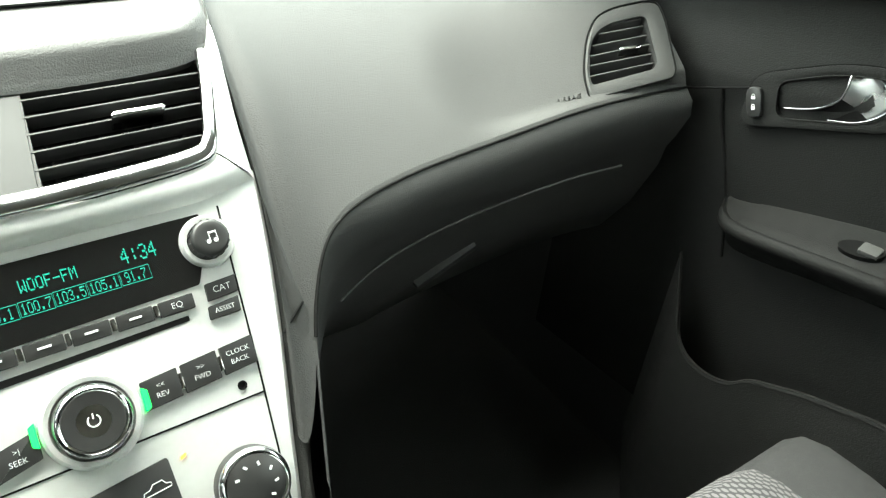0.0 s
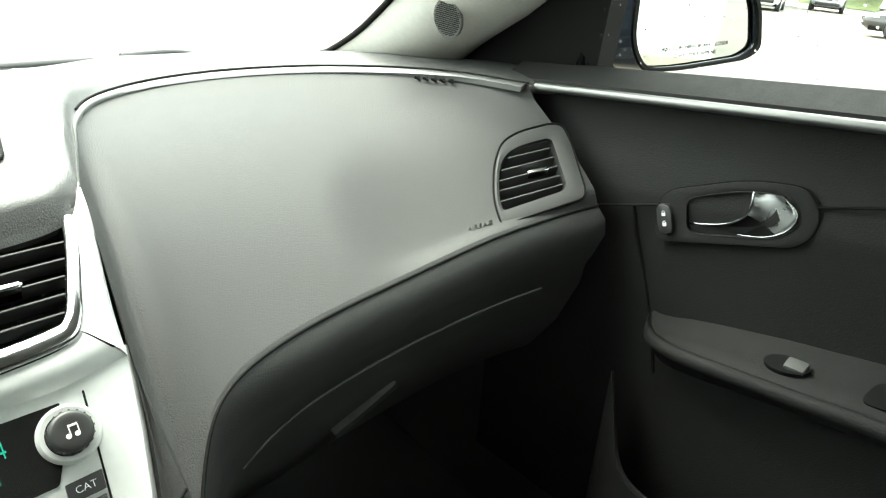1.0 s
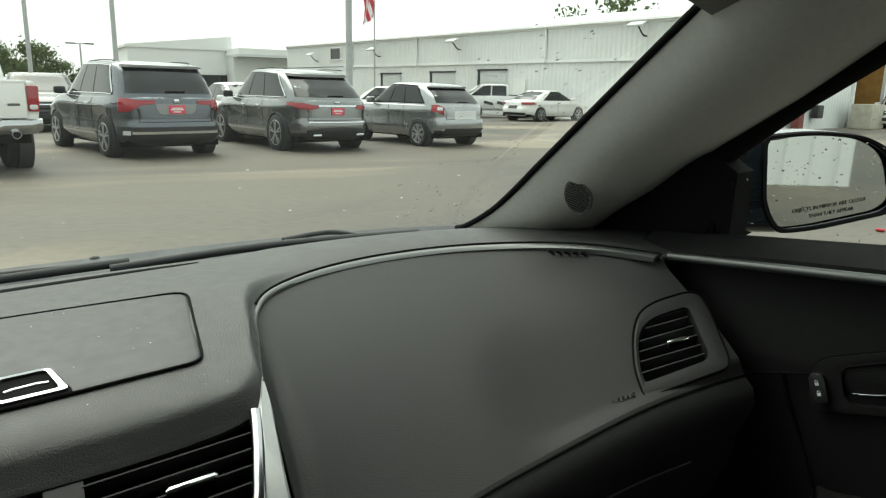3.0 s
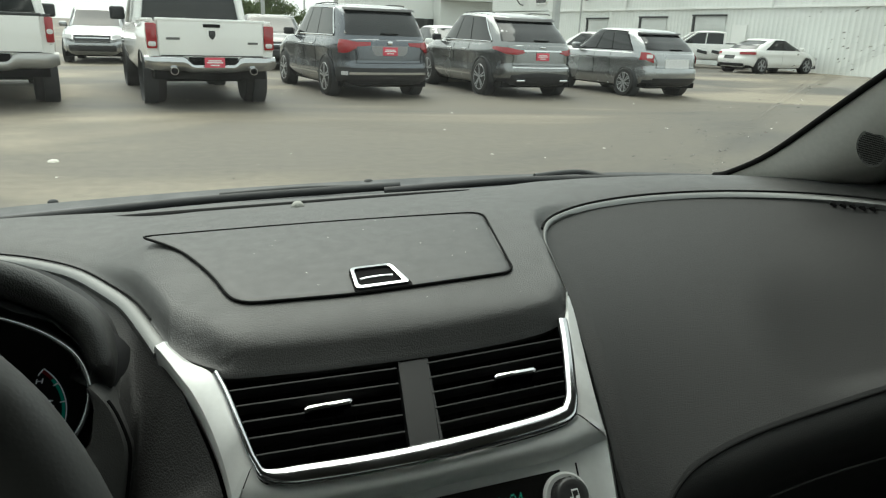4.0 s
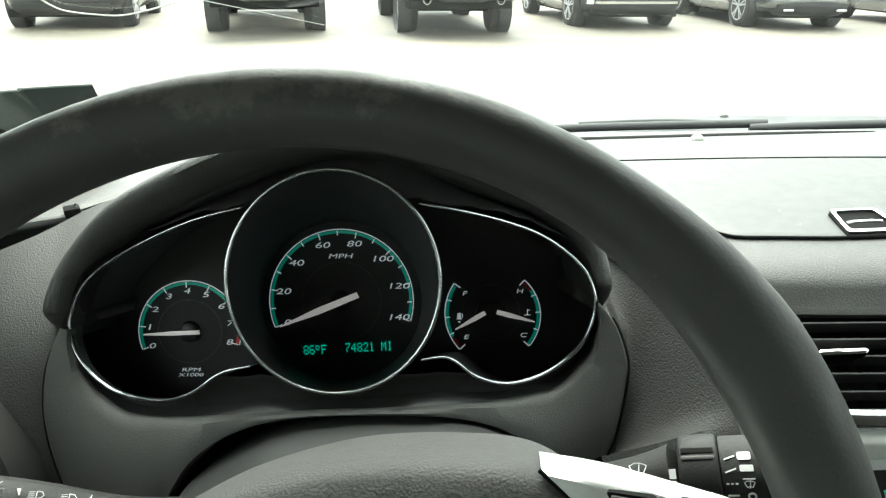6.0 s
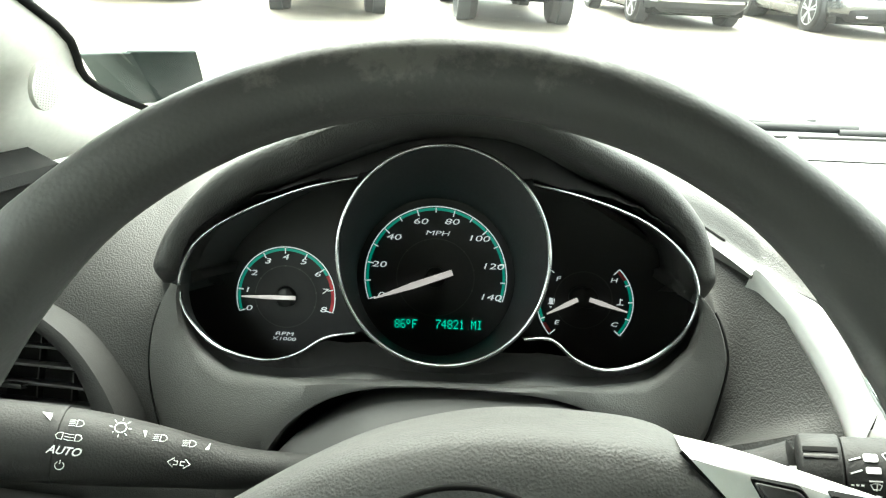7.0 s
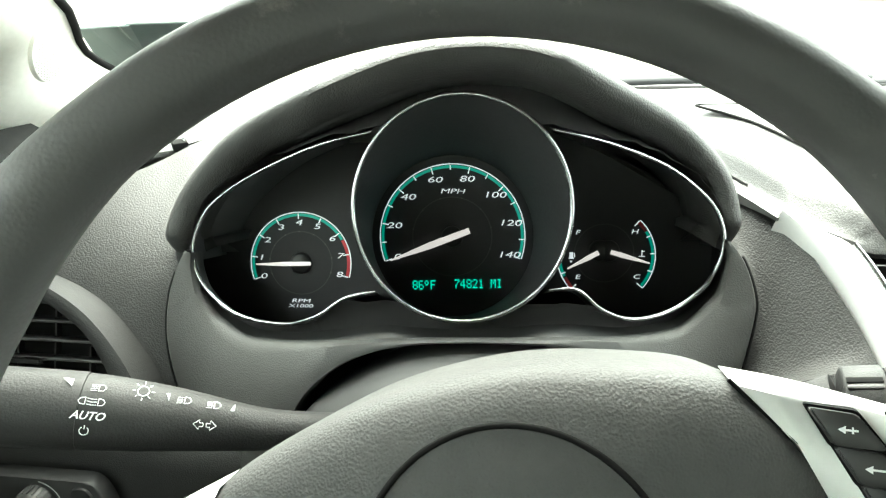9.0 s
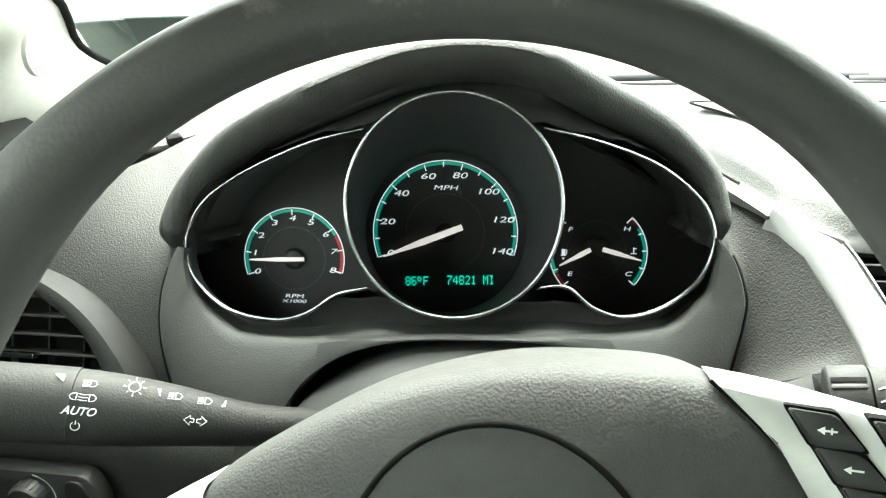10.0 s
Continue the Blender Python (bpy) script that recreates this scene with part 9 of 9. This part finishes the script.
part("eaves_trim", one(block, (LEN, 0.22, 0.12), SIDE @ Matrix.Translation((LEN / 2, EAVE + 0.02, 0.08))), M_TRIM, wh, "pale eaves gutter")
part("wall_band", one(block, (LEN * 0.78, 0.14, 0.10), SIDE @ Matrix.Translation((LEN * 0.61, 2.97, 0.06))), M_TRIM, wh)
for a, b, h in ((29.16, 26.72, 2.40), (23.37, 20.87, 2.46), (18.64, 16.18, 2.54)):
    x0, x1 = LEN - a, LEN - b
    d = part("roller_door", one(block, (x1 - x0, h, 0.02), SIDE @ Matrix.Translation(((x0 + x1) / 2, h / 2, 0.035))), M_DOOR, wh, "closed roller door")
    for i in range(14):
        part("door_slat", one(block, (x1 - x0 - 0.1, 0.03, 0.02), SIDE @ Matrix.Translation(((x0 + x1) / 2, h * (i + 0.5) / 14, 0.05))), M_DOOR, d)
    for xx in (x0 + 0.09, ):
        part("door_frame", one(block, (0.18, h, 0.10), SIDE @ Matrix.Translation((xx, h / 2, 0.05))), M_BUMP, d, "dark door jamb")
    part("door_frame", one(block, (x1 - x0 + 0.1, 0.10, 0.12), SIDE @ Matrix.Translation(((x0 + x1) / 2, h + 0.03, 0.06))), M_BUMP, d)
part("side_door", one(block, (1.0, 2.1, 0.05), SIDE @ Matrix.Translation((LEN - 15.1, 1.05, 0.04))), M_TRIM, wh)
for a in (13.14, 3.98, 33.0, 24.8):
    part("downpipe", one(tube, [SIDE @ Vector((LEN - a, 2.9, 0.14)), SIDE @ Vector((LEN - a, EAVE, 0.14))], 0.07, 8), M_TRIM, wh)
for a, h in ((20.42, 4.3), (29.33, 4.1), (38.46, 3.95), (6.87, 4.5)):
    lp = part("wall_lamp", one(block, (0.85, 0.10, 0.45), SIDE @ Matrix.Translation((LEN - a, h, 0.75)) @ pose(0, 0, 0, 25, 0, 0), 0.03), M_DOOR, wh, "grey wall flood lamp")
    part("lamp_arm", one(tube, curve([SIDE @ Vector((LEN - a + 0.1, h - 0.5, 0.05)), SIDE @ Vector((LEN - a + 0.1, h - 0.45, 0.35)), SIDE @ Vector((LEN - a + 0.05, h - 0.1, 0.65))], 5), 0.04, 6), M_BUMP, lp)
wn_ = part("wall_window", one(block, (1.5, 0.9, 0.06), SIDE @ Matrix.Translation((LEN - 35.5, 3.95, 0.05))), M_CARGLASS, wh, "small dark window")
part("window_frame", one(frame_ring, [Vector(q) for q in ((-0.85, -0.5), (0.85, -0.5), (0.85, 0.5), (-0.85, 0.5))], [Vector(q) for q in ((-0.75, -0.4), (0.75, -0.4), (0.75, 0.4), (-0.75, 0.4))], 0, 0.1, SIDE @ Matrix.Translation((LEN - 35.5, 3.95, 0.05)), 0.02), M_TRIM, wn_)
# open doorway in the gable end with the dim store behind it
M_STORE = surface("store_board", (0.36, 0.20, 0.055), 0.8, vary=0.35, scale=3)
part("store_wall", one(block, (4.2, 4.2, 0.1), END @ Matrix.Translation((9.1, 2.1, -5.0))), M_STORE, wh, "brown boards inside the open doorway")
for x in (7.1, 11.15):
    part("store_wall", one(block, (0.1, 4.2, 5.0), END @ Matrix.Translation((x, 2.1, -2.5))), M_STORE, wh)
part("store_ceiling", one(block, (4.2, 0.1, 5.0), END @ Matrix.Translation((9.1, 3.98, -2.5))), M_STORE, wh)
for x in (7.12, 11.14):
    part("door_frame", one(block, (0.16, 4.2, 0.16), END @ Matrix.Translation((x, 2.1, 0.06))), M_TRIM, wh)
part("raised_door", one(block, (3.9, 0.85, 0.10), END @ Matrix.Translation((9.1, min(4.3, EAVE), 0.08))), M_TRIM, wh, "raised roller door")
part("red_post", one(block, (0.45, 2.2, 0.3), END @ Matrix.Translation((0.9, 1.1, 0.3))), surface("brick_red", (0.16, 0.05, 0.04), 0.8), wh, "dark red door post")
part("yellow_post", one(tube, [END @ Vector((8.4, 0, 0.6)), END @ Vector((8.4, 1.1, 0.6))], 0.14, 10), surface("yellow_paint", (0.7, 0.55, 0.03), 0.5), wh, "yellow guard post")
tank = thing("concrete_block", "pale weathered concrete block by the doorway", "block", tuple(END @ Vector((6.6, 0, 1.0))))
part("block", one(block, (1.8, 1.1, 0.9), END @ Matrix.Translation((6.6, 0.55, 1.0)), 0.08), surface("concrete", (0.42, 0.40, 0.33), 0.9, vary=0.2, scale=4), tank)
meter = thing("meter_box", "grey utility meter on the warehouse wall", "meter", tuple(END @ Vector((2.9, 0.6, 0.2))))
part("box", one(block, (0.6, 0.55, 0.3), END @ Matrix.Translation((2.9, 0.75, 0.25)), 0.05), M_BUMP, meter)

# ---- further buildings ----
show = thing("showroom", "low white showroom building in the distance", "building", (13, 74, 0))
part("wall", one(block, (9.5, 8, 4.95), Matrix.Translation((14.0, 78, 2.475))), M_TRIM, show)
part("wall_upper", one(slab, [Vector((-5, 0)), Vector((5, 0)), Vector((5, 1.4)), Vector((-5, 0.25))], -4, 4.2, Matrix.Translation((14.0, 78, 4.8)) @ Matrix.Rotation(radians(90), 4, "X")), M_TRIM, show)
part("entrance", one(block, (7.0, 0.3, 2.2), Matrix.Translation((15.0, 73.9, 1.3))), M_CARGLASS, show, "dark glazed entrance")
part("canopy", one(block, (10, 6, 0.6), Matrix.Translation((23.4, 72, 4.6))), M_TRIM, show, "flat pale canopy")
part("canopy_edge", one(block, (10.1, 6.1, 0.25), Matrix.Translation((23.4, 72, 4.25))), M_DOOR, show)
part("wall_low", one(block, (10, 5, 4.2), Matrix.Translation((23.4, 73.5, 2.1))), M_METAL, show)
part("canopy_lamp", one(block, (0.9, 0.2, 0.5), Matrix.Translation((23.6, 68.7, 3.9)), 0.05), M_BUMP, show)
back_hall = thing("storage_hall", "pale ribbed metal hall behind the car", "building", (-2, -7, 0))
HB_ = wall_frame(Vector((-9.0, -7.2, 0)), Vector((4.75, -8.6, 0)))
HB_ = HB_ @ Matrix.Diagonal((1, 1, -1, 1))
part("wall", one(ribbed, HB_, 0, 13.82, 0, 4.2, 0.35, -0.05), M_METAL, back_hall)
bm = bmesh.new()
for i in range(22):
    block(bm, (3.4, 0.13, 0.08), HB_ @ Matrix.Translation((10.9, 0.1 + 0.15 * i, 0.06)) @ Matrix.Rotation(0.3, 4, "X"), 0.02)
part("roller_door", bm, M_DOOR, back_hall, "ribbed roller door")

# ---- poles, flag, wires ----
M_POLE = surface("pole_metal", (0.42, 0.43, 0.42), 0.5, metal=0.4, vary=0.1, scale=3)


def lamp_pole(x, y, h, r, head=True, label="tall grey lamp pole"):
    p = thing("lamp_pole", label, "lamp pole", (x, y, 0), "lamp poles")
    part("pole", one(tube, [Vector((x, y, 0)), Vector((x, y, h * 0.5)), Vector((x, y, h))], [r, r * 0.9, r * 0.75], 12), M_POLE, p)
    part("base", one(turned, [(r * 2.4, 0), (r * 2.4, 0.6), (r * 2.1, 0.66), (r, 0.67)], Matrix.Translation((x, y, 0)), 20), surface("pole_base", (0.45, 0.43, 0.38), 0.9), p, "concrete base")
    if head:
        for s in (-1, 1):
            part("lamp_head", one(block, (1.0, 0.35, 0.14), Matrix.Translation((x + s * 0.9, y, h - 0.05)), 0.05), M_BUMP, p, "dark lamp head")
        part("lamp_arm", one(tube, [Vector((x - 0.7, y, h - 0.05)), Vector((x + 0.7, y, h - 0.05))], 0.05, 8), M_POLE, p)
    return p


lamp_pole(8.25, 18.9, 9.5, 0.10)
lamp_pole(3.45, 31.0, 9.5, 0.10)
lamp_pole(0.55, 36.0, 9.5, 0.10)
lamp_pole(-1.4, 42.0, 9.5, 0.10)
lamp_pole(6.3, 88.0, 5.6, 0.12)
lamp_pole(-5.0, 80.0, 14.0, 0.16)
lamp_pole(20.2, 47.0, 10.5, 0.08, False)
fp = thing("flag_pole", "thin pole with a limp red and white striped flag", "flag", (21.3, 45.0, 0))
part("pole", one(tube, [Vector((21.3, 45.0, 0)), Vector((21.3, 45.0, 11))], 0.06, 8), M_POLE, fp)
for i in range(5):
    bm = bmesh.new()
    loft(bm, [[Vector((21.2 - 0.14 * j + 0.10 * math.sin(3 * z + j), 45.0 + 0.1 * math.sin(5 * z + 2 * j), 6.1 + z - 0.12 * j)) for z in np.linspace(0, 4.0, 12)] for j in (i, i + 1)])
    part("flag_stripe", bm, surface("flag_red", (0.5, 0.05, 0.08), 0.8) if i % 2 == 0 else M_WHITE, fp)

# ---- trees and the grass bank ----
M_LEAF = surface("leaves", (0.080, 0.115, 0.034), 0.7, vary=0.4, scale=0.9, rand=0.1)
M_BARK = surface("bark", (0.12, 0.09, 0.065), 0.9, vary=0.3, scale=8)


def tree(x, y, z, h, spread, seed, leaves=2600):
    rng = random.Random(seed)
    t = thing("tree", "leafy green tree with uneven open crown", "tree", (x, y, z), "trees")
    bm = bmesh.new()
    base = Vector((x, y, z))
    fork = base + Vector((0, 0, h * 0.35))
    tube(bm, [base, base.lerp(fork, 0.5) + Vector((0.05, 0, 0)), fork], [0.05 * h * 0.5, 0.04 * h * 0.5, 0.03 * h * 0.5], 10)
    tips = []
    for i in range(9):
        a = 2 * math.pi * i / 9 + rng.uniform(-0.3, 0.3)
        r = spread * rng.uniform(0.35, 0.8)
        tip = base + Vector((r * math.cos(a), r * math.sin(a), h * rng.uniform(0.5, 0.92)))
        tube(bm, [fork, fork.lerp(tip, 0.5) + Vector((0, 0, 0.05 * h)), tip], [0.011 * h, 0.007 * h, 0.003 * h], 6)
        tips.append(tip)
    part("trunk", bm, M_BARK, t)
    verts, faces = [], []
    for i in range(leaves):
        c = rng.choice(tips)
        d = Vector((rng.gauss(0, 1), rng.gauss(0, 1), rng.gauss(0, 0.8)))
        p = c + d * spread * 0.15
        s = h * rng.uniform(0.016, 0.034)
        q = Euler((rng.uniform(0, 6.3), rng.uniform(0, 6.3), rng.uniform(0, 6.3))).to_matrix()
        k = len(verts)
        for v in ((-s, 0, 0), (0, -s * 0.6, s * 0.2), (s, 0, 0), (0, s * 0.6, s * 0.2)):
            verts.append(p + q @ Vector(v))
        faces.append((k, k + 1, k + 2, k + 3))
    me = bpy.data.meshes.new("crown")
    me.from_pydata(verts, [], faces)
    me.materials.append(M_LEAF)
    cr = new("crown", me)
    cr.parent = t
    cr.location = -t.location
    tagged(cr, kind="stuff")
    return t


tree(64.0, 21.6, 1.4, 6.6, 4.6, 3, 6500)
tree(66.5, 20.0, 1.6, 6.5, 4.0, 4, 4200)
tree(0.3, 70, 0, 4.5, 2.8, 5, 4200)
tree(2.0, 72, 0, 3.6, 2.4, 6, 3000)
tree(4.9, 80, 0, 3.2, 1.7, 7, 1800)
tree(44.0, 48.0, 0, 9.2, 6.0, 8, 1800)
tree(52.0, 46.0, 0, 9.4, 6.0, 9, 1800)
bm = bmesh.new()
rails = []
for r_, z in ((0, -0.05), (3.5, 0.7), (7, 2.0), (10, 2.5), (60, 2.6)):
    rails.append([Vector((55 + 1.2 * r_ * 0.8 + 0.55 * s, 34 - s + 0.25 * r_, z + 0.1 * math.sin(s * 0.7))) for s in np.linspace(-12, 40, 40)])
loft(bm, rails)
tagged(link_mesh("bank", bm, surface("grass", (0.075, 0.095, 0.032), 0.9, vary=0.35, scale=2.0, bump=0.8, bump_scale=20)), "green grass bank beyond the yard", "bank", kind="structure")
litter = thing("litter", "small red scrap on the asphalt", "litter", (7.46, 3.33, 0))
part("scrap", one(block, (0.16, 0.08, 0.02), Matrix.Translation((7.46, 3.33, 0.012)) @ pose(0, 0, 0, 0, 8, 30), 0.006), M_RED, litter)
